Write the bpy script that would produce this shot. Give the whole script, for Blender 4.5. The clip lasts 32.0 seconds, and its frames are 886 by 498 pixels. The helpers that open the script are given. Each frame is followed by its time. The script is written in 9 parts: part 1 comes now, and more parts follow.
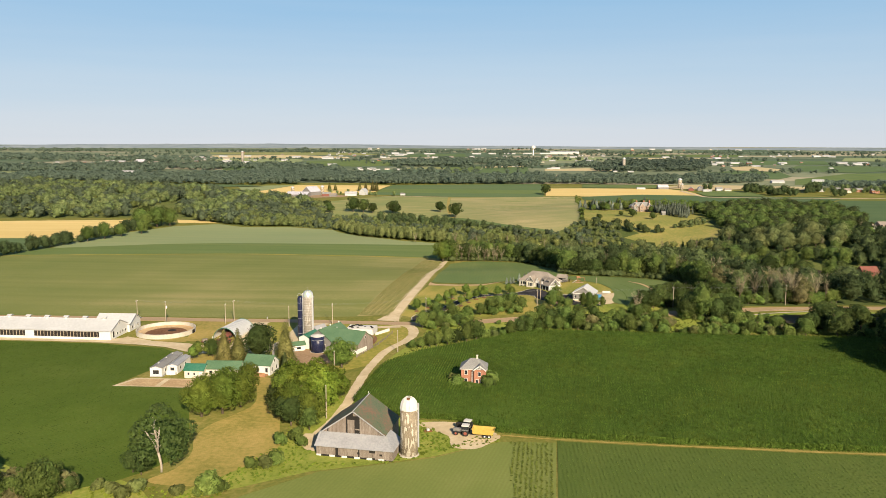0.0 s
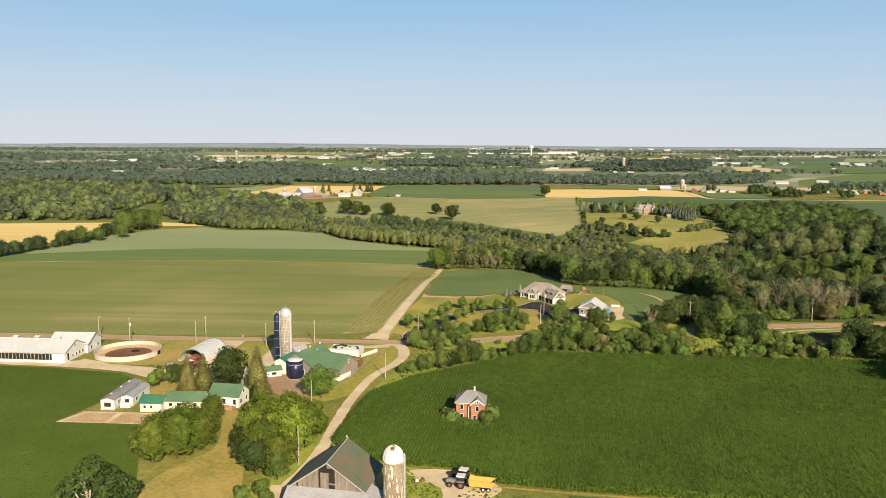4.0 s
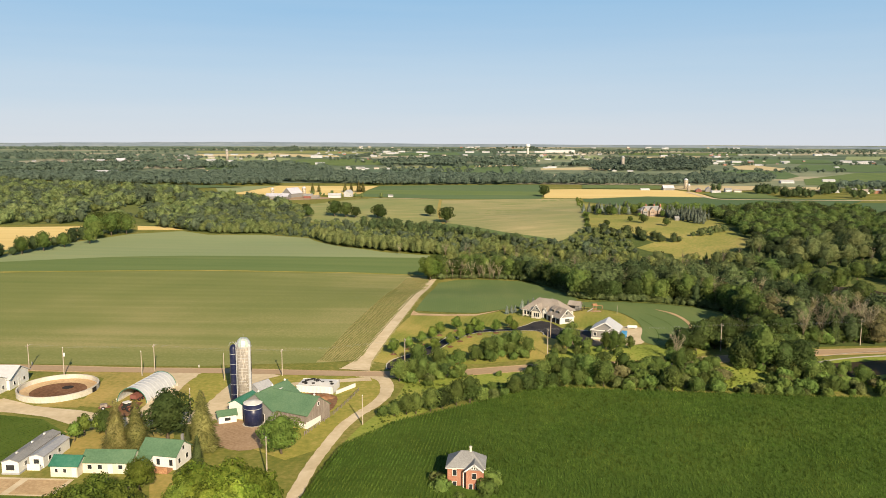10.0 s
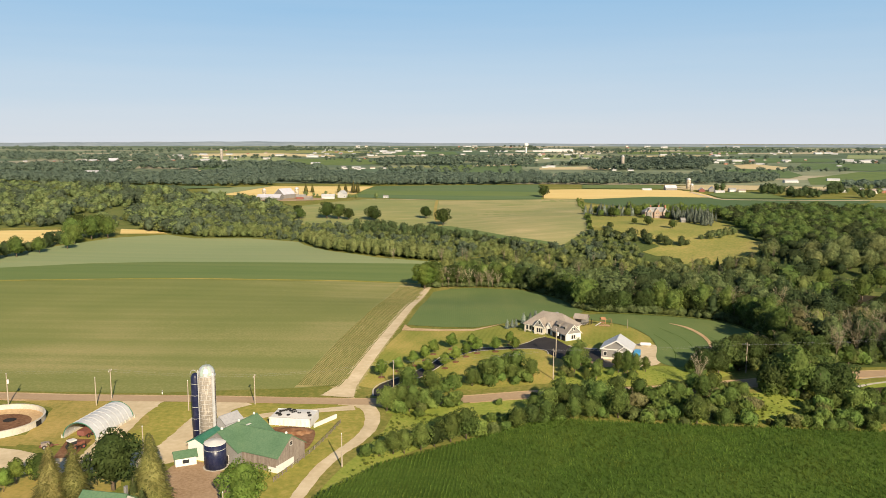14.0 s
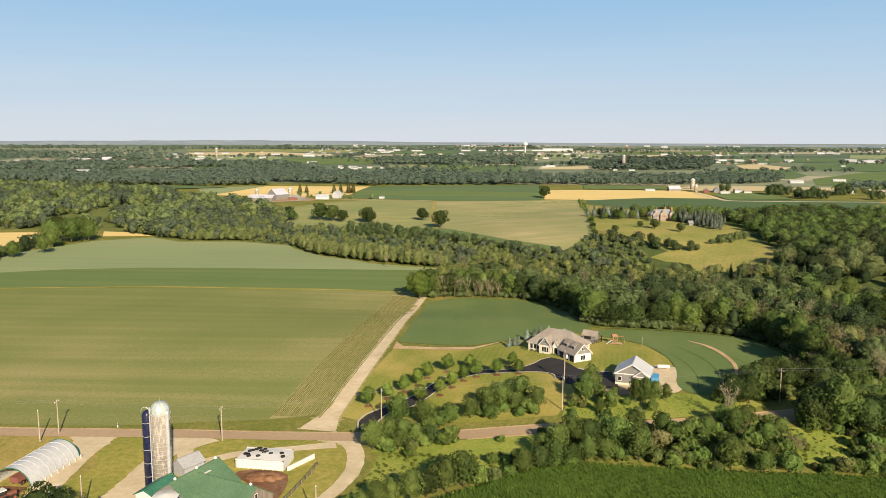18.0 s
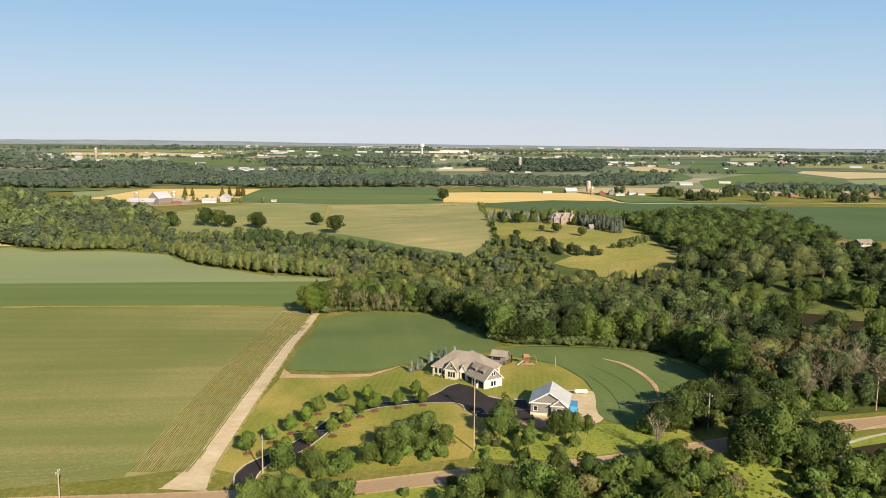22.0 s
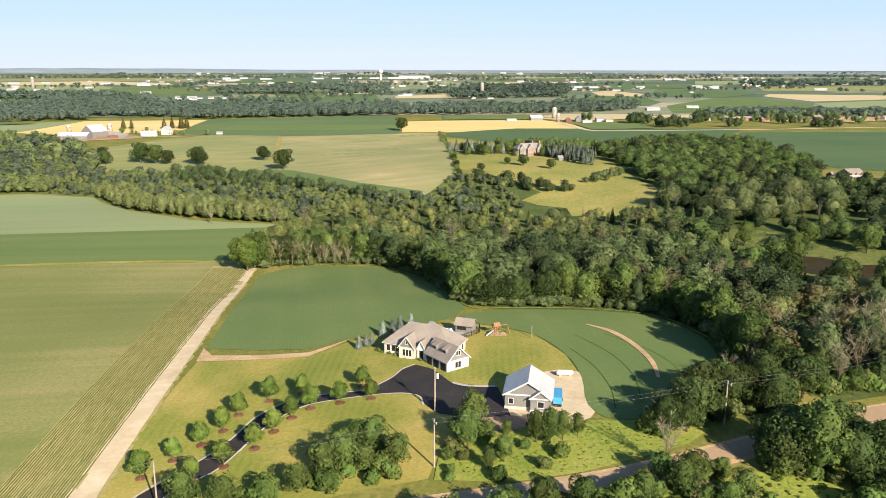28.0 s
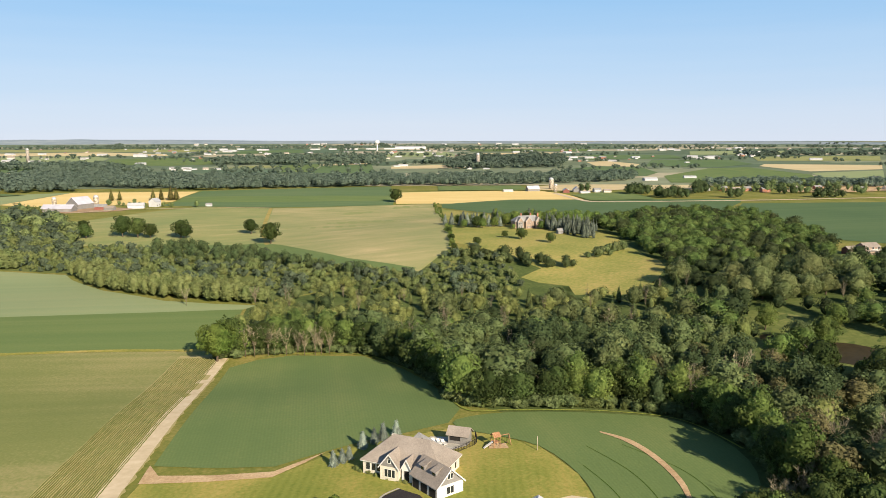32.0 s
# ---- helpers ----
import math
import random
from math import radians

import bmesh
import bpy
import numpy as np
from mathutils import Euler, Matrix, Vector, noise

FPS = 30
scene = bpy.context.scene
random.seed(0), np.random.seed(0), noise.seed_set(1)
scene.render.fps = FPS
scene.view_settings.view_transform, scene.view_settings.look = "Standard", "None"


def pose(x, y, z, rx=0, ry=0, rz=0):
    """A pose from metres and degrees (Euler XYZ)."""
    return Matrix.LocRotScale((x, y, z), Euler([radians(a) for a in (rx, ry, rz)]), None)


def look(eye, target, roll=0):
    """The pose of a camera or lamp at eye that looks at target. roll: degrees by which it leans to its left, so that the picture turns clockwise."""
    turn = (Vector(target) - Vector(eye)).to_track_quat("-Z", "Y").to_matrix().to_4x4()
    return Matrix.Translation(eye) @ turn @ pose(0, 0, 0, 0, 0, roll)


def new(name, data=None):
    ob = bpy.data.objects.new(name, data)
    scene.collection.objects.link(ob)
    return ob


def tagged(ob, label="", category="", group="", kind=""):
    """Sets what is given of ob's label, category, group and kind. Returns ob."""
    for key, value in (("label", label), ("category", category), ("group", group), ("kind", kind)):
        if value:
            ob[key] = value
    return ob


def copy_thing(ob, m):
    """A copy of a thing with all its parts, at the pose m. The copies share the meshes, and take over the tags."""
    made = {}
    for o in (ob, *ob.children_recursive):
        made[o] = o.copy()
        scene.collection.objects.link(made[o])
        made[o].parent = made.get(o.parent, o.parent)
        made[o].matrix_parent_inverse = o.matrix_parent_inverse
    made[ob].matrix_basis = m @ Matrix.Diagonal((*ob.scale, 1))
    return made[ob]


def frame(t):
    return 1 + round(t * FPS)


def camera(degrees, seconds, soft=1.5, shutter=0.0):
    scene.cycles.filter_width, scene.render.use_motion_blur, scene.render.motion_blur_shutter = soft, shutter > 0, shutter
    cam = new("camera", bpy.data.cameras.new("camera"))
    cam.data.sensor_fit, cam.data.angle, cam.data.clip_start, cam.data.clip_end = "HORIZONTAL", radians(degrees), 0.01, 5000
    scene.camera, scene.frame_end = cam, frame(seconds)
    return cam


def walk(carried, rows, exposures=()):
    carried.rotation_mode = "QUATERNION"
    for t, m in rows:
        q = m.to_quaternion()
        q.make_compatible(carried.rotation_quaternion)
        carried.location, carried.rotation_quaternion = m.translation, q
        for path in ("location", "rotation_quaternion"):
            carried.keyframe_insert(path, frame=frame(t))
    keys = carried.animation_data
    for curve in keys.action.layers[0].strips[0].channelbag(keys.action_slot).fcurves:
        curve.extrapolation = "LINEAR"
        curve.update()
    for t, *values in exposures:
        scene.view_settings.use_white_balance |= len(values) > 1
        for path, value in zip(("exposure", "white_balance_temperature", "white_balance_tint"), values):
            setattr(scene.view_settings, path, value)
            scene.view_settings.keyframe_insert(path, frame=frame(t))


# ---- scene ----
cam = camera(59.1, 32.0, soft=0.7)
PATH = [
    (0, (3.88, -5.635, 73.831), (3.685, -3.663, 73.555), 0.2),
    (0.5, (3.587, -2.112, 73.971), (3.393, -0.141, 73.695), 0.3),
    (1, (3.411, 1.697, 74.055), (3.218, 3.668, 73.778), 0.3),
    (1.5, (3.154, 5.672, 73.984), (2.962, 7.644, 73.707), 0.4),
    (2, (2.939, 9.511, 74.028), (2.748, 11.483, 73.751), 0.3),
    (2.5, (2.773, 12.885, 74.098), (2.582, 14.857, 73.821), 0.4),
    (3, (2.516, 16.522, 74.058), (2.327, 18.493, 73.781), 0.4),
    (3.5, (2.353, 20.259, 74.002), (2.164, 22.23, 73.725), 0.3),
    (5.5, (1.568, 34.637, 73.744), (1.382, 36.609, 73.468), 0.3),
    (6, (1.421, 38.07, 73.753), (1.236, 40.042, 73.477), 0.3),
    (6.5, (1.241, 41.529, 73.676), (1.056, 43.501, 73.399), 0.3),
    (7, (1.076, 45.177, 73.515), (0.891, 47.149, 73.238), 0.3),
    (7.5, (0.839, 48.699, 73.374), (0.655, 50.671, 73.097), 0.3),
    (8, (0.646, 52.062, 73.343), (0.464, 54.035, 73.066), 0.3),
    (8.5, (0.437, 55.62, 73.333), (0.255, 57.592, 73.054), 0.3),
    (9, (0.29, 59.043, 73.214), (0.109, 61.015, 72.936), 0.3),
    (9.5, (0.16, 62.499, 73.305), (-0.02, 64.472, 73.025), 0.3),
    (10, (-0.099, 65.966, 73.116), (-0.277, 67.938, 72.836), 0.2),
    (10.5, (-0.288, 69.381, 73.128), (-0.465, 71.354, 72.848), 0.2),
    (11, (-0.516, 72.823, 73.149), (-0.693, 74.795, 72.868), 0.3),
    (11.5, (-0.567, 76.22, 73.099), (-0.743, 78.192, 72.817), 0.2),
    (12, (-0.765, 79.671, 73.09), (-0.94, 81.643, 72.808), 0.2),
    (12.5, (-0.946, 82.96, 72.998), (-1.121, 84.932, 72.716), 0.3),
    (13, (-0.917, 86.194, 72.888), (-1.092, 88.166, 72.606), 0.2),
    (13.5, (-1.154, 89.705, 72.903), (-1.327, 91.677, 72.621), 0.2),
    (14, (-1.1, 92.655, 72.841), (-1.273, 94.628, 72.559), 0.1),
    (14.5, (-1.29, 96.102, 72.878), (-1.462, 98.074, 72.596), 0.1),
    (16.5, (-1.748, 109.086, 72.966), (-1.919, 111.059, 72.682), 0.0),
    (17, (-2.039, 112.269, 73.008), (-2.209, 114.241, 72.724), 0.1),
    (17.5, (-2.29, 115.577, 72.795), (-2.459, 117.55, 72.512), 0.2),
    (18, (-2.462, 119.099, 72.651), (-2.631, 121.071, 72.367), 0.2),
    (18.5, (-2.537, 122.973, 72.392), (-2.705, 124.946, 72.109), 0.2),
    (19, (-2.554, 126.237, 72.455), (-2.71, 128.211, 72.171), 0.1),
    (19.5, (-2.788, 129.955, 72.426), (-2.924, 131.93, 72.142), 0.2),
    (20, (-2.809, 133.199, 72.445), (-2.923, 135.176, 72.162), 0.1),
    (20.5, (-2.938, 136.016, 72.507), (-3.013, 137.995, 72.225), 0.2),
    (21, (-3.266, 139.19, 72.672), (-3.285, 141.17, 72.39), 0.4),
    (21.5, (-3.323, 142.659, 72.726), (-3.287, 144.639, 72.445), 0.4),
    (22, (-3.417, 146.342, 72.515), (-3.325, 148.32, 72.236), 0.6),
    (22.5, (-3.119, 149.86, 72.495), (-2.984, 151.836, 72.217), 0.6),
    (23, (-3.05, 153.375, 72.536), (-2.887, 155.349, 72.259), 0.5),
    (23.5, (-2.968, 156.696, 72.36), (-2.789, 158.669, 72.085), 0.5),
    (24, (-2.826, 159.92, 72.334), (-2.636, 161.892, 72.059), 0.6),
    (24.5, (-2.46, 163.017, 72.356), (-2.27, 164.987, 72.071), 0.5),
    (25, (-2.083, 166.331, 72.309), (-1.892, 168.298, 72.004), 0.4),
    (25.5, (-1.627, 169.988, 72.237), (-1.437, 171.946, 71.878), 0.4),
    (27.5, (0.845, 185.015, 71.97), (1.029, 186.947, 71.487), 0.0),
    (28, (1.27, 188.422, 71.896), (1.455, 190.36, 71.436), 0.1),
    (28.5, (1.586, 191.463, 71.991), (1.774, 193.405, 71.554), 0.1),
    (29, (2.026, 194.84, 71.955), (2.215, 196.788, 71.54), 0.1),
    (29.5, (2.735, 198.351, 71.934), (2.924, 200.303, 71.542), -0.0),
    (30, (3.184, 201.695, 71.92), (3.375, 203.652, 71.551), 0.0),
    (30.5, (3.871, 205.26, 71.866), (4.062, 207.22, 71.516), -0.1),
    (31, (4.393, 208.594, 71.851), (4.585, 210.557, 71.521), -0.0),
    (31.5, (4.911, 211.825, 71.896), (5.104, 213.792, 71.586), -0.0),
    (32, (5.312, 214.941, 71.826), (5.508, 216.911, 71.538), 0.0),
]
walk(cam, [(t, look(eye, target, roll)) for t, eye, target, roll in PATH],
     [(0, 0.83, 6750, 10), (20, 0.83, 6650, 10), (23, 0.84, 6600, 10), (25, 0.93, 6550, 10), (27, 1.11, 6250, 11), (28, 1.15, 6100, 12), (29, 1.1, 6050, 12), (30, 1.07, 6050, 12), (31, 1.0, 6100, 12), (32, 0.95, 6330, 11)])

# ---- sky, sun and exposure ----
SUN_ELEVATION, SUN_AZIMUTH = 25.5, 156.0   # degrees; azimuth clockwise from +y
world = bpy.data.worlds.new("world")
scene.world = world
world.use_nodes = True
wn = world.node_tree.nodes
sky = wn.new("ShaderNodeTexSky")
sky.sky_type, sky.sun_disc = "NISHITA", False
sky.sun_elevation, sky.sun_rotation = radians(SUN_ELEVATION), radians(SUN_AZIMUTH)
sky.air_density, sky.dust_density, sky.ozone_density, sky.altitude = 1.0, 0.35, 2.5, 300
wn["Background"].inputs["Strength"].default_value = 0.055
# pale haze low in the sky, with faint streaks of thin cloud
wl_ = world.node_tree.links
tc = wn.new("ShaderNodeTexCoord")
sp = wn.new("ShaderNodeSeparateXYZ")
wl_.new(tc.outputs["Generated"], sp.inputs[0])
low = wn.new("ShaderNodeMapRange")
low.interpolation_type = "SMOOTHSTEP"
low.inputs[1].default_value, low.inputs[2].default_value, low.inputs[3].default_value, low.inputs[4].default_value = 0.12, 0.65, 0.92, 0.0
wl_.new(sp.outputs[2], low.inputs[0])
squash = wn.new("ShaderNodeMapping")
squash.inputs["Scale"].default_value = (2, 2, 40)
wl_.new(tc.outputs["Generated"], squash.inputs["Vector"])
streak = wn.new("ShaderNodeTexNoise")
streak.inputs["Scale"].default_value, streak.inputs["Detail"].default_value = 1.2, 5
wl_.new(squash.outputs[0], streak.inputs["Vector"])
wisp = wn.new("ShaderNodeMath")
wisp.operation = "MULTIPLY_ADD"
wisp.inputs[1].default_value = 0.035
wl_.new(streak.outputs["Fac"], wisp.inputs[0])
wl_.new(sp.outputs[2], wisp.inputs[2])
tint = wn.new("ShaderNodeValToRGB")
te = tint.color_ramp.elements
te.new(0.5)
for k, (p_, c_) in enumerate(((0.015, (0.395, 0.435, 0.495, 1)), (0.10, (0.288, 0.388, 0.497, 1)), (0.21, (0.158, 0.312, 0.485, 1)))):
    te[k].position, te[k].color = p_, c_
wl_.new(wisp.outputs[0], tint.inputs[0])
gain = wn.new("ShaderNodeVectorMath")
gain.operation = "SCALE"
gain.inputs["Scale"].default_value = 17.0
wl_.new(tint.outputs[0], gain.inputs[0])
veil = wn.new("ShaderNodeMix")
veil.data_type = "RGBA"
wl_.new(low.outputs[0], veil.inputs[0])
wl_.new(sky.outputs[0], veil.inputs[6])
wl_.new(gain.outputs[0], veil.inputs[7])
wl_.new(veil.outputs[2], wn["Background"].inputs["Color"])
sun_data = bpy.data.lights.new("sun", "SUN")
sun_data.energy, sun_data.angle, sun_data.color = 5.0, radians(0.6), (1.0, 0.84, 0.61)
sun = new("sun", sun_data)
az, el = radians(SUN_AZIMUTH), radians(SUN_ELEVATION)
sun_way = Vector((math.sin(az) * math.cos(el), math.cos(az) * math.cos(el), math.sin(el)))
sun.matrix_world = look(sun_way * 400, (0, 0, 0))

# ---- materials ----
def material(name, colours, big=0.05, small=2.0, rough=0.85, bump=0.0, bump_scale=6.0, metal=0.0, rand=0.0, spec=0.3, coat=0.0, mix=0.5, stretch=(1, 1, 1)):
    """Colours blended by noise at two scales; rand varies the value from object to object."""
    m = bpy.data.materials.new(name)
    m.use_nodes = True
    t = m.node_tree
    n, l = t.nodes, t.links
    b = n["Principled BSDF"]
    b.inputs["Roughness"].default_value, b.inputs["Metallic"].default_value = rough, metal
    b.inputs["Specular IOR Level"].default_value = spec
    geo = n.new("ShaderNodeNewGeometry")
    vm = n.new("ShaderNodeVectorMath")
    vm.operation = "MULTIPLY"
    vm.inputs[1].default_value = stretch
    l.new(geo.outputs["Position"], vm.inputs[0])
    n1, n2 = n.new("ShaderNodeTexNoise"), n.new("ShaderNodeTexNoise")
    for q, sc, d in ((n1, big, 3), (n2, small, 4)):
        q.inputs["Scale"].default_value, q.inputs["Detail"].default_value = sc, d
        l.new(vm.outputs[0], q.inputs["Vector"])
    mx = n.new("ShaderNodeMix")
    mx.inputs[0].default_value = mix
    l.new(n1.outputs["Fac"], mx.inputs[2])
    l.new(n2.outputs["Fac"], mx.inputs[3])
    ramp = n.new("ShaderNodeValToRGB")
    e = ramp.color_ramp.elements
    while len(e) < len(colours):
        e.new(0.5)
    for k, c in enumerate(colours):
        e[k].position, e[k].color = 0.32 + 0.36 * k / max(1, len(colours) - 1), (*c, 1)
    l.new(mx.outputs[0], ramp.inputs[0])
    out = ramp.outputs[0]
    if rand:
        oi = n.new("ShaderNodeObjectInfo")
        hs = n.new("ShaderNodeHueSaturation")
        mr, mh = n.new("ShaderNodeMapRange"), n.new("ShaderNodeMapRange")
        mr.inputs[3].default_value, mr.inputs[4].default_value = 1 - rand, 1 + rand
        mh.inputs[3].default_value, mh.inputs[4].default_value = 0.5 + 0.06 * rand, 0.5 - 0.1 * rand
        fr = n.new("ShaderNodeMath")
        fr.operation = "MULTIPLY"
        fr.inputs[1].default_value = 7.31
        fr2 = n.new("ShaderNodeMath")
        fr2.operation = "FRACT"
        l.new(oi.outputs["Random"], mr.inputs[0])
        l.new(oi.outputs["Random"], fr.inputs[0])
        l.new(fr.outputs[0], fr2.inputs[0])
        l.new(fr2.outputs[0], mh.inputs[0])
        l.new(mr.outputs[0], hs.inputs["Value"])
        l.new(mh.outputs[0], hs.inputs["Hue"])
        l.new(out, hs.inputs["Color"])
        out = hs.outputs[0]
    l.new(out, b.inputs["Base Color"])
    if bump:
        nb = n.new("ShaderNodeTexNoise")
        nb.inputs["Scale"].default_value, nb.inputs["Detail"].default_value = bump_scale, 3
        l.new(vm.outputs[0], nb.inputs["Vector"])
        bp = n.new("ShaderNodeBump")
        bp.inputs["Strength"].default_value, bp.inputs["Distance"].default_value = bump, 0.2
        l.new(nb.outputs["Fac"], bp.inputs["Height"])
        l.new(bp.outputs[0], b.inputs["Normal"])
    return m


def foliage(name, dark, mid, light, rand=0.25, patchy=0.26):
    """Leaves: colour varies from clump to clump and from tree to tree; a little light comes through."""
    m = bpy.data.materials.new(name)
    m.use_nodes = True
    n, l = m.node_tree.nodes, m.node_tree.links
    b = n["Principled BSDF"]
    b.inputs["Roughness"].default_value, b.inputs["Specular IOR Level"].default_value = 0.7, 0.08
    geo, oi = n.new("ShaderNodeNewGeometry"), n.new("ShaderNodeObjectInfo")
    ramp = n.new("ShaderNodeValToRGB")
    e = ramp.color_ramp.elements
    e.new(0.5)
    for k, c in enumerate((dark, mid, light)):
        e[k].position, e[k].color = (0.0, 0.55, 1.0)[k], (*c, 1)
    calm = n.new("ShaderNodeMapRange")
    calm.inputs[3].default_value, calm.inputs[4].default_value = 0.22, 0.8
    l.new(geo.outputs["Random Per Island"], calm.inputs[0])
    l.new(calm.outputs[0], ramp.inputs[0])
    tone = n.new("ShaderNodeTexNoise")
    tone.inputs["Scale"].default_value, tone.inputs["Detail"].default_value = 0.085, 2
    l.new(geo.outputs["Position"], tone.inputs["Vector"])
    add = n.new("ShaderNodeMath")
    l.new(oi.outputs["Random"], add.inputs[0])
    l.new(tone.outputs["Fac"], add.inputs[1])
    mr = n.new("ShaderNodeMapRange")
    mr.inputs[1].default_value, mr.inputs[2].default_value = 0.3, 1.7
    mr.inputs[3].default_value, mr.inputs[4].default_value = 1 - 1.9 * rand, 1 + 1.9 * rand
    l.new(add.outputs[0], mr.inputs[0])
    mh = n.new("ShaderNodeMapRange")
    mh.inputs[3].default_value, mh.inputs[4].default_value = 0.515, 0.487
    fr = n.new("ShaderNodeMath")
    fr.operation = "MULTIPLY"
    fr.inputs[1].default_value = 9.7
    f2 = n.new("ShaderNodeMath")
    f2.operation = "FRACT"
    warm = n.new("ShaderNodeTexNoise")
    warm.inputs["Scale"].default_value, warm.inputs["Detail"].default_value = 0.11, 1
    l.new(geo.outputs["Position"], warm.inputs["Vector"])
    fr.operation, fr.inputs[2].default_value = "MULTIPLY_ADD", 0.0
    spread = n.new("ShaderNodeMath")
    spread.operation, spread.inputs[1].default_value = "MULTIPLY", 2.6
    l.new(warm.outputs["Fac"], spread.inputs[0])
    l.new(spread.outputs[0], fr.inputs[2])
    l.new(oi.outputs["Random"], fr.inputs[0])
    l.new(fr.outputs[0], f2.inputs[0])
    f2.operation, f2.inputs[1].default_value = "PINGPONG", 1.0
    l.new(f2.outputs[0], mh.inputs[0])
    hs = n.new("ShaderNodeHueSaturation")
    tuft, td, both = n.new("ShaderNodeTexNoise"), n.new("ShaderNodeMapRange"), n.new("ShaderNodeMath")
    tuft.inputs["Scale"].default_value, tuft.inputs["Detail"].default_value = 0.5, 1
    l.new(geo.outputs["Position"], tuft.inputs["Vector"])
    td.inputs[1].default_value, td.inputs[2].default_value, td.inputs[3].default_value, td.inputs[4].default_value = 0.35, 0.65, 1 - patchy, 1 + patchy
    l.new(tuft.outputs["Fac"], td.inputs[0])
    both.operation = "MULTIPLY"
    l.new(mr.outputs[0], both.inputs[0])
    l.new(td.outputs[0], both.inputs[1])
    l.new(mh.outputs[0], hs.inputs["Hue"])
    l.new(both.outputs[0], hs.inputs["Value"])
    l.new(ramp.outputs[0], hs.inputs["Color"])
    l.new(hs.outputs[0], b.inputs["Base Color"])
    tr = n.new("ShaderNodeBsdfTranslucent")
    l.new(hs.outputs[0], tr.inputs["Color"])
    mix = n.new("ShaderNodeMixShader")
    mix.inputs[0].default_value = 0.36
    l.new(b.outputs[0], mix.inputs[1])
    l.new(tr.outputs[0], mix.inputs[2])
    l.new(mix.outputs[0], n["Material Output"].inputs["Surface"])
    return m


def crop(name, colours, row=0.76, angle=0.0, depth=0.25, big=0.02, streak=0.0, soil=(0.2, 0.16, 0.09), across=0.012, fine=0.28, thin=None):
    """A field: rows as fine stripes, broad bands across, and soil between the rows. angle: the rows' way from +y, in degrees."""
    m = bpy.data.materials.new(name)
    m.use_nodes = True
    n, l = m.node_tree.nodes, m.node_tree.links
    b = n["Principled BSDF"]
    b.inputs["Roughness"].default_value, b.inputs["Specular IOR Level"].default_value = 0.95, 0.06
    geo = n.new("ShaderNodeNewGeometry")
    mp = n.new("ShaderNodeMapping")
    mp.inputs["Rotation"].default_value[2] = radians(angle)
    l.new(geo.outputs["Position"], mp.inputs["Vector"])
    st = n.new("ShaderNodeVectorMath")
    st.operation = "MULTIPLY"
    st.inputs[1].default_value = (1, across, 1)
    l.new(mp.outputs[0], st.inputs[0])
    n1, n2, n3 = (n.new("ShaderNodeTexNoise") for _ in range(3))
    n1.inputs["Scale"].default_value, n1.inputs["Detail"].default_value = big, 3
    l.new(geo.outputs["Position"], n1.inputs["Vector"])
    n2.inputs["Scale"].default_value, n2.inputs["Detail"].default_value = 0.12, 4
    l.new(st.outputs[0], n2.inputs["Vector"])
    n3.inputs["Scale"].default_value, n3.inputs["Detail"].default_value = 1.5, 5
    l.new(geo.outputs["Position"], n3.inputs["Vector"])
    a1, a2 = n.new("ShaderNodeMix"), n.new("ShaderNodeMix")
    a1.inputs[0].default_value, a2.inputs[0].default_value = streak, fine
    l.new(n1.outputs["Fac"], a1.inputs[2])
    l.new(n2.outputs["Fac"], a1.inputs[3])
    l.new(a1.outputs[0], a2.inputs[2])
    l.new(n3.outputs["Fac"], a2.inputs[3])
    ramp = n.new("ShaderNodeValToRGB")
    e = ramp.color_ramp.elements
    while len(e) < len(colours):
        e.new(0.5)
    for k, c in enumerate(colours):
        e[k].position, e[k].color = 0.33 + 0.34 * k / max(1, len(colours) - 1), (*c, 1)
    out = a2.outputs[0]
    if thin:   # sparser growth from one x to another
        sx = n.new("ShaderNodeSeparateXYZ")
        l.new(geo.outputs["Position"], sx.inputs[0])
        ma, mb = n.new("ShaderNodeMapRange"), n.new("ShaderNodeMath")
        ma.inputs[1].default_value, ma.inputs[2].default_value, ma.inputs[3].default_value, ma.inputs[4].default_value = thin
        l.new(sx.outputs[0], ma.inputs[0])
        l.new(out, mb.inputs[0])
        l.new(ma.outputs[0], mb.inputs[1])
        out = mb.outputs[0]
    l.new(out, ramp.inputs[0])
    out = ramp.outputs[0]
    if depth:
        wv = n.new("ShaderNodeTexWave")
        wv.bands_direction = "X"
        wv.inputs["Scale"].default_value = 0.314 / row
        wv.inputs["Distortion"].default_value, wv.inputs["Detail"].default_value = 0.6, 2
        wv.inputs["Detail Scale"].default_value = 2
        l.new(mp.outputs[0], wv.inputs["Vector"])
        mf = n.new("ShaderNodeMath")
        mf.operation = "MULTIPLY"
        mf.inputs[1].default_value = depth
        l.new(wv.outputs["Fac"], mf.inputs[0])
        ms = n.new("ShaderNodeMix")
        ms.data_type = "RGBA"
        l.new(mf.outputs[0], ms.inputs[0])
        l.new(out, ms.inputs[6])
        ms.inputs[7].default_value = (*soil, 1)
        out = ms.outputs[2]
    l.new(out, b.inputs["Base Color"])
    bp = n.new("ShaderNodeBump")
    bp.inputs["Strength"].default_value, bp.inputs["Distance"].default_value = 0.28, 0.3
    l.new(n3.outputs["Fac"], bp.inputs["Height"])
    l.new(bp.outputs[0], b.inputs["Normal"])
    return m


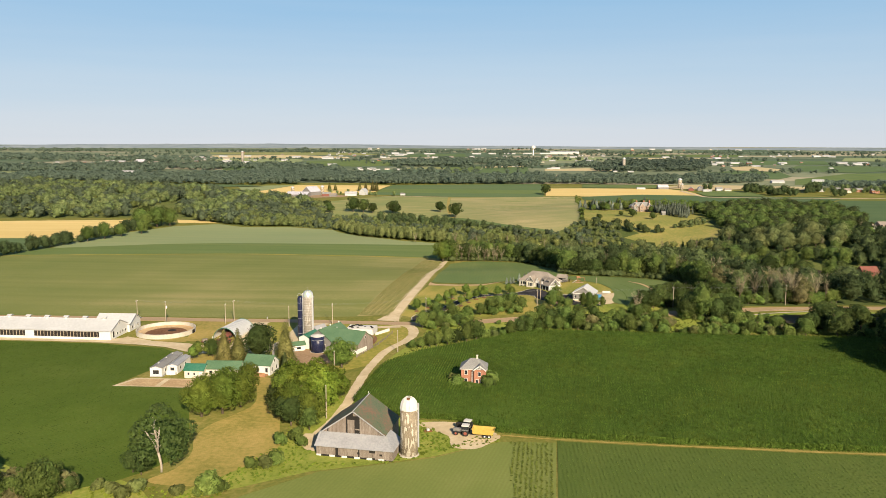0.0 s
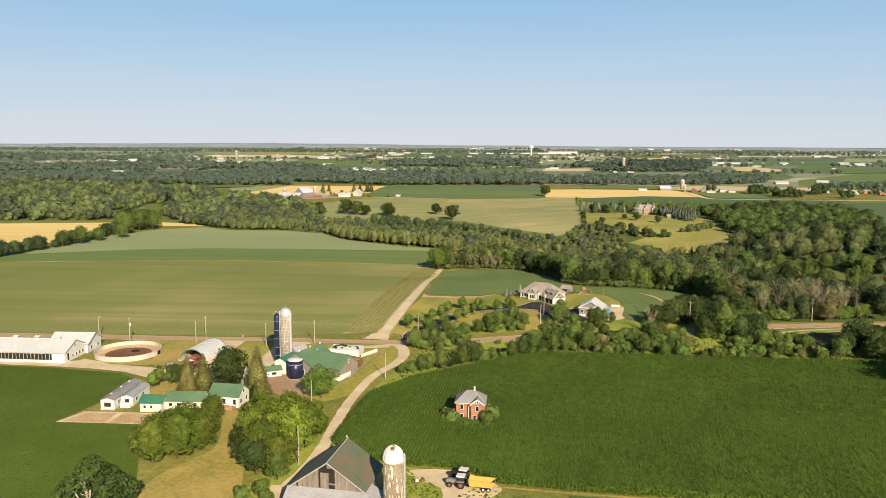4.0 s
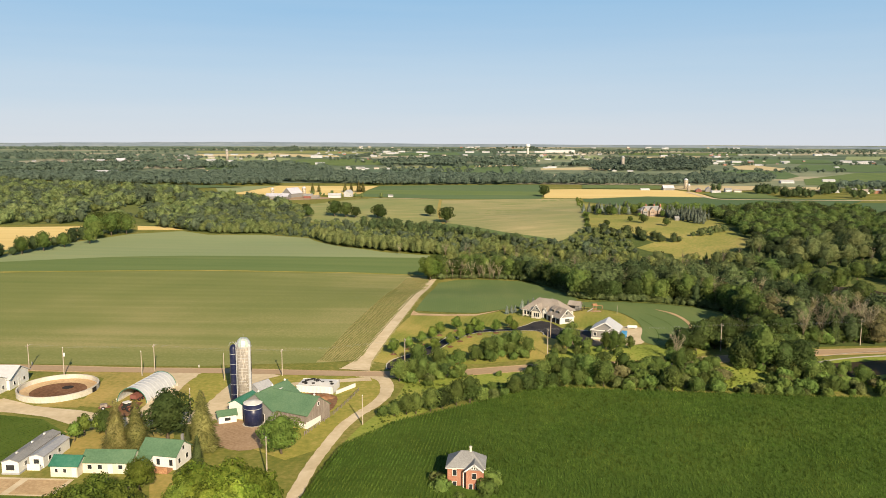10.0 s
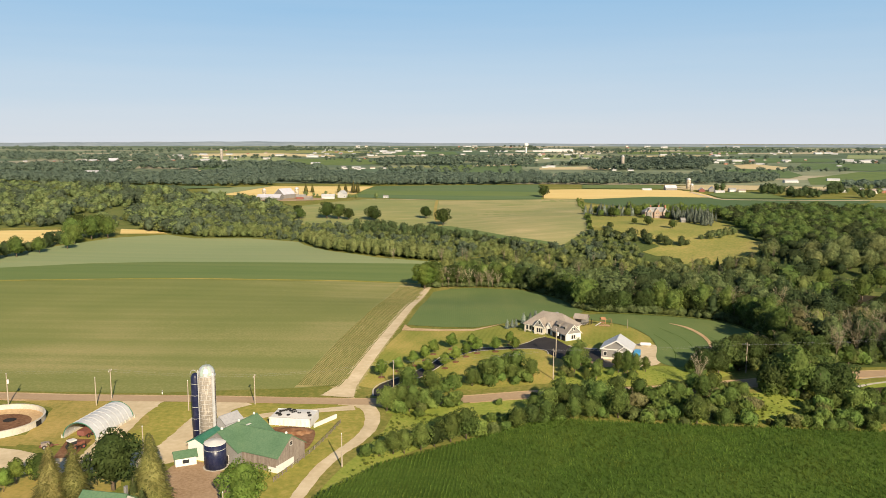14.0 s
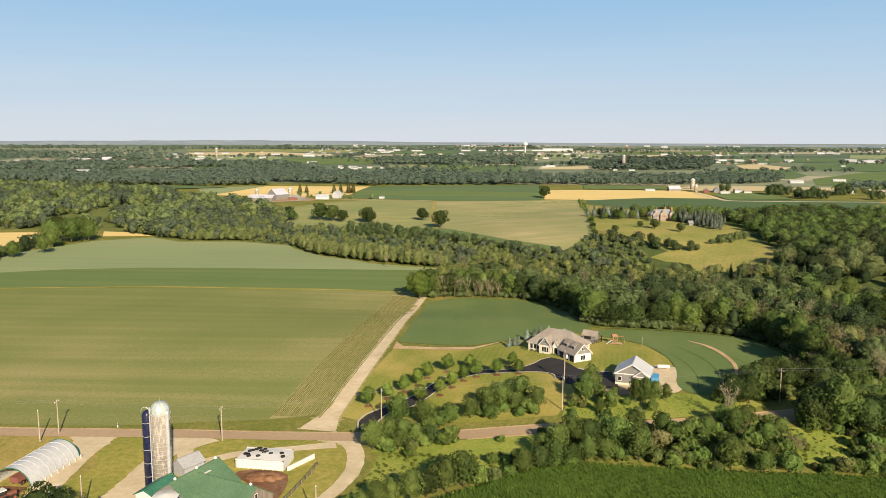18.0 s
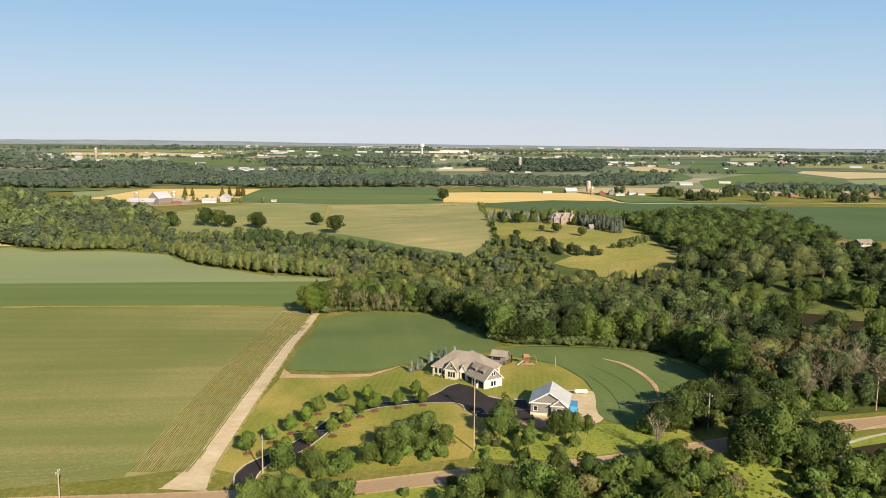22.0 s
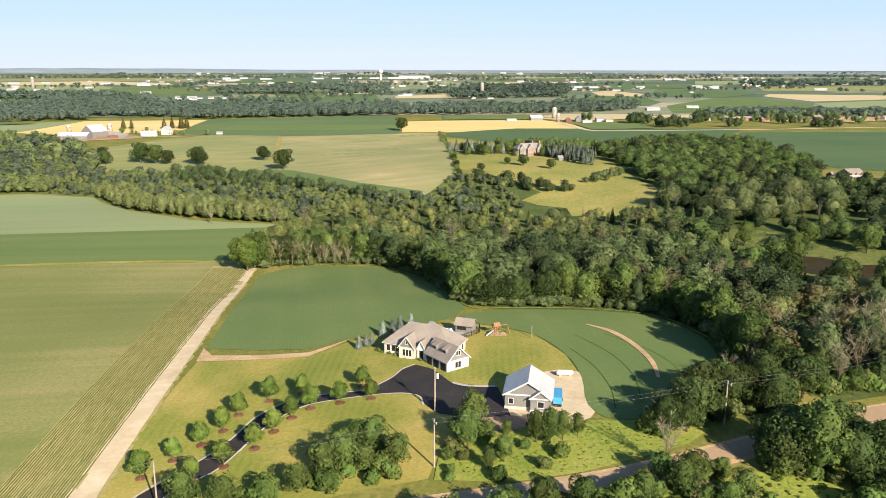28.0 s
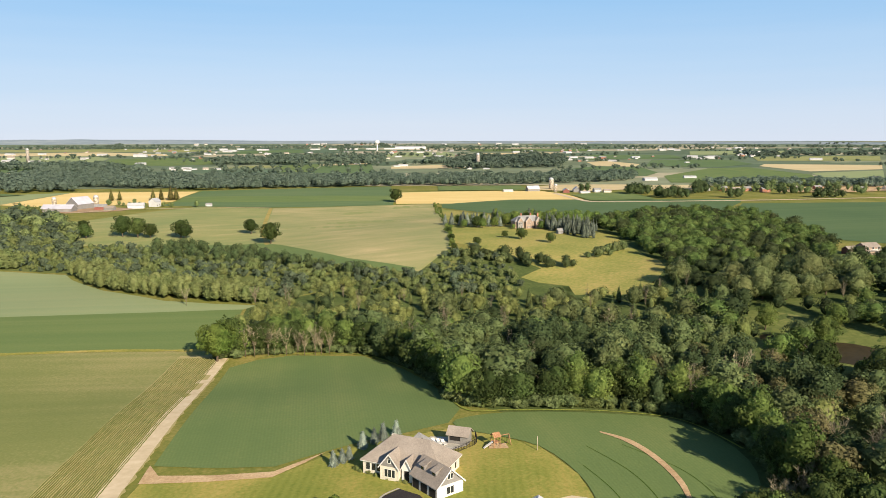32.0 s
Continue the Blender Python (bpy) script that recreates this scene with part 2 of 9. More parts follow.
GRASS = material("meadow_grass", [(0.115, 0.14, 0.03), (0.18, 0.185, 0.045), (0.30, 0.25, 0.085)], 0.04, 0.9, 0.95, 0.6, 3, spec=0.06)
LAWN = crop("mown_lawn", [(0.14, 0.178, 0.034), (0.2, 0.218, 0.046), (0.34, 0.285, 0.08), (0.47, 0.345, 0.125)], 1.7, 8, 0.3, 0.05, 0.2, (0.27, 0.28, 0.068), across=0.05)
DRYGRASS = material("dry_grass", [(0.21, 0.2, 0.05), (0.33, 0.265, 0.08), (0.44, 0.32, 0.115)], 0.07, 0.9, 0.95, 0.6, 4, spec=0.1)
ROUGHGRASS = material("tall_rough_grass", [(0.155, 0.205, 0.034), (0.24, 0.282, 0.054), (0.335, 0.315, 0.085)], 0.09, 1.1, 0.95, 0.9, 1.6, spec=0.1)
PASTURE = material("yellowing_pasture", [(0.165, 0.2, 0.05), (0.275, 0.266, 0.078), (0.405, 0.318, 0.118)], 0.03, 0.6, 0.95, 0.6, 2, spec=0.06)
BEANS = crop("young_soybeans", [(0.13, 0.17, 0.05), (0.196, 0.214, 0.072), (0.35, 0.302, 0.14)], 0.76, 88, 0.07, 0.011, 0.4, (0.27, 0.235, 0.115), across=0.02, fine=0.26, thin=(-260, -50, -0.06, 0.035))
BEANROWS = material("dry_bean_soil", [(0.29, 0.26, 0.105), (0.345, 0.30, 0.132), (0.41, 0.345, 0.165)], 0.06, 1.2, 0.95, 0.5, 4, spec=0.1)
YARDSOIL = material("trampled_yard_soil", [(0.26, 0.17, 0.10), (0.34, 0.235, 0.15), (0.42, 0.30, 0.20)], 0.15, 1.4, 0.95, 0.4, 4, spec=0.1)
ROWPLANTS = foliage("bean_row_leaves", (0.17, 0.192, 0.06), (0.2, 0.216, 0.07), (0.235, 0.242, 0.086), 0.1, 0.1)
BEANSMID = crop("dense_soybeans", [(0.104, 0.165, 0.055), (0.135, 0.19, 0.064), (0.168, 0.212, 0.076)], 0.76, 88, 0.1, 0.012, 0.6, across=0.03)
PALECROP = crop("pale_green_crop", [(0.215, 0.275, 0.135), (0.25, 0.30, 0.15), (0.29, 0.315, 0.16)], 0.5, 88, 0.08, 0.01, 0.6)
BEANS2 = crop("green_soybeans", [(0.104, 0.158, 0.058), (0.132, 0.186, 0.067), (0.18, 0.217, 0.08)], 0.76, -4, 0.2, 0.03, 0.35, (0.10, 0.13, 0.05))
DEEPCROP = crop("deep_green_crop", [(0.072, 0.122, 0.056), (0.09, 0.142, 0.064), (0.118, 0.165, 0.075)], 0.9, 80, 0.1, 0.01, 0.5, (0.07, 0.10, 0.05))
# Wheat colour made paler and bluer, as haze would make far fields.
FARWHEAT = crop("hazy_ripe_wheat", [(0.46, 0.37, 0.2), (0.53, 0.44, 0.26), (0.59, 0.5, 0.31)], 4.0, 80, 0.1, 0.006, 0.6, (0.42, 0.34, 0.19))
WHEAT = crop("ripe_wheat", [(0.60, 0.44, 0.17), (0.68, 0.52, 0.22), (0.74, 0.58, 0.28)], 2.0, 80, 0.1, 0.01, 0.6, (0.52, 0.38, 0.15))
HAY = crop("cut_hay", [(0.165, 0.22, 0.085), (0.215, 0.25, 0.1), (0.285, 0.282, 0.12), (0.46, 0.385, 0.205)], 4.0, 78, 0.14, 0.012, 0.5, (0.26, 0.26, 0.09), across=0.2)
# Blue lifted a little: some haze is mixed into this green.
FARGREEN = crop("far_green_crop", [(0.082, 0.136, 0.058), (0.108, 0.166, 0.072), (0.14, 0.188, 0.086)], 1.5, 84, 0.06, 0.006, 0.6)
FORECROP = crop("grain_stubble_green", [(0.15, 0.195, 0.052), (0.185, 0.222, 0.062), (0.225, 0.25, 0.08)], 0.9, 12, 0.2, 0.03, 0.4, (0.14, 0.155, 0.048))
CORNSOIL = material("corn_canopy", [(0.042, 0.078, 0.013), (0.064, 0.11, 0.019), (0.09, 0.135, 0.026)], 0.05, 1.5, 0.95, 0.5, 4, spec=0.05)
GRAVEL = material("pale_gravel", [(0.46, 0.37, 0.24), (0.55, 0.452, 0.305), (0.64, 0.54, 0.385)], 0.14, 0.7, 0.95, 0.15, 7, spec=0.1, mix=0.4)
DIRT = material("bare_dirt", [(0.364, 0.243, 0.13), (0.476, 0.338, 0.195), (0.602, 0.446, 0.273)], 0.15, 1.8, 0.95, 0.5, 6, spec=0.1)
MANURE = material("brown_manure", [(0.10, 0.05, 0.025), (0.17, 0.085, 0.045), (0.24, 0.14, 0.08)], 0.15, 1.2, 0.9, 0.4, 4, spec=0.2)
ROADTOP = material("chip_seal_road", [(0.33, 0.235, 0.15), (0.39, 0.285, 0.185), (0.44, 0.33, 0.22)], 0.08, 3.0, 0.95, 0.2, 12, spec=0.06, stretch=(0.3, 1, 1))
YARDGRASS = material("yellowing_yard_grass", [(0.19, 0.208, 0.042), (0.3, 0.272, 0.066), (0.45, 0.345, 0.12)], 0.05, 0.8, 0.95, 0.6, 3, spec=0.06)
ASPHALT = material("fresh_asphalt", [(0.018, 0.016, 0.018), (0.028, 0.025, 0.026), (0.045, 0.04, 0.04)], 0.2, 3.0, 0.85, 0.2, 15, spec=0.3)
CONCRETE = material("pale_concrete", [(0.36, 0.33, 0.28), (0.47, 0.44, 0.38), (0.56, 0.53, 0.47)], 0.3, 2.2, 0.85, 0.2, 5)
WATER = material("dark_pond_water", [(0.03, 0.024, 0.012), (0.055, 0.044, 0.022)], 0.05, 0.5, 0.45, 0.12, 1.5, spec=0.04)
# The blue-grey of the skyline is haze painted into its colour.
BACKDROP = material("haze_blue_hills", [(0.15, 0.195, 0.235), (0.2, 0.245, 0.285), (0.26, 0.3, 0.33)], 0.004, 0.02, 1.0, spec=0.0, stretch=(1, 1, 12))
LEAF = foliage("broad_leaves", (0.076, 0.114, 0.03), (0.11, 0.154, 0.04), (0.158, 0.2, 0.058), 0.3)
# Both woodland greens have extra blue painted in for haze.
WOODLEAF = foliage("woodland_leaves", (0.085, 0.115, 0.048), (0.123, 0.156, 0.062), (0.172, 0.204, 0.086), 0.4)
WOODDARK = foliage("dark_woodland_leaves", (0.06, 0.09, 0.039), (0.085, 0.119, 0.049), (0.12, 0.153, 0.067), 0.4)
WILLOWLEAF = foliage("willow_leaves", (0.125, 0.152, 0.06), (0.17, 0.2, 0.08), (0.23, 0.255, 0.108), 0.2)
YOUNGLEAF = foliage("young_maple_leaves", (0.102, 0.158, 0.03), (0.14, 0.2, 0.042), (0.195, 0.25, 0.064), 0.2)
LEAFLIGHT = foliage("bright_leaves", (0.09, 0.14, 0.018), (0.155, 0.208, 0.03), (0.25, 0.288, 0.052))
LEAFDARK = foliage("dark_leaves", (0.044, 0.066, 0.02), (0.06, 0.086, 0.026), (0.086, 0.114, 0.036), 0.3)
LEAFYELLOW = foliage("yellowish_scrub_leaves", (0.1, 0.126, 0.042), (0.144, 0.17, 0.056), (0.2, 0.222, 0.08), 0.2)
POPLARLEAF = foliage("poplar_leaves", (0.155, 0.195, 0.07), (0.195, 0.235, 0.088), (0.245, 0.28, 0.118), 0.12, 0.16)
# Lightened and blued so that the leaf colour itself holds the haze.
WESTLEAF = foliage("hazy_western_leaves", (0.1, 0.143, 0.086), (0.13, 0.174, 0.106), (0.17, 0.213, 0.136), 0.3, 0.24)
HILLLEAF = foliage("hill_wood_leaves", (0.094, 0.152, 0.044), (0.132, 0.196, 0.056), (0.18, 0.246, 0.08), 0.22)
FIELDLEAF = foliage("field_tree_leaves", (0.085, 0.122, 0.02), (0.12, 0.162, 0.028), (0.17, 0.212, 0.042), 0.2)
FRESHLEAF = foliage("fresh_green_leaves", (0.09, 0.14, 0.034), (0.128, 0.184, 0.046), (0.178, 0.23, 0.066), 0.25)
BROWNLEAF = foliage("browning_leaves", (0.12, 0.124, 0.054), (0.172, 0.166, 0.074), (0.24, 0.22, 0.102), 0.25)
NEEDLES = foliage("spruce_needles", (0.06, 0.086, 0.032), (0.105, 0.136, 0.05), (0.17, 0.19, 0.076))
GREYNEEDLES = foliage("grey_green_needles", (0.095, 0.125, 0.095), (0.15, 0.182, 0.142), (0.22, 0.25, 0.2))
BLUENEEDLES = foliage("blue_spruce_needles", (0.15, 0.19, 0.16), (0.23, 0.275, 0.235), (0.33, 0.375, 0.32))
BROWNNEEDLES = foliage("browning_spruce_needles", (0.085, 0.092, 0.03), (0.15, 0.145, 0.05), (0.24, 0.215, 0.085))
DEADTWIG = foliage("bare_twigs", (0.2, 0.17, 0.11), (0.31, 0.27, 0.18), (0.43, 0.385, 0.27))
CORNLEAF = foliage("corn_leaves", (0.064, 0.11, 0.018), (0.108, 0.17, 0.029), (0.178, 0.242, 0.05), 0.22)
# Pale blue-green: distance haze is put into the far woods' leaf colour.
FARLEAF = foliage("haze_tinted_far_leaves", (0.094, 0.134, 0.1), (0.118, 0.162, 0.122), (0.148, 0.19, 0.148), 0.16, 0.14)
GREENCROP = crop("dense_green_crop", [(0.068, 0.112, 0.019), (0.09, 0.136, 0.024), (0.122, 0.162, 0.036)], 0.76, 60, 0.16, 0.03, 0.3, (0.045, 0.075, 0.016))
FRONTROWS = crop("dark_row_crop", [(0.076, 0.118, 0.027), (0.096, 0.138, 0.033), (0.124, 0.158, 0.041)], 0.9, 3, 0.2, 0.03, 0.35, (0.062, 0.09, 0.021))
UNDERGROWTH = material("woodland_undergrowth", [(0.055, 0.08, 0.026), (0.085, 0.115, 0.036), (0.13, 0.15, 0.055)], 0.06, 0.7, 0.95, 0.9, 1.2, spec=0.05)
SCRUBGREEN = material("scrub_weeds", [(0.09, 0.115, 0.036), (0.13, 0.155, 0.048), (0.19, 0.195, 0.07)], 0.05, 0.5, 0.95, 0.9, 0.9, spec=0.05)
BARK = material("bark", [(0.07, 0.05, 0.035), (0.13, 0.10, 0.07), (0.20, 0.16, 0.12)], 0.8, 6, 0.9, 0.6, 10)

# ---- ground relief ----
# gentle knolls and hollows: x, y and height of the ground
RELIEF = np.array([
    (-30, 165, 0), (0, 185, 0.5), (-8, 213, 3.5), (-100, 214, 2.5), (-135, 262, 2.3), (-93, 268, 2.5), (-65, 250, 1.8),
    (-38, 295, 1), (-38, 246, 1.8), (-39, 371, 3.5), (-13, 365, 4.6), (22, 346, 6), (44, 335, 5.5), (15, 328, 5), (60, 338, 6),
    (-39, 460, 0), (-163, 682, -3), (-80, 900, 1), (43, 1100, 5), (112, 730, 7), (130, 430, -1), (234, 544, 9), (85, 290, 4),
    (0, 100, 0), (-120, 150, 0), (120, 180, 1), (-300, 300, 3), (400, 600, 6), (0, 1500, 4), (60, 520, -4)], float)


def height(x, y):
    """The ground's height; far away the land climbs slowly to the skyline."""
    x, y = np.asarray(x, float), np.asarray(y, float)
    d = (x[..., None] - RELIEF[:, 0]) ** 2 + (y[..., None] - RELIEF[:, 1]) ** 2
    s = (25 + 0.06 * np.hypot(x, y - 200))[..., None]
    w = 1 / (d + s * s) ** 2
    z = (w * RELIEF[:, 2]).sum(-1) / w.sum(-1)
    u = np.clip((np.hypot(x, y) - 1300) / 3300, 0, 1.1)
    return z + 34 * u * u * (3 - 2 * u)


def gz(x, y):
    return float(height(x, y))


def lattice(lo, hi, end_lo, end_hi, step=10.0, grow=1.16):
    line, s = list(np.arange(lo, hi + 0.1, step)), step
    while line[-1] < end_hi:
        s *= grow
        line.append(line[-1] + s)
    s = step
    while line[0] > end_lo:
        s *= grow
        line.insert(0, line[0] - s)
    return np.array(line)


XS, YS = lattice(-320, 320, -5200, 5200), lattice(60, 700, -1500, 5200)


def mesh_object(name, verts, faces, mat, parent=None, smooth=False):
    me = bpy.data.meshes.new(name)
    me.from_pydata([tuple(v) for v in verts], [], [tuple(f) for f in faces])
    me.materials.append(mat)
    if smooth:
        me.polygons.foreach_set("use_smooth", [True] * len(me.polygons))
    me.update()
    ob = new(name, me)
    ob.parent = parent
    return ob


gx, gy = np.meshgrid(XS, YS, indexing="ij")
gh = height(gx, gy)
nx, ny = gx.shape
idx = np.arange(nx * ny).reshape(nx, ny)
ground = mesh_object("ground", np.stack([gx, gy, gh], -1).reshape(-1, 3),
                     np.stack([idx[:-1, :-1], idx[1:, :-1], idx[1:, 1:], idx[:-1, 1:]], -1).reshape(-1, 4), GRASS, smooth=True)
tagged(ground, "green and straw-coloured rough grass on gently rolling ground", "ground", kind="structure")


def curve_through(pts, per=6, closed=False):
    """A smooth line through the points."""
    p, out = np.array(pts, float), []
    n = len(p)
    for i in range(n if closed else n - 1):
        a, b, c, d = (p[k % n] if closed else p[min(max(k, 0), n - 1)] for k in (i - 1, i, i + 1, i + 2))
        for j in range(per):
            t = j / per
            out.append(0.5 * (2 * b + (c - a) * t + (2 * a - 5 * b + 4 * c - d) * t * t + (3 * b - a - 3 * c + d) * t ** 3))
    if not closed:
        out.append(p[-1])
    return np.array(out)


def field(name, corners, mat, lift, label, category="field", soft=0, kind="structure", top=0.0):
    """A sheet that follows the ground inside the corners; top: height of a standing crop, with sides."""
    pts = curve_through(corners, soft, True) if soft else np.array(corners, float)
    bm = bmesh.new()
    f = bm.faces.new([bm.verts.new((x, y, 0)) for x, y in pts])
    bmesh.ops.triangulate(bm, faces=[f])
    lo, hi = pts.min(0), pts.max(0)
    for axis, lines in ((0, XS), (1, YS)):
        no = (1, 0, 0) if axis == 0 else (0, 1, 0)
        for v in lines[(lines > lo[axis] + 0.01) & (lines < hi[axis] - 0.01)]:
            co = (v, 0, 0) if axis == 0 else (0, v, 0)
            bmesh.ops.bisect_plane(bm, geom=bm.verts[:] + bm.edges[:] + bm.faces[:], plane_co=co, plane_no=no, dist=1e-4)
    bm.normal_update()
    if sum(q.normal.z * q.calc_area() for q in bm.faces) < 0:
        bmesh.ops.reverse_faces(bm, faces=bm.faces)
    if top:
        rim = [e for e in bm.edges if e.is_boundary]
        made = bmesh.ops.extrude_edge_only(bm, edges=rim)["geom"]
        low = {v for v in made if isinstance(v, bmesh.types.BMVert)}
    co = np.array([v.co[:] for v in bm.verts])
    h = height(co[:, 0], co[:, 1]) + lift
    for k, v in enumerate(bm.verts):
        v.co.z = h[k] + (0 if top and v in low else top)
    me = bpy.data.meshes.new(name)
    bm.to_mesh(me)
    bm.free()
    me.materials.append(mat)
    ob = new(name, me)
    return tagged(ob, label, category, kind=kind)


def ribbon(name, pts, width, mat, lift, label, category="road", cross=3, per=8, ragged=0.0):
    """A road along a smooth line."""
    c = curve_through(pts, per)
    d = np.gradient(c, axis=0)
    d /= np.linalg.norm(d, axis=1)[:, None]
    nrm = np.stack([-d[:, 1], d[:, 0]], 1)
    w = np.array(width if np.ndim(width) else [width] * len(pts), float)
    w = np.interp(np.linspace(0, len(pts) - 1, len(c)), np.arange(len(pts)), w)
    w = w * (1 + ragged * np.random.default_rng(3).normal(size=len(c)))
    u = np.linspace(-0.5, 0.5, cross)
    p = c[:, None] + nrm[:, None] * (u[None, :, None] * w[:, None, None])
    z = height(p[..., 0], p[..., 1]) + lift
    v = np.concatenate([p, z[..., None]], -1).reshape(-1, 3)
    k = np.arange(len(c) * cross).reshape(len(c), cross)
    f = np.stack([k[:-1, 1:], k[:-1, :-1], k[1:, :-1], k[1:, 1:]], -1).reshape(-1, 4)
    return tagged(mesh_object(name, v, f, mat), label, category, kind="structure")


# ---- fields ----
CORN = [(-41, 200), (-40, 214), (-38.3, 235), (-28, 251.5), (-20, 258), (-8, 267), (4, 275), (14, 277.5), (22, 276), (41, 274.5), (60, 274.5), (80, 274.5), (100, 275.5), (135, 278), (230, 282),
        (230, 184), (91, 179.4), (68, 178.7), (42, 179.2), (14, 181.2), (-1, 183.5), (-6, 187), (-12, 189.5), (-23, 190), (-36, 194)]
field("corn_field", [(q[0] + 0.5 * (1 if q[0] < 0 else -0.2), q[1] + (0.6 if q[1] < 200 else -0.6)) for q in CORN], CORNSOIL, 0.0, "tall dense dark green corn standing in rows", "corn field", top=1.55)
field("soybean_field", [(-260, 282), (-164, 291), (-100, 294), (-60, 304), (-49.5, 308), (-43.5, 392), (-41.5, 452), (-44, 476), (-82, 478), (-128, 473), (-180, 468), (-276, 449), (-330, 438), (-330, 300)],
      BEANS, 0.10, "brownish green young soybean field with soft bands")
field("soybean_headland", [(-62.3, 303.8), (-49.0, 308.5), (-43.2, 392), (-41.3, 452), (-43.4, 470), (-55.6, 470), (-57.9, 388), (-60.5, 340)], BEANROWS, 0.17, "sparse soybean rows with bare soil beside the lane")
field("soybean_field_middle", [(-330, 438), (-276, 449), (-180, 468), (-128, 473), (-82, 478), (-44, 476), (-46, 540), (-80, 536), (-121, 533), (-164, 531), (-201, 528), (-240, 516), (-301, 480), (-320, 470)], BEANSMID, 0.13, "dense mid-green soybean strip")
field("pale_field", [(-306, 482), (-301, 480), (-240, 516), (-201, 528), (-164, 531), (-121, 533), (-80, 536), (-46, 540), (-41, 548), (-60, 552), (-83, 560), (-119, 593.5), (-146, 630), (-156, 648), (-198, 664), (-239, 657), (-268, 676), (-297, 646), (-314, 557)],
      PALECROP, 0.12, "pale blue-green crop field")
field("wheat_field", [(-322, 537), (-318, 570), (-324, 610), (-322, 650), (-326, 692), (-346, 690), (-400, 668), (-457, 646), (-640, 580), (-600, 500), (-376, 527)], WHEAT, 0.12, "ripe golden wheat field", "wheat field")
field("green_field_west", [(-319, 430), (-313, 480), (-320, 535.5), (-376, 525.5), (-600, 498), (-600, 420)], FARGREEN, 0.13, "even dark green crop field below the wheat")
field("wheat_corner", [(-304, 672), (-270, 682), (-290, 700), (-318, 700)], WHEAT, 0.15, "corner of ripe golden wheat", "wheat field")
field("bean_field_by_lane", [(-39.2, 374), (-38.6, 400), (-37.4, 455), (-30, 463), (-19, 467), (4, 463), (16, 444), (23, 424), (28, 400), (24, 390), (12, 384), (2, 380), (-8, 374), (-14, 370), (-26, 371)],
      BEANS2, 0.14, "lush green soybean field beside the woods")
field("bean_field_curved", [(26, 392), (40, 396), (64, 393), (79, 387), (84, 368), (80, 350), (70, 338), (60, 326), (48, 323), (44, 330), (46.5, 344), (46.5, 358), (42, 373), (33, 381), (27, 385)],
      BEANS2, 0.13, "curved green soybean field with wheel tracks", soft=3)
field("lawn", [(-44.9, 308), (-44.6, 325), (-42.6, 340), (-40.6, 358), (-39.6, 366), (-26, 365), (-14, 365), (-4, 374), (8, 381), (24, 386), (33, 381), (42, 373), (46.5, 358), (46.5, 345), (43, 326), (30, 320), (14, 318), (10, 306), (-10, 303), (-25, 306), (-36, 304)],
      LAWN, 0.08, "mown green and yellowing lawn with mower stripes", "lawn")
field("front_field", [(-62, 118), (-53, 143), (-40, 157), (-15, 167), (0, 177.5), (13.5, 178.2), (12.3, 150), (11, 60), (9, -420), (-90, -420), (-70, 60)], FORECROP, 0.10, "light green low grain field")
field("front_field_rows", [(13.9, 179.2), (42, 177.3), (68, 176.9), (91, 177.4), (230, 182), (240, -420), (9.6, -420), (11.6, 60), (12.8, 150)], FRONTROWS, 0.11, "dark green low row crop")
field("green_field", [(-420, 240), (-260, 246), (-183, 249.5), (-143, 249.5), (-118, 246), (-106, 237), (-114, 204.5), (-88.5, 205), (-86.5, 199), (-83, 187), (-79, 178), (-76, 171), (-73.5, 161), (-78, 152), (-83, 146), (-90, 142), (-97, 146), (-118, 156), (-180, 170), (-260, 180), (-420, 190)],
      GREENCROP, 0.11, "even bright green crop field beside the farmyard")
field("dry_slope", [(-75.5, 147.5), (-72, 154), (-72, 163), (-75, 172), (-74, 180), (-70.5, 187), (-68, 195), (-70.5, 205), (-75, 216), (-70, 217), (-65, 205), (-59.5, 191), (-55.5, 178), (-53, 169), (-57.5, 157), (-61.5, 150), (-66, 146)], DRYGRASS, 0.12, "golden dry mown grass slope", "grass", soft=4)
field("hay_field", [(-250, 850), (-196, 960), (-161, 1003), (-86, 985), (75, 985), (68, 820), (56, 675), (33, 622), (-7, 655), (-58, 728), (-118, 745), (-187, 760)], HAY, 0.15, "cut hay field with tan streaks")
HAYDRY = crop("dry_cut_hay", [(0.2, 0.235, 0.095), (0.255, 0.268, 0.118), (0.34, 0.31, 0.15), (0.5, 0.4, 0.22)], 4.0, 78, 0.14, 0.014, 0.45, (0.3, 0.27, 0.11), across=0.2)
field("hay_field_dry", [(-84, 984.5), (74, 984.5), (67, 820), (55, 676), (33, 626), (-5, 659), (-56, 729), (-67, 800), (-75, 880)], HAYDRY, 0.19, "drier tan cut hay beyond a field track")
field("green_strip", [(-201, 1020), (-194, 1060), (35, 1022), (32, 984), (-86, 992)], FARGREEN, 0.2, "dark green crop strip")
field("green_strip_light", [(-194, 1060.5), (-198, 1123), (36, 1088), (35, 1022.5)], BEANSMID, 0.2, "lighter green crop strip between two dark ones")
field("green_strip_back", [(-198, 1123.5), (-195, 1208), (-108, 1225), (39, 1254), (38, 1162), (36, 1088.5)], FARGREEN, 0.2, "dark green crop strip before the woods")
field("pale_field_far", [(-387, 1064), (-431, 1165), (-364, 1194), (-348, 1201), (-358, 1104), (-364, 1043)], PALECROP, 0.21, "pale green field beside the wheat")
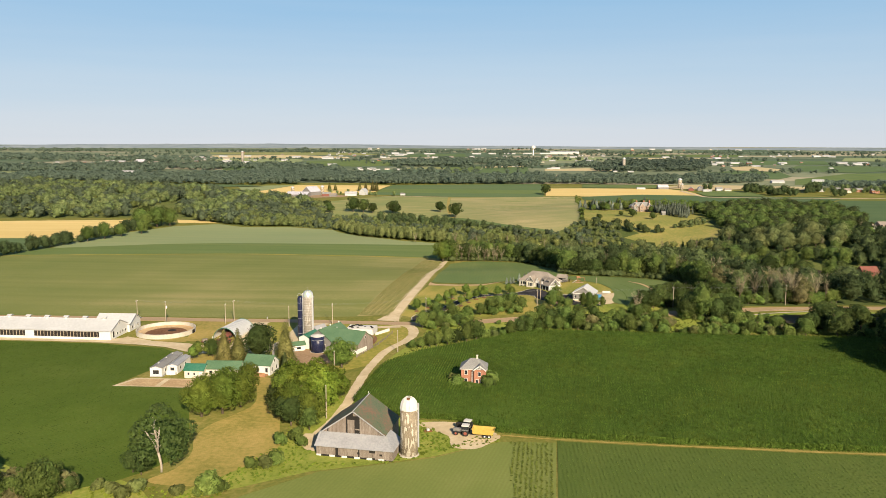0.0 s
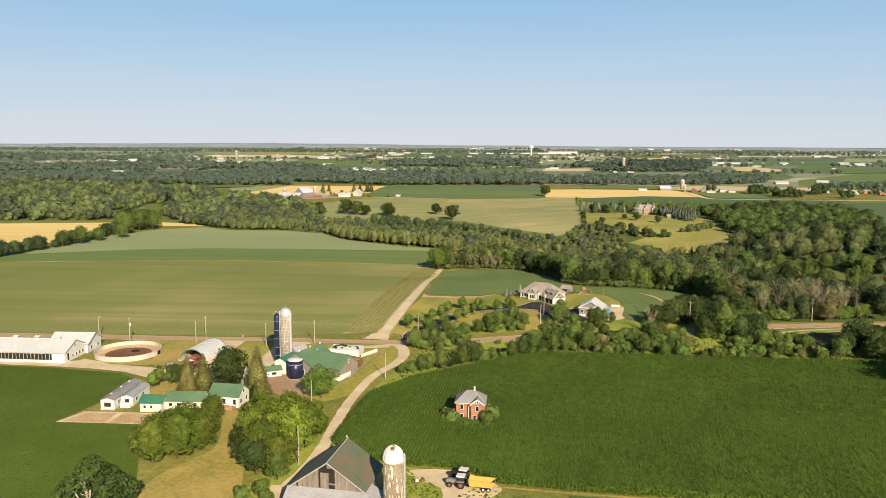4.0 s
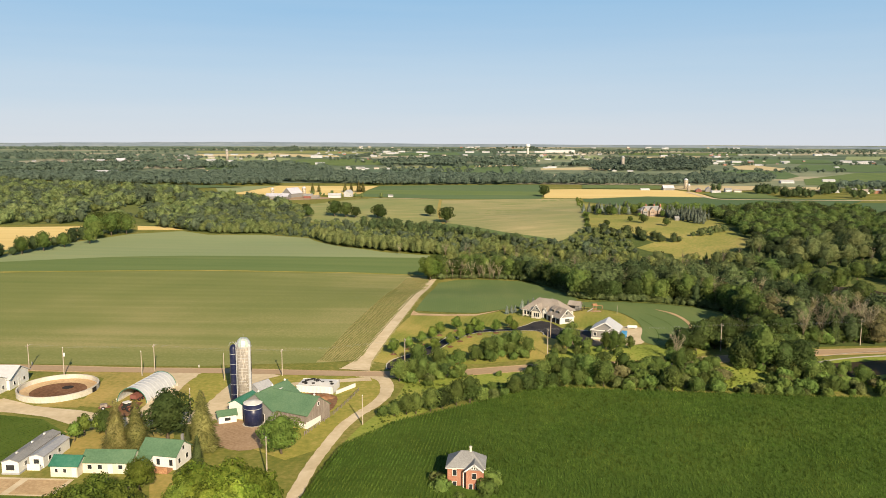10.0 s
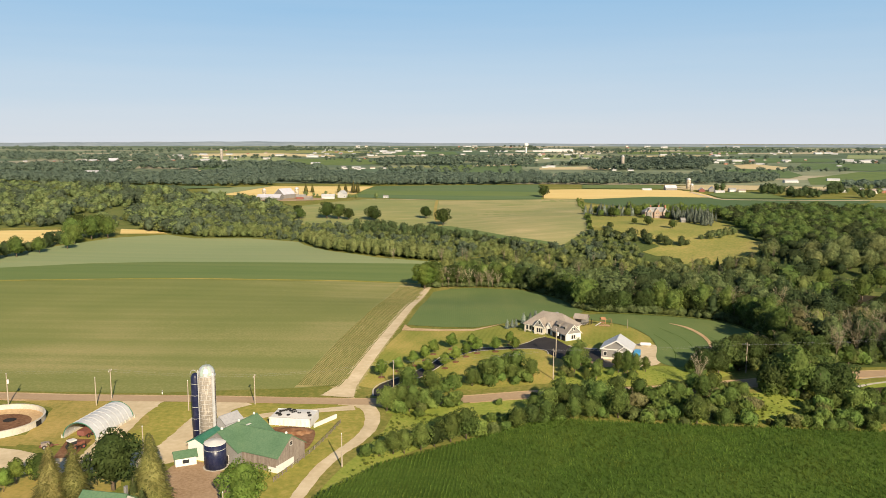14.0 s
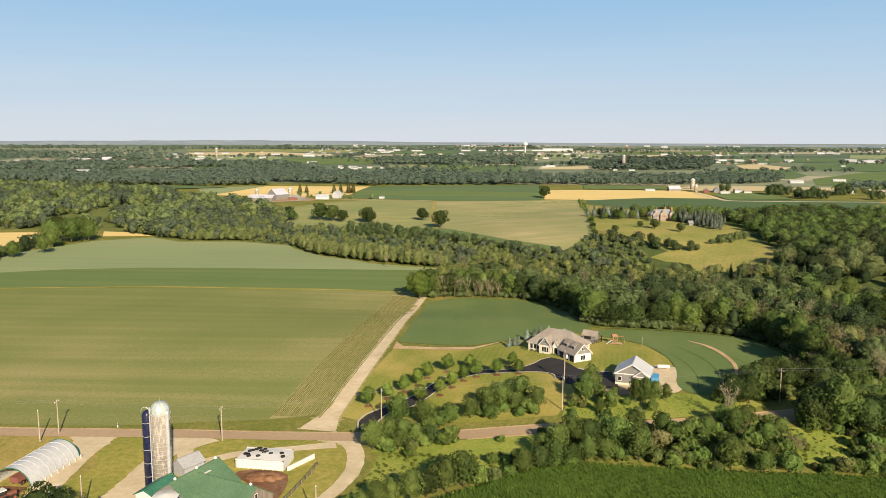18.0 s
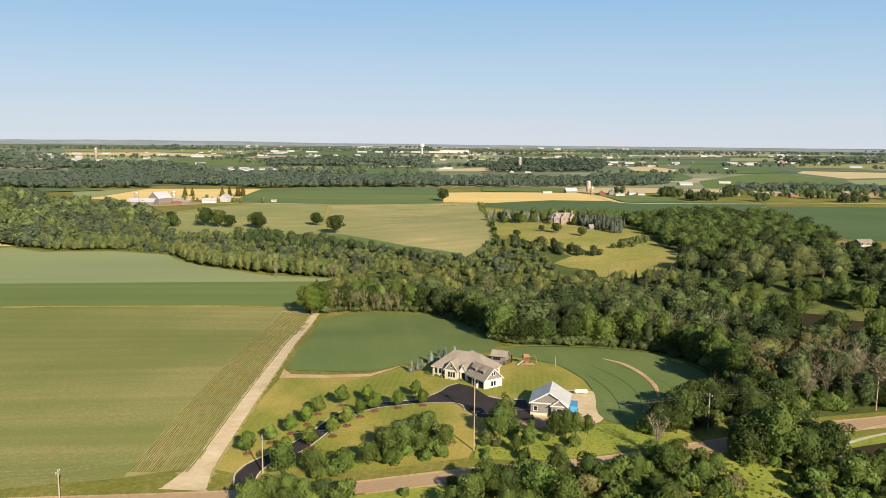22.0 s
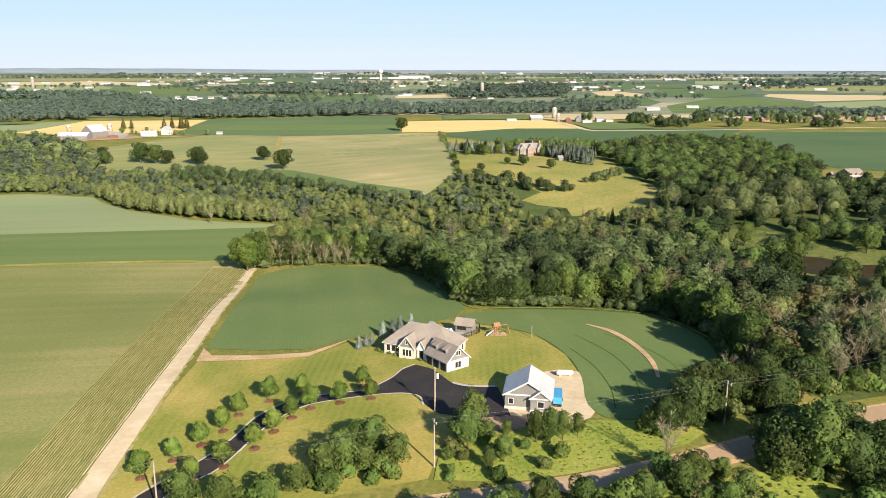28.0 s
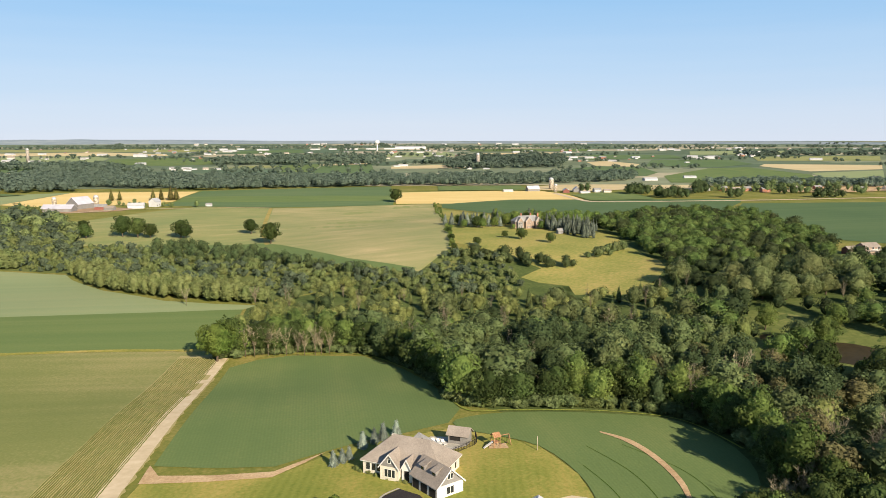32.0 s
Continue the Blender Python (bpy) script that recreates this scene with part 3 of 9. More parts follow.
field("wheat_field_far", [(36, 994), (144, 982), (234, 1001), (236, 1060), (234, 1105), (217, 1154), (97, 1148), (38, 1133)], WHEAT, 0.2, "ripe golden wheat field", "wheat field")
field("wheat_field_barn", [(-364, 1043), (-356, 1104), (-347, 1201), (-198, 1199), (-199, 1131), (-197, 1060), (-259, 1024), (-311, 1018)], WHEAT, 0.2, "ripe golden wheat field", "wheat field")
field("meadow", [(76, 940), (66, 790), (60, 690), (81, 655), (105, 600), (102, 565), (132, 552), (157, 594), (166, 712), (150, 790), (120, 850)],
      PASTURE, 0.14, "yellowish green rough pasture", "meadow")
field("meadow_hollow", [(84, 603), (102, 582), (119, 574), (158, 597), (158, 634), (134, 638), (112, 626)], PASTURE, 0.2, "yellow-green grass hollow between hedges", "meadow", soft=2)
field("far_field_manor", [(78, 950), (122, 872), (168, 804), (240, 846), (300, 850), (384, 972), (404, 1012), (243, 1002), (184, 1016), (160, 1026), (80, 982)], DEEPCROP, 0.24, "even dark green crop field behind the manor")
field("far_field_east", [(290, 690), (310, 840), (380, 960), (900, 960), (900, 600), (420, 560)], DEEPCROP, 0.2, "even dark green crop field")
field("right_verge", [(40, 279), (105, 285), (170, 292), (170, 330), (118, 322), (96, 314), (70, 304), (46, 298), (20, 294)], ROUGHGRASS, 0.06, "lush tall roadside grass", "grass")

# ---- roads and yards ----
ROAD = [(-420, 268), (-300, 278), (-163, 287.2), (-115, 288.5), (-71, 292), (-45, 294.4), (-14, 296), (8, 297.8), (30, 300.4), (47, 304), (72, 312.5), (97, 321.5), (122, 328.3), (180, 345), (260, 372)]
ribbon("road_verge", ROAD, 6.6, DIRT, 0.05, "sandy road shoulder", "shoulder")
ribbon("road", ROAD, 4.7, ROADTOP, 0.16, "brownish chip-sealed country road")
ribbon("lane_shoulder", [(-48, 301), (-47.5, 309), (-46.8, 319), (-45.8, 334), (-44.8, 352), (-43.9, 374), (-43.2, 400), (-42.7, 424), (-42.1, 445), (-41.3, 466)], [9, 6.6, 6.2, 6.1, 5.8, 5.4, 5.0, 4.7, 4.4, 4.0], BEANROWS, 0.175, "worn sandy shoulder of the farm lane", "shoulder", ragged=0.09, per=14)
ribbon("farm_lane", [(-48.5, 298), (-47.6, 308), (-46.9, 319), (-45.9, 334), (-44.9, 352), (-44.0, 374), (-43.3, 400), (-42.8, 424), (-42.2, 445), (-41.4, 466)], [10, 5.4, 5.1, 5.0, 4.8, 4.6, 4.3, 4.0, 3.7, 3.3], GRAVEL, 0.19, "pale sandy gravel farm lane", ragged=0.02)
ribbon("barn_drive", [(-46, 294.5), (-40.3, 292.5), (-36.6, 286), (-35.2, 276), (-36.6, 266.5), (-39.4, 258.5), (-41.5, 250), (-42.6, 238), (-43.2, 225), (-43, 212), (-42.8, 197), (-44, 186), (-46, 176)],
       [6, 4.6, 4.0, 3.6, 3.3, 3.0, 3.0, 3.0, 3.0, 3.0, 3.0, 2.8, 3.4], GRAVEL, 0.15, "pale gravel drive winding to the old barn", ragged=0.05)
field("dirt_strip", [(-40, 374.5), (-37, 369), (-26, 367.5), (-14, 367.5), (-4, 376), (-8, 371), (-14, 364.8), (-26, 364.6), (-40, 365.5)], DIRT, 0.16, "bare sandy strip at the field's edge", "dirt")
field("barn_yard", [(-21, 187.5), (-11, 188.5), (-4, 185), (0, 181), (-2, 177), (-6, 172.5), (-11.5, 173.5), (-13, 180), (-19, 184)], GRAVEL, 0.12, "sandy turning place beside the old barn", "yard", soft=3)
field("barn_bank", [(-49, 178), (-43.5, 176), (-44, 168), (-48, 171)], GRAVEL, 0.10, "pale earth bank beside the old barn", "dirt", soft=3)
field("farmyard", [(-260, 249), (-183, 250.5), (-143, 250.8), (-118, 247.5), (-105, 241), (-92, 243), (-80, 247), (-72, 253), (-74, 262), (-80, 258), (-95, 249), (-112, 253), (-126, 255), (-138, 260), (-143, 255.5), (-183, 255), (-260, 254)],
      GRAVEL, 0.11, "pale gravel farmyard", "yard", soft=2)
ribbon("yard_drive", [(-99, 288.5), (-98, 284), (-96.5, 275), (-95.2, 265), (-94.2, 257), (-93, 250)], [13, 8.5, 5.6, 5.4, 5.4, 6], GRAVEL, 0.13, "gravel drive into the farmyard", ragged=0.04)
ribbon("silo_drive", [(-78, 291), (-78.2, 284), (-79, 275), (-78.5, 266), (-78, 258), (-79, 250)], [11, 6.5, 4.5, 5.5, 7.5, 6], GRAVEL, 0.135, "gravel drive past the silos", ragged=0.05)
ribbon("barn_track", [(-72, 290), (-75, 283), (-70, 276), (-62, 282), (-50, 287), (-42, 290)], [6, 3.6, 3.4, 3, 3, 4], GRAVEL, 0.14, "gravel track behind the green barn")
field("feed_yard", [(-71, 252), (-60, 245), (-57, 236), (-62, 232), (-70, 236), (-74, 245)], YARDSOIL, 0.13, "brown trampled feed yard", "yard", soft=3)
field("dry_yard_grass", [(-132, 285), (-100, 288), (-97, 282), (-112, 270), (-114, 255), (-128, 254), (-116, 262), (-120, 280)], DRYGRASS, 0.09, "dry yellow grass", "grass")
field("garden_plot", [(-114, 204.5), (-110.6, 212.4), (-90.4, 213.2), (-90.6, 205.2)], GRAVEL, 0.13, "pale sandy ground round the vegetable beds", "garden")
for q in ([(-112.4, 205.4), (-109.6, 211.4), (-101.4, 211.9), (-101.4, 205.2)], [(-99.8, 205.2), (-99.8, 211.9), (-91.3, 212.4), (-91.4, 205.7)]):
    field("garden_bed", q, DIRT, 0.19, "freshly dug vegetable bed", "garden bed")
field("asphalt_drive", [(-38.6, 299.6), (-39.4, 305), (-38.0, 309.6), (-33.3, 315.1), (-28.9, 319.9), (-25.2, 325.5), (-21.8, 333.2), (-16.7, 338.9), (-9.4, 341.6), (-0.6, 342.4), (2.4, 344.9), (5.6, 348.6), (8, 353), (11, 355.5), (14.6, 352.3), (18, 344), (27.5, 340.5), (27.8, 326.8), (20, 326.6), (14, 329.5), (12, 333), (10.7, 337.8), (8.2, 339.6), (5, 340.2), (0, 339.9), (-8.6, 338.3), (-13.1, 336.5), (-17.2, 332.7), (-20.3, 327.6), (-23.5, 320.6), (-26.6, 315.4), (-30.7, 312.2), (-33.4, 308.9), (-34.8, 304.5), (-34.6, 299.2)],
      ASPHALT, 0.15, "fresh black asphalt driveway", "driveway")
field("gravel_pad", [(20, 327.2), (26, 327), (31, 325), (35, 321.5), (43, 324.5), (46, 332), (47, 347), (38, 347.5), (36, 336), (35, 326), (30, 326), (26, 327.4)], GRAVEL, 0.12, "pale gravel pad round the garage", "yard", soft=2)
field("garage_apron", [(19.5, 326.9), (28, 327), (31, 325.2), (30.5, 322.4), (26, 321), (21.5, 322), (18.5, 324.5)], YARDSOIL, 0.125, "brownish trampled gravel before the garage drive", "yard", soft=2)
field("garage_meadow", [(11, 305.5), (24, 303.2), (36, 305), (47, 308.6), (58, 313), (64, 318), (58, 323.5), (50, 322.6), (43, 323.6), (35.5, 320.6), (26, 320), (18, 317.5), (13, 316)], ROUGHGRASS, 0.11, "lush bright tall grass between the garage and the road", "grass")
field("pond", [(92, 296), (91, 303), (96, 309.5), (112, 314.5), (135, 322), (160, 324), (150, 312), (120, 304)], WATER, 0.10, "dark still pond", "pond", soft=3)
field("creek", [(145, 474), (151, 479), (158, 470), (172, 462), (181, 450), (200, 446), (200, 432), (174, 434), (160, 440), (150, 456)], WATER, 0.14, "dark creek between the trees", "water", soft=3)
ribbon("bare_track", [(57.5, 380), (62, 374), (64.6, 364), (65, 352), (63, 342)], [0.6, 1.8, 1.6, 1.3, 0.7], DIRT, 0.22, "bare earth scar curving through the soybeans", "dirt")
field("drive_verge", [(-39.5, 226), (-36, 238), (-29, 254), (-15, 271), (8, 279), (8, 284), (-18, 284), (-31, 286), (-31.5, 274), (-34, 262), (-37.3, 250), (-39.8, 236)], ROUGHGRASS, 0.07, "tall rough grass between the drive and the corn", "grass")
field("road_bank", [(-33, 286.5), (-18, 284.5), (8, 284.5), (30, 289), (50, 297.5), (40, 298.8), (30, 297.4), (8, 294.9), (-14, 293.2), (-34, 292)], ROUGHGRASS, 0.08, "lush bright grass bank below the road", "grass")
field("dry_farm_grass", [(-125, 286), (-100, 286.5), (-96, 280), (-90, 272), (-96, 258), (-112, 256), (-118, 258), (-114, 266), (-118, 278)], DRYGRASS, 0.085, "dry yellow farmyard grass", "grass", soft=2)
field("dry_yard", [(-110, 238), (-100, 243), (-84, 246), (-80, 238), (-82, 224), (-98, 224), (-108, 232)], DRYGRASS, 0.07, "dry yellow grass between the farm buildings", "grass")
field("farm_grass", [(-98, 289), (-71, 290.5), (-46, 292.5), (-36, 290), (-35, 270), (-40, 252), (-43, 236), (-50, 228), (-60, 234), (-70, 250), (-80, 256), (-92, 254)], YARDGRASS, 0.06, "yellowing grass round the farm buildings", "grass")
ribbon("strip_margin", [(-330, 437.6), (-276, 448.6), (-180, 467.6), (-128, 472.6), (-82, 477.6), (-44, 475.6)], 2.8, YARDGRASS, 0.2, "pale grassy line between two bean fields", "grass", ragged=0.15)
field("green_belt", [(-118, 752), (-60, 742), (-50, 732), (-5, 662), (32, 630), (25, 612), (-10, 634), (-60, 702), (-118, 738)], BEANS2, 0.22, "dark green crop strip below the hay", "field")
ribbon("hay_track", [(-86, 984), (-78, 880), (-70, 800), (-60, 738)], 3.2, DRYGRASS, 0.25, "faint tan track through the hay", "track")
for k, pts_ in enumerate(([(52, 372), (57, 358), (58, 344), (55, 330)], [(60, 372), (67.5, 358), (69, 345), (66, 334)], [(48.5, 362), (51, 350), (51, 338), (49, 328)])):
    ribbon("wheel_track", pts_, 0.2, CORNSOIL, 0.17, "thin dark wheel track through the soybeans", "track", cross=2)
ribbon("wood_margin", [(-30, 464.5), (-19, 468.5), (4, 464.5), (16.5, 445), (24, 425), (29, 400), (40, 397.5), (64, 395), (80, 388), (85.5, 368)], 0.6, ROUGHGRASS, 0.2, "bright grass margin along the woods", "grass", ragged=0.2)
ribbon("crop_margin", [(-1, 181.8), (13.5, 180.2), (42, 178.2), (68, 177.7), (91, 178.3), (230, 183)], 0.8, DRYGRASS, 0.16, "straw-coloured strip between two crops", "grass", ragged=0.2)
ribbon("shore_stones", [(90.5, 302), (94.5, 310.5), (111, 318.5), (135, 325.5)], 1.0, CONCRETE, 0.22, "pale stones along the pond's edge", "shore", ragged=0.15)
ribbon("water_line_path", [(98.7, 317), (114, 323.6), (140, 331)], 0.35, CONCRETE, 0.5, "low pale guard rail beside the road", "guard rail", cross=2)
field("barn_meadow", [(-68, 138), (-56, 146), (-42, 157), (-15, 168), (0, 178), (-4, 185.5), (-23, 189.6), (-36, 193.5), (-40.5, 202), (-44, 206), (-50, 190), (-55, 172), (-60, 156)], ROUGHGRASS, 0.05, "lush tall grass round the old barn", "grass")
field("corner_scrub_grass", [(-130, 120), (-118, 156), (-97, 147), (-84, 149), (-76, 145), (-62, 130), (-66, 110)], ROUGHGRASS, 0.05, "rough grass at the field's corner", "grass")


# ---- patchwork of the far plain ----
def patchwork(name, cell, colours):
    """Crop colours that change from one squarish plot to the next."""
    m = bpy.data.materials.new(name)
    m.use_nodes = True
    n, l = m.node_tree.nodes, m.node_tree.links
    b = n["Principled BSDF"]
    b.inputs["Roughness"].default_value, b.inputs["Specular IOR Level"].default_value = 0.95, 0.1
    geo, mp, vo, sep = n.new("ShaderNodeNewGeometry"), n.new("ShaderNodeMapping"), n.new("ShaderNodeTexVoronoi"), n.new("ShaderNodeSeparateColor")
    mp.inputs["Rotation"].default_value[2] = radians(6)
    mp.inputs["Scale"].default_value = (1 / cell[0], 1 / cell[1], 0)
    vo.distance, vo.voronoi_dimensions = "CHEBYCHEV", "2D"
    vo.inputs["Scale"].default_value, vo.inputs["Randomness"].default_value = 1.0, 0.7
    ramp, nz, mx = n.new("ShaderNodeValToRGB"), n.new("ShaderNodeTexNoise"), n.new("ShaderNodeMix")
    ramp.color_ramp.interpolation = "CONSTANT"
    e = ramp.color_ramp.elements
    while len(e) < len(colours):
        e.new(0.5)
    for k, c in enumerate(colours):
        e[k].position, e[k].color = k / len(colours), (*c, 1)
    nz.inputs["Scale"].default_value, nz.inputs["Detail"].default_value = 0.02, 4
    mx.data_type, mx.blend_type = "RGBA", "OVERLAY"
    mx.inputs[0].default_value = 0.35
    l.new(geo.outputs["Position"], mp.inputs["Vector"])
    l.new(geo.outputs["Position"], nz.inputs["Vector"])
    l.new(mp.outputs[0], vo.inputs["Vector"])
    l.new(vo.outputs["Color"], sep.inputs[0])
    l.new(sep.outputs[0], ramp.inputs[0])
    l.new(ramp.outputs[0], mx.inputs[6])
    l.new(nz.outputs["Fac"], mx.inputs[7])
    l.new(mx.outputs[2], b.inputs["Base Color"])
    return m


# Plot colours are greyed and cooled to stand in for distance haze.
PLAIN = patchwork("hazy_crop_plots", (340, 150), [(0.10, 0.145, 0.09), (0.165, 0.2, 0.125), (0.12, 0.16, 0.10), (0.22, 0.245, 0.155), (0.09, 0.13, 0.08), (0.27, 0.265, 0.185), (0.14, 0.175, 0.11), (0.36, 0.33, 0.23)])
field("far_plain", [(-5000, 1700), (-1500, 1330), (-300, 1262), (260, 1262), (900, 1180), (1800, 900), (5000, 900), (5000, 5000), (-5000, 5000)], PLAIN, 0.42, "far plain of small crop plots", "farmland")
ys_ = np.arange(306, 468, 2.2)
x0_ = np.interp(ys_, (306, 340, 388, 466), (-62.2, -60.4, -57.8, -55.4))
x1_ = np.interp(ys_, (306, 340, 390, 466), (-49.6, -46.9, -44.4, -42.4))
V_, F_ = [], []
rs_ = np.random.default_rng(15)
for i_ in range(25):
    xr_ = x0_ + (x1_ - x0_) * (i_ + 0.5) / 25 + rs_.normal(size=len(ys_)) * 0.04
    w_ = 0.15 * rs_.uniform(0.7, 1.25, len(ys_))
    h_ = height(xr_, ys_) + 0.15
    o_ = 3 * len(ys_) * i_
    V_ += list(np.stack([np.stack([xr_ - w_, ys_, h_], 1), np.stack([xr_, ys_, h_ + rs_.uniform(0.14, 0.26, len(ys_))], 1), np.stack([xr_ + w_, ys_, h_], 1)], 1).reshape(-1, 3))
    for k_ in range(len(ys_) - 1):
        a_ = o_ + 3 * k_
        F_ += [(a_, a_ + 1, a_ + 4, a_ + 3), (a_ + 1, a_ + 2, a_ + 5, a_ + 4)]
tagged(mesh_object("bean_rows", V_, F_, ROWPLANTS), "single rows of small soybean plants beside the lane", "crop rows", kind="stuff")

# ---- building helpers ----


def thing(name, x, y, rz=0.0, label="", category="", group="", z=None, sink=0.0):
    """An empty at a thing's base, on the ground."""
    ob = new(name)
    ob.empty_display_size = 0.5
    ob.matrix_world = pose(x, y, (gz(x, y) if z is None else z) - sink, 0, 0, rz)
    return tagged(ob, label, category, group)


def part(name, bm, mat, parent, label="", smooth=False):
    me = bpy.data.meshes.new(name)
    bmesh.ops.recalc_face_normals(bm, faces=bm.faces)
    if smooth:
        for f in bm.faces:
            f.smooth = True
    bm.to_mesh(me)
    bm.free()
    me.materials.append(mat)
    ob = new(name, me)
    ob.parent = parent
    if label:
        ob["label"] = label
    return ob


def box(bm, x0, y0, z0, x1, y1, z1):
    v = [bm.verts.new(p) for p in ((x0, y0, z0), (x1, y0, z0), (x1, y1, z0), (x0, y1, z0), (x0, y0, z1), (x1, y0, z1), (x1, y1, z1), (x0, y1, z1))]
    for f in ((3, 2, 1, 0), (4, 5, 6, 7), (0, 1, 5, 4), (1, 2, 6, 5), (2, 3, 7, 6), (3, 0, 4, 7)):
        bm.faces.new([v[k] for k in f])
    return bm


def boxes(*dims):
    bm = bmesh.new()
    for d in dims:
        box(bm, *d)
    return bm


def solid(bm, ring, shift):
    """A prism: the ring of points pushed by shift."""
    a = [bm.verts.new(p) for p in ring]
    b = [bm.verts.new(Vector(p) + Vector(shift)) for p in ring]
    bm.faces.new(a[::-1])
    bm.faces.new(b)
    for i in range(len(a)):
        j = (i + 1) % len(a)
        bm.faces.new((a[i], a[j], b[j], b[i]))
    return bm


def plate(bm, ring, thick):
    """A slab under a planar ring of points."""
    p = [Vector(q) for q in ring]
    n = (p[1] - p[0]).cross(p[2] - p[0]).normalized()
    if n.z < 0:
        n = -n
    return solid(bm, p, -n * thick)


def lathe(bm, profile, seg=24, x=0.0, y=0.0, cap=True):
    """Turns (radius, z) pairs round the upright axis."""
    rings = []
    for r, z in profile:
        rings.append([bm.verts.new((x + r * math.cos(2 * math.pi * k / seg), y + r * math.sin(2 * math.pi * k / seg), z)) for k in range(seg)])
    for a, b in zip(rings, rings[1:]):
        for k in range(seg):
            j = (k + 1) % seg
            bm.faces.new((a[k], a[j], b[j], b[k]))
    if cap:
        bm.faces.new(rings[0][::-1])
        bm.faces.new(rings[-1])
    return bm


def tube(bm, pts, r, seg=4):
    """One unbroken thin tube through the points."""
    rings = []
    for k, a in enumerate(pts):
        d = (Vector(pts[min(k + 1, len(pts) - 1)]) - Vector(pts[max(k - 1, 0)])).normalized()
        u = d.cross(Vector((0, 0, 1))).normalized()
        w = d.cross(u)
        rings.append([bm.verts.new(Vector(a) + (u * math.cos(q) + w * math.sin(q)) * r) for q in np.linspace(0, 2 * math.pi, seg, endpoint=False)])
    for ra, rb in zip(rings, rings[1:]):
        for k in range(seg):
            bm.faces.new((ra[k], ra[(k + 1) % seg], rb[(k + 1) % seg], rb[k]))
    bm.faces.new(rings[0][::-1])
    bm.faces.new(rings[-1])
    return bm


def rod(bm, a, b, r0, r1=None, seg=6):
    """A tapered stick from a to b."""
    a, b = Vector(a), Vector(b)
    r1 = r0 if r1 is None else r1
    d = (b - a).normalized()
    u = d.orthogonal().normalized()
    w = d.cross(u)
    ra = [bm.verts.new(a + (u * math.cos(q) + w * math.sin(q)) * r0) for q in np.linspace(0, 2 * math.pi, seg, endpoint=False)]
    rb = [bm.verts.new(b + (u * math.cos(q) + w * math.sin(q)) * r1) for q in np.linspace(0, 2 * math.pi, seg, endpoint=False)]
    for k in range(seg):
        j = (k + 1) % seg
        bm.faces.new((ra[k], ra[j], rb[j], rb[k]))
    bm.faces.new(ra[::-1])
    bm.faces.new(rb)
    return bm


WHITEPAINT = material("white_siding", [(0.49, 0.485, 0.46), (0.57, 0.565, 0.545), (0.63, 0.625, 0.605)], 0.2, 2.5, 0.6, 0.1, 8)
WHITEROOF = material("white_metal_roof", [(0.40, 0.41, 0.43), (0.46, 0.47, 0.49), (0.52, 0.53, 0.55)], 0.1, 1.2, 0.45, 0.05, 8, stretch=(1, 1, 1))
GREENROOF = material("green_metal_roof", [(0.022, 0.11, 0.07), (0.038, 0.15, 0.1), (0.065, 0.18, 0.125)], 0.15, 1.5, 0.5, 0.08, 6)
GREENSHINGLE = material("weathered_green_roof", [(0.06, 0.12, 0.065), (0.085, 0.16, 0.09), (0.12, 0.19, 0.11)], 0.2, 2.5, 0.7, 0.15, 6)
GREYSHINGLE = material("grey_shingles", [(0.16, 0.16, 0.16), (0.22, 0.22, 0.22), (0.28, 0.28, 0.28)], 0.3, 3.5, 0.8, 0.25, 10)
TAUPESHINGLE = material("taupe_shingles", [(0.2, 0.172, 0.148), (0.26, 0.226, 0.195), (0.32, 0.28, 0.242)], 0.3, 3.0, 0.8, 0.25, 10)
GREYMETAL = material("grey_metal_roof", [(0.25, 0.255, 0.275), (0.31, 0.315, 0.335), (0.36, 0.365, 0.385)], 0.25, 2.0, 0.45, 0.08, 8)
GREYSIDING = material("grey_siding", [(0.15, 0.145, 0.14), (0.19, 0.185, 0.18), (0.23, 0.225, 0.22)], 0.3, 4, 0.7, 0.1, 8)
CREAMSTONE = material("cream_stone_wall", [(0.44, 0.40, 0.32), (0.54, 0.50, 0.42), (0.60, 0.565, 0.49)], 0.4, 3, 0.8, 0.2, 7)
REDBRICK = material("red_brick", [(0.24, 0.10, 0.068), (0.31, 0.14, 0.09), (0.38, 0.19, 0.13)], 0.4, 4, 0.85, 0.3, 9)
OLDWOOD = material("weathered_barn_boards", [(0.12, 0.095, 0.08), (0.21, 0.175, 0.15), (0.31, 0.27, 0.235)], 0.35, 3, 0.9, 0.5, 7, stretch=(4, 4, 0.4))
GLASS = material("dark_window_glass", [(0.015, 0.018, 0.022), (0.03, 0.035, 0.04)], 0.3, 1.0, 0.08, spec=0.6)
DARK = material("dark_interior", [(0.012, 0.011, 0.01), (0.025, 0.022, 0.02)], 0.5, 2, 0.9)
NAVY = material("navy_enamelled_steel", [(0.008, 0.011, 0.035), (0.014, 0.018, 0.05), (0.03, 0.034, 0.07)], 0.4, 2, 0.35)
TRIM = material("white_trim", [(0.54, 0.53, 0.51), (0.63, 0.62, 0.60)], 0.5, 3, 0.6)
POLEWOOD = material("weathered_pole_wood", [(0.22, 0.18, 0.14), (0.34, 0.29, 0.23), (0.42, 0.37, 0.30)], 0.5, 4, 0.9, 0.3, 8)


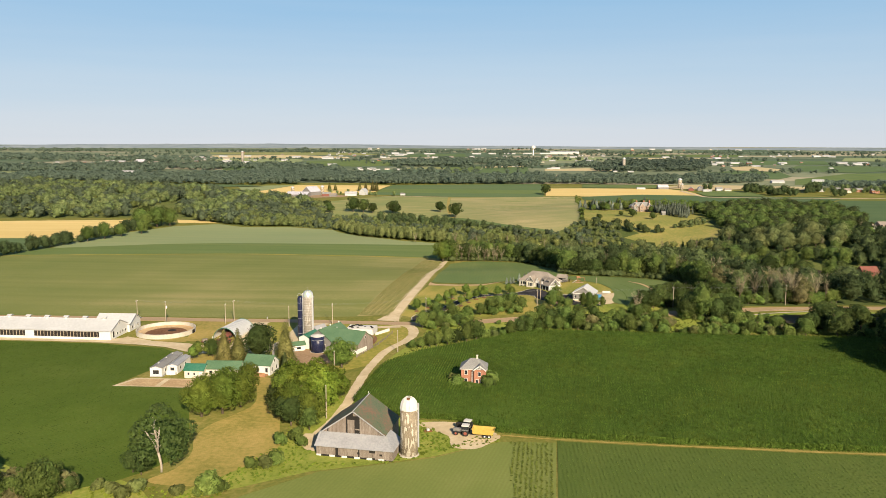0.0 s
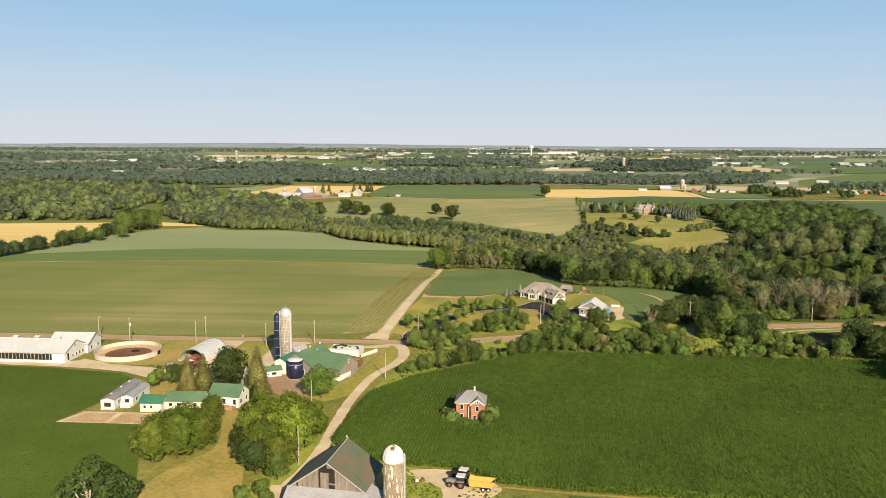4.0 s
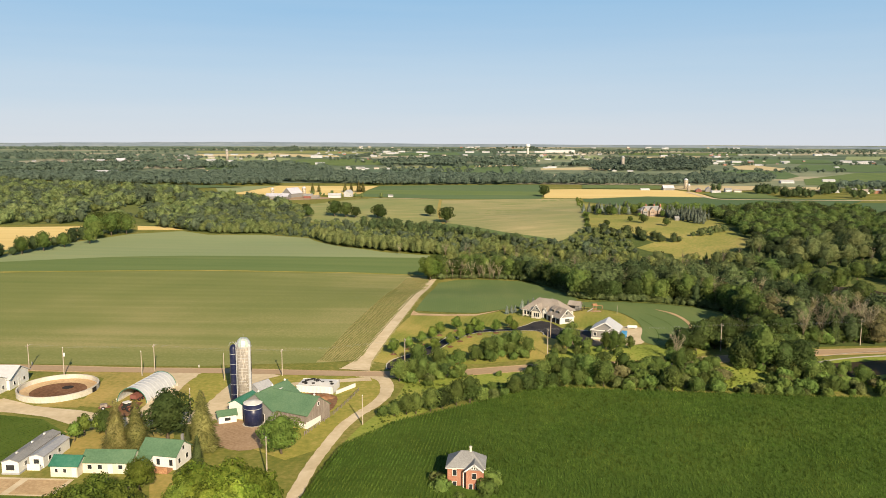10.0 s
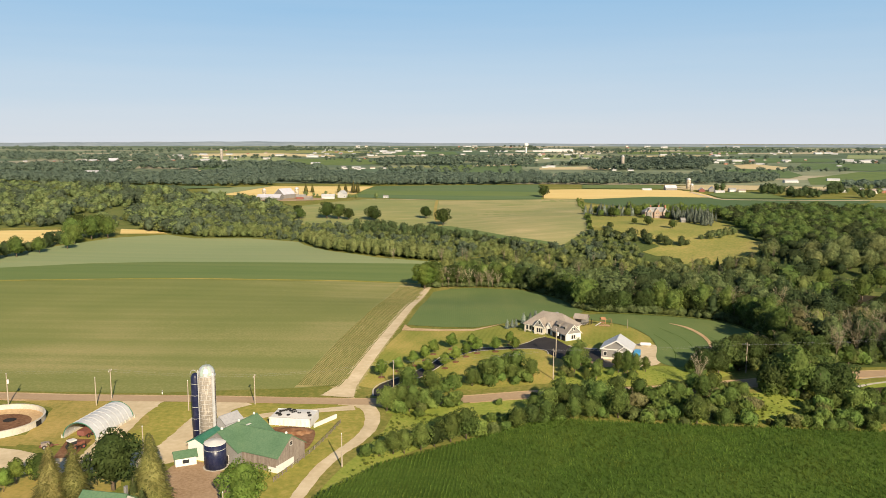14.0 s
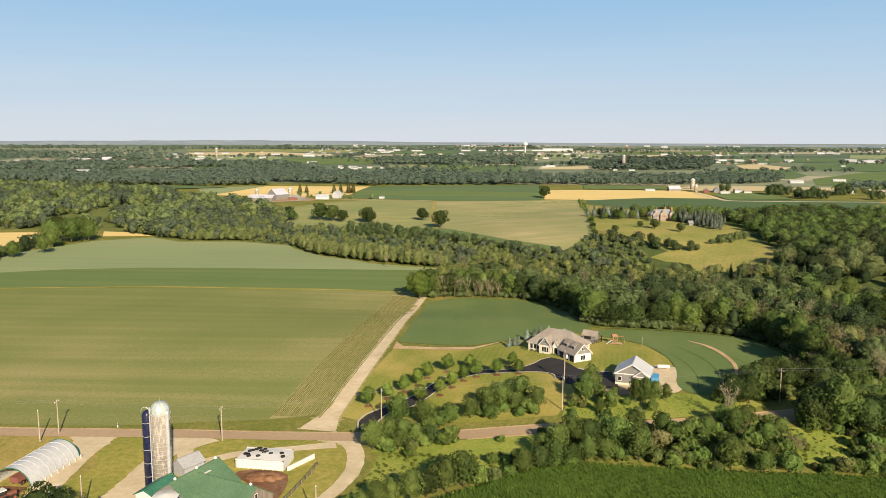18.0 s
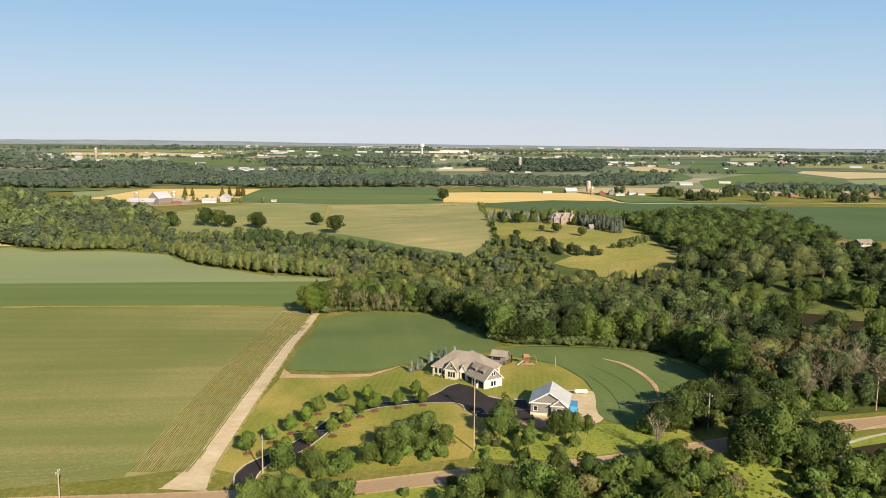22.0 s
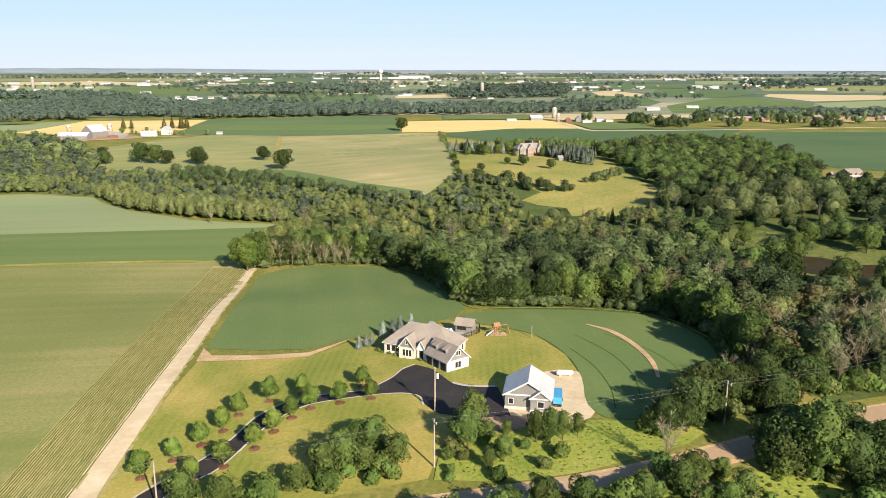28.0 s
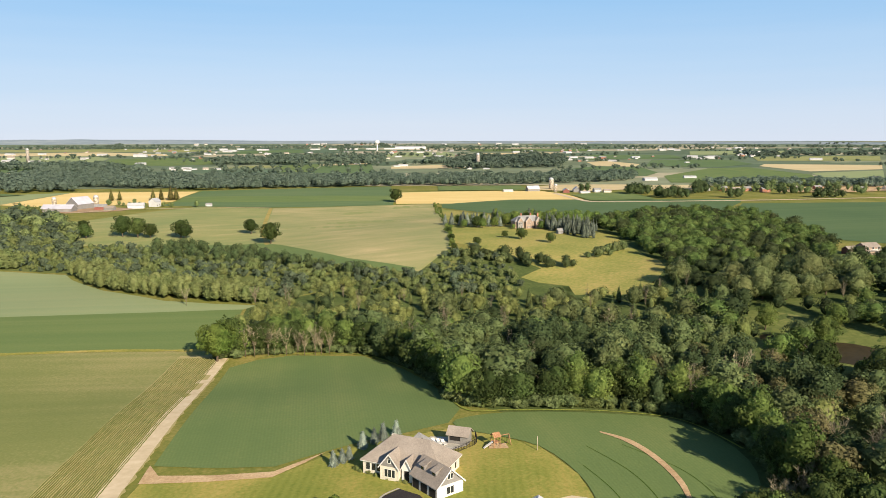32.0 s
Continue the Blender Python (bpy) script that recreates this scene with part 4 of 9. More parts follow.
def window_part(parent, side, u, z, w, h, half_l, half_w, frame_mat=None, name="window", pane_mat=None):
    """A framed window or door on a wall: side S, N, E or W, u along the wall, z its sill."""
    fr, pane = 0.09, 0.05
    def put(d0, d1, a0, a1, z0, z1):
        if side == "S":
            return (a0, -half_w - d1, z0, a1, -half_w - d0, z1)
        if side == "N":
            return (a0, half_w + d0, z0, a1, half_w + d1, z1)
        if side == "E":
            return (half_l + d0, a0, z0, half_l + d1, a1, z1)
        return (-half_l - d1, a0, z0, -half_l - d0, a1, z1)
    a0, a1 = u - w / 2, u + w / 2
    f = part(name, boxes(put(0.0, 0.07, a0 - fr, a0, z - fr, z + h + fr), put(0.0, 0.07, a1, a1 + fr, z - fr, z + h + fr),
                         put(0.0, 0.07, a0, a1, z + h, z + h + fr), put(0.0, 0.09, a0, a1, z - fr, z)), frame_mat or TRIM, parent)
    part("pane", boxes(put(0.005, 0.035, a0 + 0.003, a1 - 0.003, z + 0.003, z + h - 0.003)), pane_mat or GLASS, f)
    return f


def gable(name, x, y, rz, L, W, eave, rise, wall_mat, roof_mat, label, category="building", group="", openings=(), over=0.35, thick=0.14, base=0.0, ends=None, ribs=0, z=None):
    """A building with a ridge along its length L. openings: (side, u, z, w, h, kind)."""
    ob = thing(name, x, y, rz, label, category, group, z=z)
    bm = bmesh.new()
    ring = [(-L / 2, -W / 2, -0.6), (-L / 2, W / 2, -0.6), (-L / 2, W / 2, eave), (-L / 2, 0, eave + rise), (-L / 2, -W / 2, eave)]
    solid(bm, ring, (L, 0, 0))
    part("wall", bm, wall_mat, ob)
    slope = rise / (W / 2)
    for s, nm in ((-1, "roof"), (1, "roof")):
        bm = bmesh.new()
        yo = W / 2 + over
        lift = thick * 1.05
        plate(bm, [(-L / 2 - over, 0, eave + rise + lift), (L / 2 + over, 0, eave + rise + lift), (L / 2 + over, s * yo, eave - over * slope + lift), (-L / 2 - over, s * yo, eave - over * slope + lift)], thick)
        r = part("roof", bm, roof_mat, ob)
        if ribs:
            bm = bmesh.new()
            for q in np.arange(-L / 2, L / 2, ribs):
                box(bm, q - 0.03, min(0, s * yo), 0, q + 0.03, max(0, s * yo), 0.05)
            for v in bm.verts:
                v.co.z += eave + rise + lift - abs(v.co.y) * slope + 0.004
            part("seams", bm, roof_mat, r)
    bm = boxes((-L / 2 - over, -0.12, eave + rise + 0.10, L / 2 + over, 0.12, eave + rise + thick * 1.05 + 0.07))
    part("ridge_cap", bm, roof_mat, ob)
    for o in openings:
        kind = o[5] if len(o) > 5 else "window"
        window_part(ob, o[0], o[1], o[2], o[3], o[4], L / 2, W / 2, None, kind, {"door": TRIM, "window": GLASS, "opening": DARK, "garage_door": WHITEPAINT}[kind])
    return ob


# ---- trees ----


def leaf_tris(lobes, count, size, seed, jitter=0.5, low=-0.75, inner=0.9):
    """Small bent leaf clumps over the lobes (x, y, z, rx, ry, rz) of a crown."""
    r = np.random.default_rng(seed)
    lob = np.array(lobes, float)
    area = (lob[:, 3] * lob[:, 4] + lob[:, 3] * lob[:, 5] + lob[:, 4] * lob[:, 5])
    k = r.choice(len(lob), int(count * (1.9 if low < -0.5 else 3.4)), p=area / area.sum())
    d = r.normal(size=(len(k), 3))
    d /= np.linalg.norm(d, axis=1)[:, None]
    rad = lob[k, 3:6]
    # small knobs on every lobe
    knob = r.normal(size=(len(lob), 12, 3))
    knob /= np.linalg.norm(knob, axis=2)[:, :, None]
    near = np.einsum("ijk,ik->ij", knob[k], d).max(1)
    swell = 0.84 + 0.3 * np.clip((near - 0.72) / 0.24, 0, 1) ** 1.5
    p = lob[k, :3] + d * rad * (swell * r.uniform(0.93, 1.1, len(k)))[:, None]
    keep = d[:, 2] > low
    for q in range(len(lob)):
        inside = (((p - lob[q, :3]) / lob[q, 3:6]) ** 2).sum(1) < inner ** 2
        keep &= ~(inside & (k != q))
    p, d, rad = p[keep][:count], d[keep][:count], rad[keep][:count]
    nrm = d / rad
    nrm /= np.linalg.norm(nrm, axis=1)[:, None]
    nrm += r.normal(size=nrm.shape) * jitter * 0.6
    nrm /= np.linalg.norm(nrm, axis=1)[:, None]
    t = np.cross(nrm, r.normal(size=nrm.shape))
    t /= np.linalg.norm(t, axis=1)[:, None]
    b = np.cross(nrm, t)
    s = size * r.uniform(0.6, 1.35, (len(p), 1))
    a1, a2, b1, b2 = (r.uniform(0.55, 1.1, (len(p), 1)) for _ in range(4))
    lift = nrm * s * 0.25
    v = np.stack([p + t * s * a1, p + (0.87 * b - 0.5 * t) * s * b1 - lift * a2, p - (0.87 * b + 0.5 * t) * s * b2 - lift], 1)
    return v.reshape(-1, 3), np.arange(len(p) * 3).reshape(-1, 3)


def core_quads(lobes, k=0.98, seg=7, rows=4):
    """The dense dark inside of a crown."""
    V, F = [], []
    for (x, y, z, rx, ry, rz) in lobes:
        o = sum(len(q) for q in V)
        ring = []
        for i in range(rows + 1):
            th = math.pi * (0.06 + 0.88 * i / rows)
            for j in range(seg):
                ph = 2 * math.pi * j / seg
                ring.append((x + k * rx * math.sin(th) * math.cos(ph), y + k * ry * math.sin(th) * math.sin(ph), z + k * rz * math.cos(th)))
        V.append(np.array(ring))
        for i in range(rows):
            for j in range(seg):
                F.append((o + i * seg + j, o + (i + 1) * seg + j, o + (i + 1) * seg + (j + 1) % seg, o + i * seg + (j + 1) % seg))
        F.append(tuple(o + j for j in range(seg))[:4])
    return np.concatenate(V), np.array([f for f in F if len(f) == 4])


def joined(*parts):
    V, F, o = [], [], 0
    for v, f in parts:
        V.append(v)
        F.append(f + o)
        o += len(v)
    return np.concatenate(V), np.concatenate(F)


def lobes_round(h, w, seed, n=9, base=0.28):
    """An uneven broad crown of a tree h high and w wide."""
    r = np.random.default_rng(seed)
    out = [(0, 0, h * (0.5 + base / 2), w * 0.36, w * 0.36, h * (0.5 - base / 2) * 0.86)]
    if n > 8:
        n = int(n * 1.9)
    for i in range(n):
        a, q = 2 * math.pi * (i + r.uniform(-0.3, 0.3)) / n * 2.0, r.uniform(0.2, 0.9)
        ring = w * (0.31 if n < 15 else 0.36) * math.sin(math.pi * (0.18 + 0.62 * q)) * r.uniform(0.8, 1.2)
        rr = w * (r.uniform(0.15, 0.24) if n < 15 else r.uniform(0.09, 0.19))
        out.append((ring * math.cos(a), ring * math.sin(a), h * (base + (1 - base) * (0.12 + 0.76 * q)) - rr * 0.2, rr, rr, rr * r.uniform(0.75, 1.05)))
    return out


def spruce_tris(h, w, seed, n=900, tiers=16, size=0.42):
    """Small drooping sprays in uneven tiers round a pointed stem, over a dark inner cone."""
    r = np.random.default_rng(seed)
    q = 1 - np.sqrt(r.uniform(0.0, 1.0, n)) * 0.97
    a = r.uniform(0, 2 * math.pi, n)
    lump = 0.8 + 0.2 * np.sin(3 * a + 7 * q + seed) * np.sin(5 * a - 9 * q)
    saw = 1 - 0.34 * ((q * tiers + 0.12 * np.sin(a * 4)) % 1.0)
    R = (w / 2 * (1 - q) ** 0.85 * saw * lump * r.uniform(0.72, 1.08, n) + 0.1)
    d = np.stack([np.cos(a), np.sin(a), np.zeros(n)], 1)
    s = np.stack([-np.sin(a), np.cos(a), np.zeros(n)], 1) * (size * r.uniform(0.35, 0.7, n))[:, None]
    up = np.array((0, 0, 1.0))
    L = (size * r.uniform(0.9, 1.9, n))[:, None]
    p = d * R[:, None] + up * (h * (0.04 + 0.96 * q))[:, None]
    tip = p + d * L * 0.75 - up * L * r.uniform(0.15, 0.6, (n, 1))
    v = np.stack([p - s - d * L * 0.3, p + s - d * L * 0.3, tip], 1).reshape(-1, 3)
    cv, cf = core_quads([(0, 0, h * 0.45, w * 0.3, w * 0.3, h * 0.42)], 1.0, 8, 6)
    k = np.clip(cv[:, 2] / h, 0, 1)
    cv[:, :2] *= (1.3 * (1 - k))[:, None]
    return joined((v, np.arange(len(v)).reshape(-1, 3)), (cv, np.concatenate([cf[:, :3], cf[:, [0, 2, 3]]])))


def bare_quads(h, w, seed, twigs=150):
    """Slender forked stems with a haze of fine rising twigs: the crown of a dying tree."""
    r = np.random.default_rng(seed)
    V = []

    def strip(p, q, s0, s1):
        side = np.cross(q - p, r.normal(size=3))
        side /= np.linalg.norm(side) + 1e-9
        V.append(np.array([p - side * s0, p + side * s0, q + side * s1, q - side * s1]))

    stems = []
    for i in range(6):
        a, lean = 6.283 * (i + r.uniform(-0.3, 0.3)) / 6, w * r.uniform(0.08, 0.4)
        top = h * r.uniform(0.72, 1.0)
        p = [np.array((math.cos(a) * lean * q ** 1.4, math.sin(a) * lean * q ** 1.4, h * 0.22 + (top - h * 0.22) * q)) + r.normal(size=3) * 0.12 * q for q in np.linspace(0, 1, 5)]
        stems.append(p)
        for k in range(4):
            for _ in range(2):
                strip(p[k], p[k + 1], 0.055 * (1 - 0.2 * k), 0.055 * (0.8 - 0.2 * k))
    for i in range(twigs):
        p = stems[r.integers(6)]
        k, q = r.integers(1, 4), r.uniform()
        o = p[k] * (1 - q) + p[k + 1] * q
        d = np.array((r.normal(), r.normal(), r.uniform(0.5, 1.8)))
        d *= w * r.uniform(0.09, 0.24) / np.linalg.norm(d)
        strip(o, o + d, 0.032, 0.018)
    return np.concatenate(V), np.arange(4 * len(V)).reshape(-1, 4)


def limbs(h, top, r0, seed, spread=0.25, n=5, first=0.25):
    """A tapered trunk with rising limbs."""
    r = np.random.default_rng(seed)
    bm = bmesh.new()
    mid = (r.uniform(-0.03, 0.03) * h, r.uniform(-0.03, 0.03) * h, top * 0.5)
    rod(bm, (0, 0, -0.4), mid, r0, r0 * 0.65, 8)
    rod(bm, mid, (mid[0] * 1.5, mid[1] * 1.5, top), r0 * 0.65, r0 * 0.18, 7)
    for i in range(n):
        a = 2.4 * i + r.uniform(-0.4, 0.4)
        z = h * (first + (0.5 - first * 0.5) * i / max(1, n))
        e = h * spread * r.uniform(0.7, 1.2)
        rod(bm, (mid[0] * min(1, z / mid[2]), mid[1] * min(1, z / mid[2]), z), (math.cos(a) * e, math.sin(a) * e, z + e * r.uniform(0.7, 1.2)), r0 * 0.38, r0 * 0.1, 5)
    return bm


def mesh_of(name, vf, mat):
    v, f = vf
    me = bpy.data.meshes.new(name)
    me.vertices.add(len(v))
    me.vertices.foreach_set("co", v.astype(np.float32).ravel())
    me.loops.add(f.size)
    me.loops.foreach_set("vertex_index", f.astype(np.int32).ravel())
    me.polygons.add(len(f))
    me.polygons.foreach_set("loop_start", np.arange(0, f.size, f.shape[1], dtype=np.int32))
    me.polygons.foreach_set("loop_total", np.full(len(f), f.shape[1], dtype=np.int32))
    me.update(calc_edges=True)
    me.validate()
    me.materials.append(mat)
    return me


KINDS = {}


def tree_kind(key, name, quads, leaf, bm_trunk, label, category="tree"):
    KINDS[key] = (name, mesh_of("crown", quads, leaf), bm_trunk, label, category)


def first_of(key, x, y, s, rz, label="", group="", sz=1.0):
    name, crown, bm, lab, cat = KINDS[key]
    ob = thing(name, x, y, rz, label or lab, cat, group)
    part("trunk", bm, BARK, ob, smooth=True)
    c = new("crown", crown)
    c.parent = ob
    ob.scale = (1, 1, 1)
    KINDS[key] = (name, ob, None, lab, cat)
    ob.matrix_world = pose(x, y, gz(x, y) - 0.1, 0, 0, rz) @ Matrix.Diagonal((s, s, s * sz, 1))
    return ob


def tree(key, x, y, s=1.0, rz=None, label="", group="", sz=1.0):
    """Plants a tree of a kind."""
    rz = random.uniform(0, 360) if rz is None else rz
    name, ob, bm, lab, cat = KINDS[key]
    if bm is not None:
        return first_of(key, x, y, s, rz, label, group, sz)
    keep = ob.scale.copy()
    ob.scale = (1, 1, 1)
    c = copy_thing(ob, pose(x, y, gz(x, y) - 0.1, 0, 0, rz) @ Matrix.Diagonal((s, s, s * sz, 1)))
    ob.scale = keep
    tagged(c, label or lab, cat, group)
    return c


def broad(seed, h, w, n=620, size=0.55, base=0.22, lob=10, low=-0.75):
    L = lobes_round(h, w, seed, lob, base)
    cv, cf = core_quads(L[:1], 0.9 if n > 60 else 0.72, *((7, 4) if n > 100 else (5, 3)))
    return joined(leaf_tris(L, int(2.3 * n), 0.82 * size, seed, low=low), (cv, np.concatenate([cf[:, :3], cf[:, [0, 2, 3]]])))


tree_kind("oak", "broadleaf_tree", broad(1, 14, 11, 760, 0.5, 0.06, 12), LEAF, limbs(14, 11, 0.38, 1), "broad leafy tree with a dense green crown")
tree_kind("ash", "broadleaf_tree", broad(2, 15, 8.5, 880, 0.45, 0.06, 12), LEAF, limbs(15, 12, 0.34, 2), "tall leafy tree with an uneven green crown")
tree_kind("maple", "broadleaf_tree", broad(3, 12, 10.5, 940, 0.45, 0.06, 11), LEAFDARK, limbs(12, 9, 0.4, 3), "dark green round-crowned maple tree")
tree_kind("light", "broadleaf_tree", broad(4, 12, 11, 2600, 0.42, 0.06, 13), LEAFLIGHT, limbs(12, 9, 0.36, 4), "bright yellow-green leafy tree")
tree_kind("young", "young_tree", broad(5, 6.4, 4.4, 620, 0.30, 0.2, 8), YOUNGLEAF, limbs(6.4, 4.6, 0.11, 5, 0.16), "young leafy lawn tree with a slim trunk")
tree_kind("shrub", "shrub", broad(6, 3.6, 4.2, 300, 0.36, 0.02, 7), FRESHLEAF, limbs(3.6, 2.2, 0.09, 6, 0.2, 4, 0.1), "dense green roadside shrub", "shrub")
tree_kind("shrub_light", "shrub", broad(7, 3.0, 3.8, 270, 0.36, 0.02, 7), LEAFYELLOW, limbs(3, 2, 0.08, 7, 0.2, 4, 0.1), "low yellowish green roadside shrub", "shrub")
tree_kind("shrub_brown", "shrub", broad(17, 3.4, 4.0, 300, 0.33, 0.02, 8), BROWNLEAF, limbs(3.4, 2.6, 0.08, 17, 0.22, 6, 0.1), "grey-brown half-bare shrub in rough grass", "shrub")
tree_kind("willow", "willow_tree", broad(8, 13, 13, 1100, 0.52, 0.04, 14), WILLOWLEAF, limbs(13, 9, 0.42, 8), "pale green spreading willow tree")
tree_kind("spruce", "spruce_tree", spruce_tris(15, 7.5, 9, 1500, 17, 0.45), NEEDLES, limbs(14, 13.6, 0.26, 9, 0.04, 3), "dark green pointed spruce tree")
tree_kind("spruce_brown", "spruce_tree", spruce_tris(12.2, 8.6, 10, 2600, 13, 0.36), BROWNNEEDLES, limbs(12, 11.6, 0.26, 10, 0.04, 3), "browning spruce tree with level boughs")
tree_kind("spruce_blue", "spruce_tree", spruce_tris(4.6, 3.0, 11, 520, 9, 0.26), BLUENEEDLES, limbs(4.6, 4.4, 0.09, 11, 0.04, 3), "small silvery blue spruce tree")
tree_kind("fresh", "broadleaf_tree", broad(14, 13, 11.5, 1900, 0.38, 0.04, 13), YOUNGLEAF, limbs(13, 10, 0.4, 14), "bright green broad leafy tree")
tree_kind("field", "broadleaf_tree", broad(16, 13, 12, 1900, 0.38, 0.05, 12), FIELDLEAF, limbs(13, 10, 0.4, 16), "broad mid-green leafy field tree")
tree_kind("dead", "dying_tree", bare_quads(10, 6, 12, 320), DEADTWIG, limbs(10, 8.6, 0.11, 12, 0.16, 6, 0.3), "grey-brown dying tree with bare twigs")


def in_poly(px, py, poly):
    p = np.array(poly, float)
    c = np.zeros(np.shape(px), bool)
    j = len(p) - 1
    for i in range(len(p)):
        hit = ((p[i, 1] > py) != (p[j, 1] > py)) & (px < (p[j, 0] - p[i, 0]) * (py - p[i, 1]) / (p[j, 1] - p[i, 1] + 1e-12) + p[i, 0])
        c ^= hit
        j = i
    return c


def scatter(poly, step, seed, jitter=0.42):
    """Uneven spots inside a polygon."""
    r = np.random.default_rng(seed)
    p = np.array(poly, float)
    lo, hi = p.min(0), p.max(0)
    x, y = np.meshgrid(np.arange(lo[0], hi[0], step), np.arange(lo[1], hi[1], step * 0.87))
    x = x + (np.arange(x.shape[0]) % 2)[:, None] * step * 0.5
    x, y = x.ravel() + r.uniform(-jitter, jitter, x.size) * step, y.ravel() + r.uniform(-jitter, jitter, x.size) * step
    k = in_poly(x, y, poly)
    return x[k], y[k]


def woods(name, x, y, kinds, hscale, leaf, seed, label, grow=None, wide=1.0):
    """Many trees as one mesh: each spot takes a template, turned and stretched."""
    r = np.random.default_rng(seed)
    V, F, o = [], [], 0
    z = height(x, y)
    which = r.integers(0, len(kinds), len(x))
    hs = hscale[0] + (hscale[1] - hscale[0]) * r.uniform(0, 1, len(x)) ** 1.4
    if grow is not None:
        hs = hs * grow
    for k in range(len(x)):
        v, f = kinds[which[k]]
        a, s = r.uniform(0, 6.283), hs[k]
        w = s * wide * r.uniform(0.8, 1.25)
        c, q = math.cos(a) * w, math.sin(a) * w
        V.append(np.stack([v[:, 0] * c - v[:, 1] * q + x[k], v[:, 0] * q + v[:, 1] * c + y[k], v[:, 2] * s + z[k] - 0.2], 1))
        F.append(f + o)
        o += len(v)
    ob = new(name, mesh_of(name, (np.concatenate(V), np.concatenate(F)), leaf))
    return tagged(ob, label, "woods", kind="stuff")


SHRUBS = [broad(70 + k, 3.6, 4.2, 150, 0.5, 0.02, 7) for k in range(3)]
MIDTREES = [broad(20 + k, 13.5, 8.5 + k, 480, 0.5, 0.02, 13, -0.3) for k in range(4)]
MIDTALL = [broad(30 + k, 16, 8, 480, 0.5, 0.02, 14, -0.3) for k in range(3)]
BACKTREES = [broad(24 + k, 13.5, 9 + k, 230, 0.66, 0.0, 11, -0.2) for k in range(4)]
MIDSPRUCE = [spruce_tris(14, 6.8, 40 + k, 420, 13, 0.62) for k in range(2)]
MIDDEAD = [bare_quads(12, 6, 45 + k, 200) for k in range(2)]
WESTTREES = [broad(35 + k, 13, 12, 62, 1.15, 0.0, 9, -0.1) for k in range(3)]
FARTREES = [broad(50 + k, 12, 11, 54, 1.25, 0.0, 8, 0.0) for k in range(3)]
SCRUB = [broad(60 + k, 6, 6, 78, 0.68, 0.0, 8, -0.15) for k in range(3)]
POPLARS = [broad(65 + k, 11, 5, 200, 0.5, 0.0, 9, -0.4) for k in range(3)]
FARDOTS = [broad(55 + k, 12, 12, 20, 2.3, 0.0, 7, 0.0) for k in range(3)]
TUFTS = [broad(75 + k, 1.0, 1.3, 16, 0.3, 0.0, 4, -0.1) for k in range(3)]

# ---- woods ----
CLEARING = [(144, 476), (152, 500), (163, 504), (184, 472), (205, 456), (205, 430), (174, 434), (160, 439), (149, 457)]
MAIN = [(-42, 468), (-19, 472), (4, 468), (17, 449), (25, 428), (31, 404), (57, 401), (79, 394), (88, 372), (84, 345), (95, 327.5), (125, 335), (200, 358), (330, 420),
        (420, 480), (420, 560), (300, 610), (270, 625), (300, 700), (310, 835), (240, 832), (172, 768), (168, 700), (158, 592), (134, 548), (100, 560), (70, 575), (30, 572), (-6, 590), (-45, 545)]
x, y = scatter(MAIN, 8.6, 1)
clear = in_poly(x, y, CLEARING)
clear |= in_poly(x, y, [(128, 441), (133, 410), (160, 405), (205, 402), (205, 440), (160, 440), (148, 456), (138, 472)])
clear |= in_poly(x, y, [(252, 590), (292, 584), (298, 626), (258, 626)])
WILLOWS = ((168, 517, 0.9), (176, 513, 0.95), (184, 511, 0.85), (193, 513, 0.8), (203, 507, 0.62), (163, 534, 0.8))
for a, b, s in WILLOWS:
    clear |= np.hypot(x - a, y - b + 4) < 7.5
for a, b, s in ((131.5, 427, 5.5), (128, 421, 4.5)):   # open ground before the white hut
    clear |= np.hypot(x - a, y - b) < s
x, y = x[~clear], y[~clear]
pick = np.random.default_rng(5).uniform(size=len(x))
near = y < 470
pick[(x > 150) & (y < 590) & (pick < 0.27)] = 0.65   # darker growth in the east
low = np.interp(y, (300, 430, 520, 560, 640, 800), (1.0, 1.0, 0.78, 0.68, 0.85, 0.95))   # lower growth towards the hollow
sick = (x > 78) & (x < 170) & (y < 445)
hill = (y > 590) & (x > 110)
hollow = (y >= 500) & ~hill & (x < 135)
m = sick & (pick < 0.36)
woods("browning_woods", x[m], y[m], MIDTREES, (0.55, 1.0), BROWNLEAF, 26, "trees with browning thin crowns among the woods", low[m], 1.1)
m = near & (((pick < 0.40) & ~(sick & (pick < 0.36))) | ((pick >= 0.86) & (pick < 0.93)))
woods("woods_broadleaf", x[m], y[m], MIDTREES, (0.5, 1.22), WOODLEAF, 11, "dense green broadleaf woods", low[m], 1.15)
m = near & (pick >= 0.40) & (pick < 0.72)
woods("woods_dark", x[m], y[m], MIDTALL, (0.5, 1.1), WOODDARK, 12, "dark green tall trees in the woods", low[m], 1.2)
m = ~near & ~hill & ~hollow & (pick < 0.45)
woods("back_woods", x[m], y[m], BACKTREES, (0.42, 1.18), WOODLEAF, 19, "dense green broadleaf woods farther back", low[m], 1.15)
m = (hill & (pick < 0.62)) | (~near & ~hill & ~hollow & (pick >= 0.45) & (pick < 0.6))
woods("hill_woods", x[m], y[m], BACKTREES, (0.6, 1.0), HILLLEAF, 21, "bright green close-set tree crowns on the hill", low[m], 1.25)
m = hill & (pick >= 0.62) & (pick < 0.86)
woods("hill_woods_dark", x[m], y[m], BACKTREES, (0.6, 1.05), WOODLEAF, 28, "darker green crowns among the hill woods", low[m], 1.2)
m = hollow & (pick < 0.45)
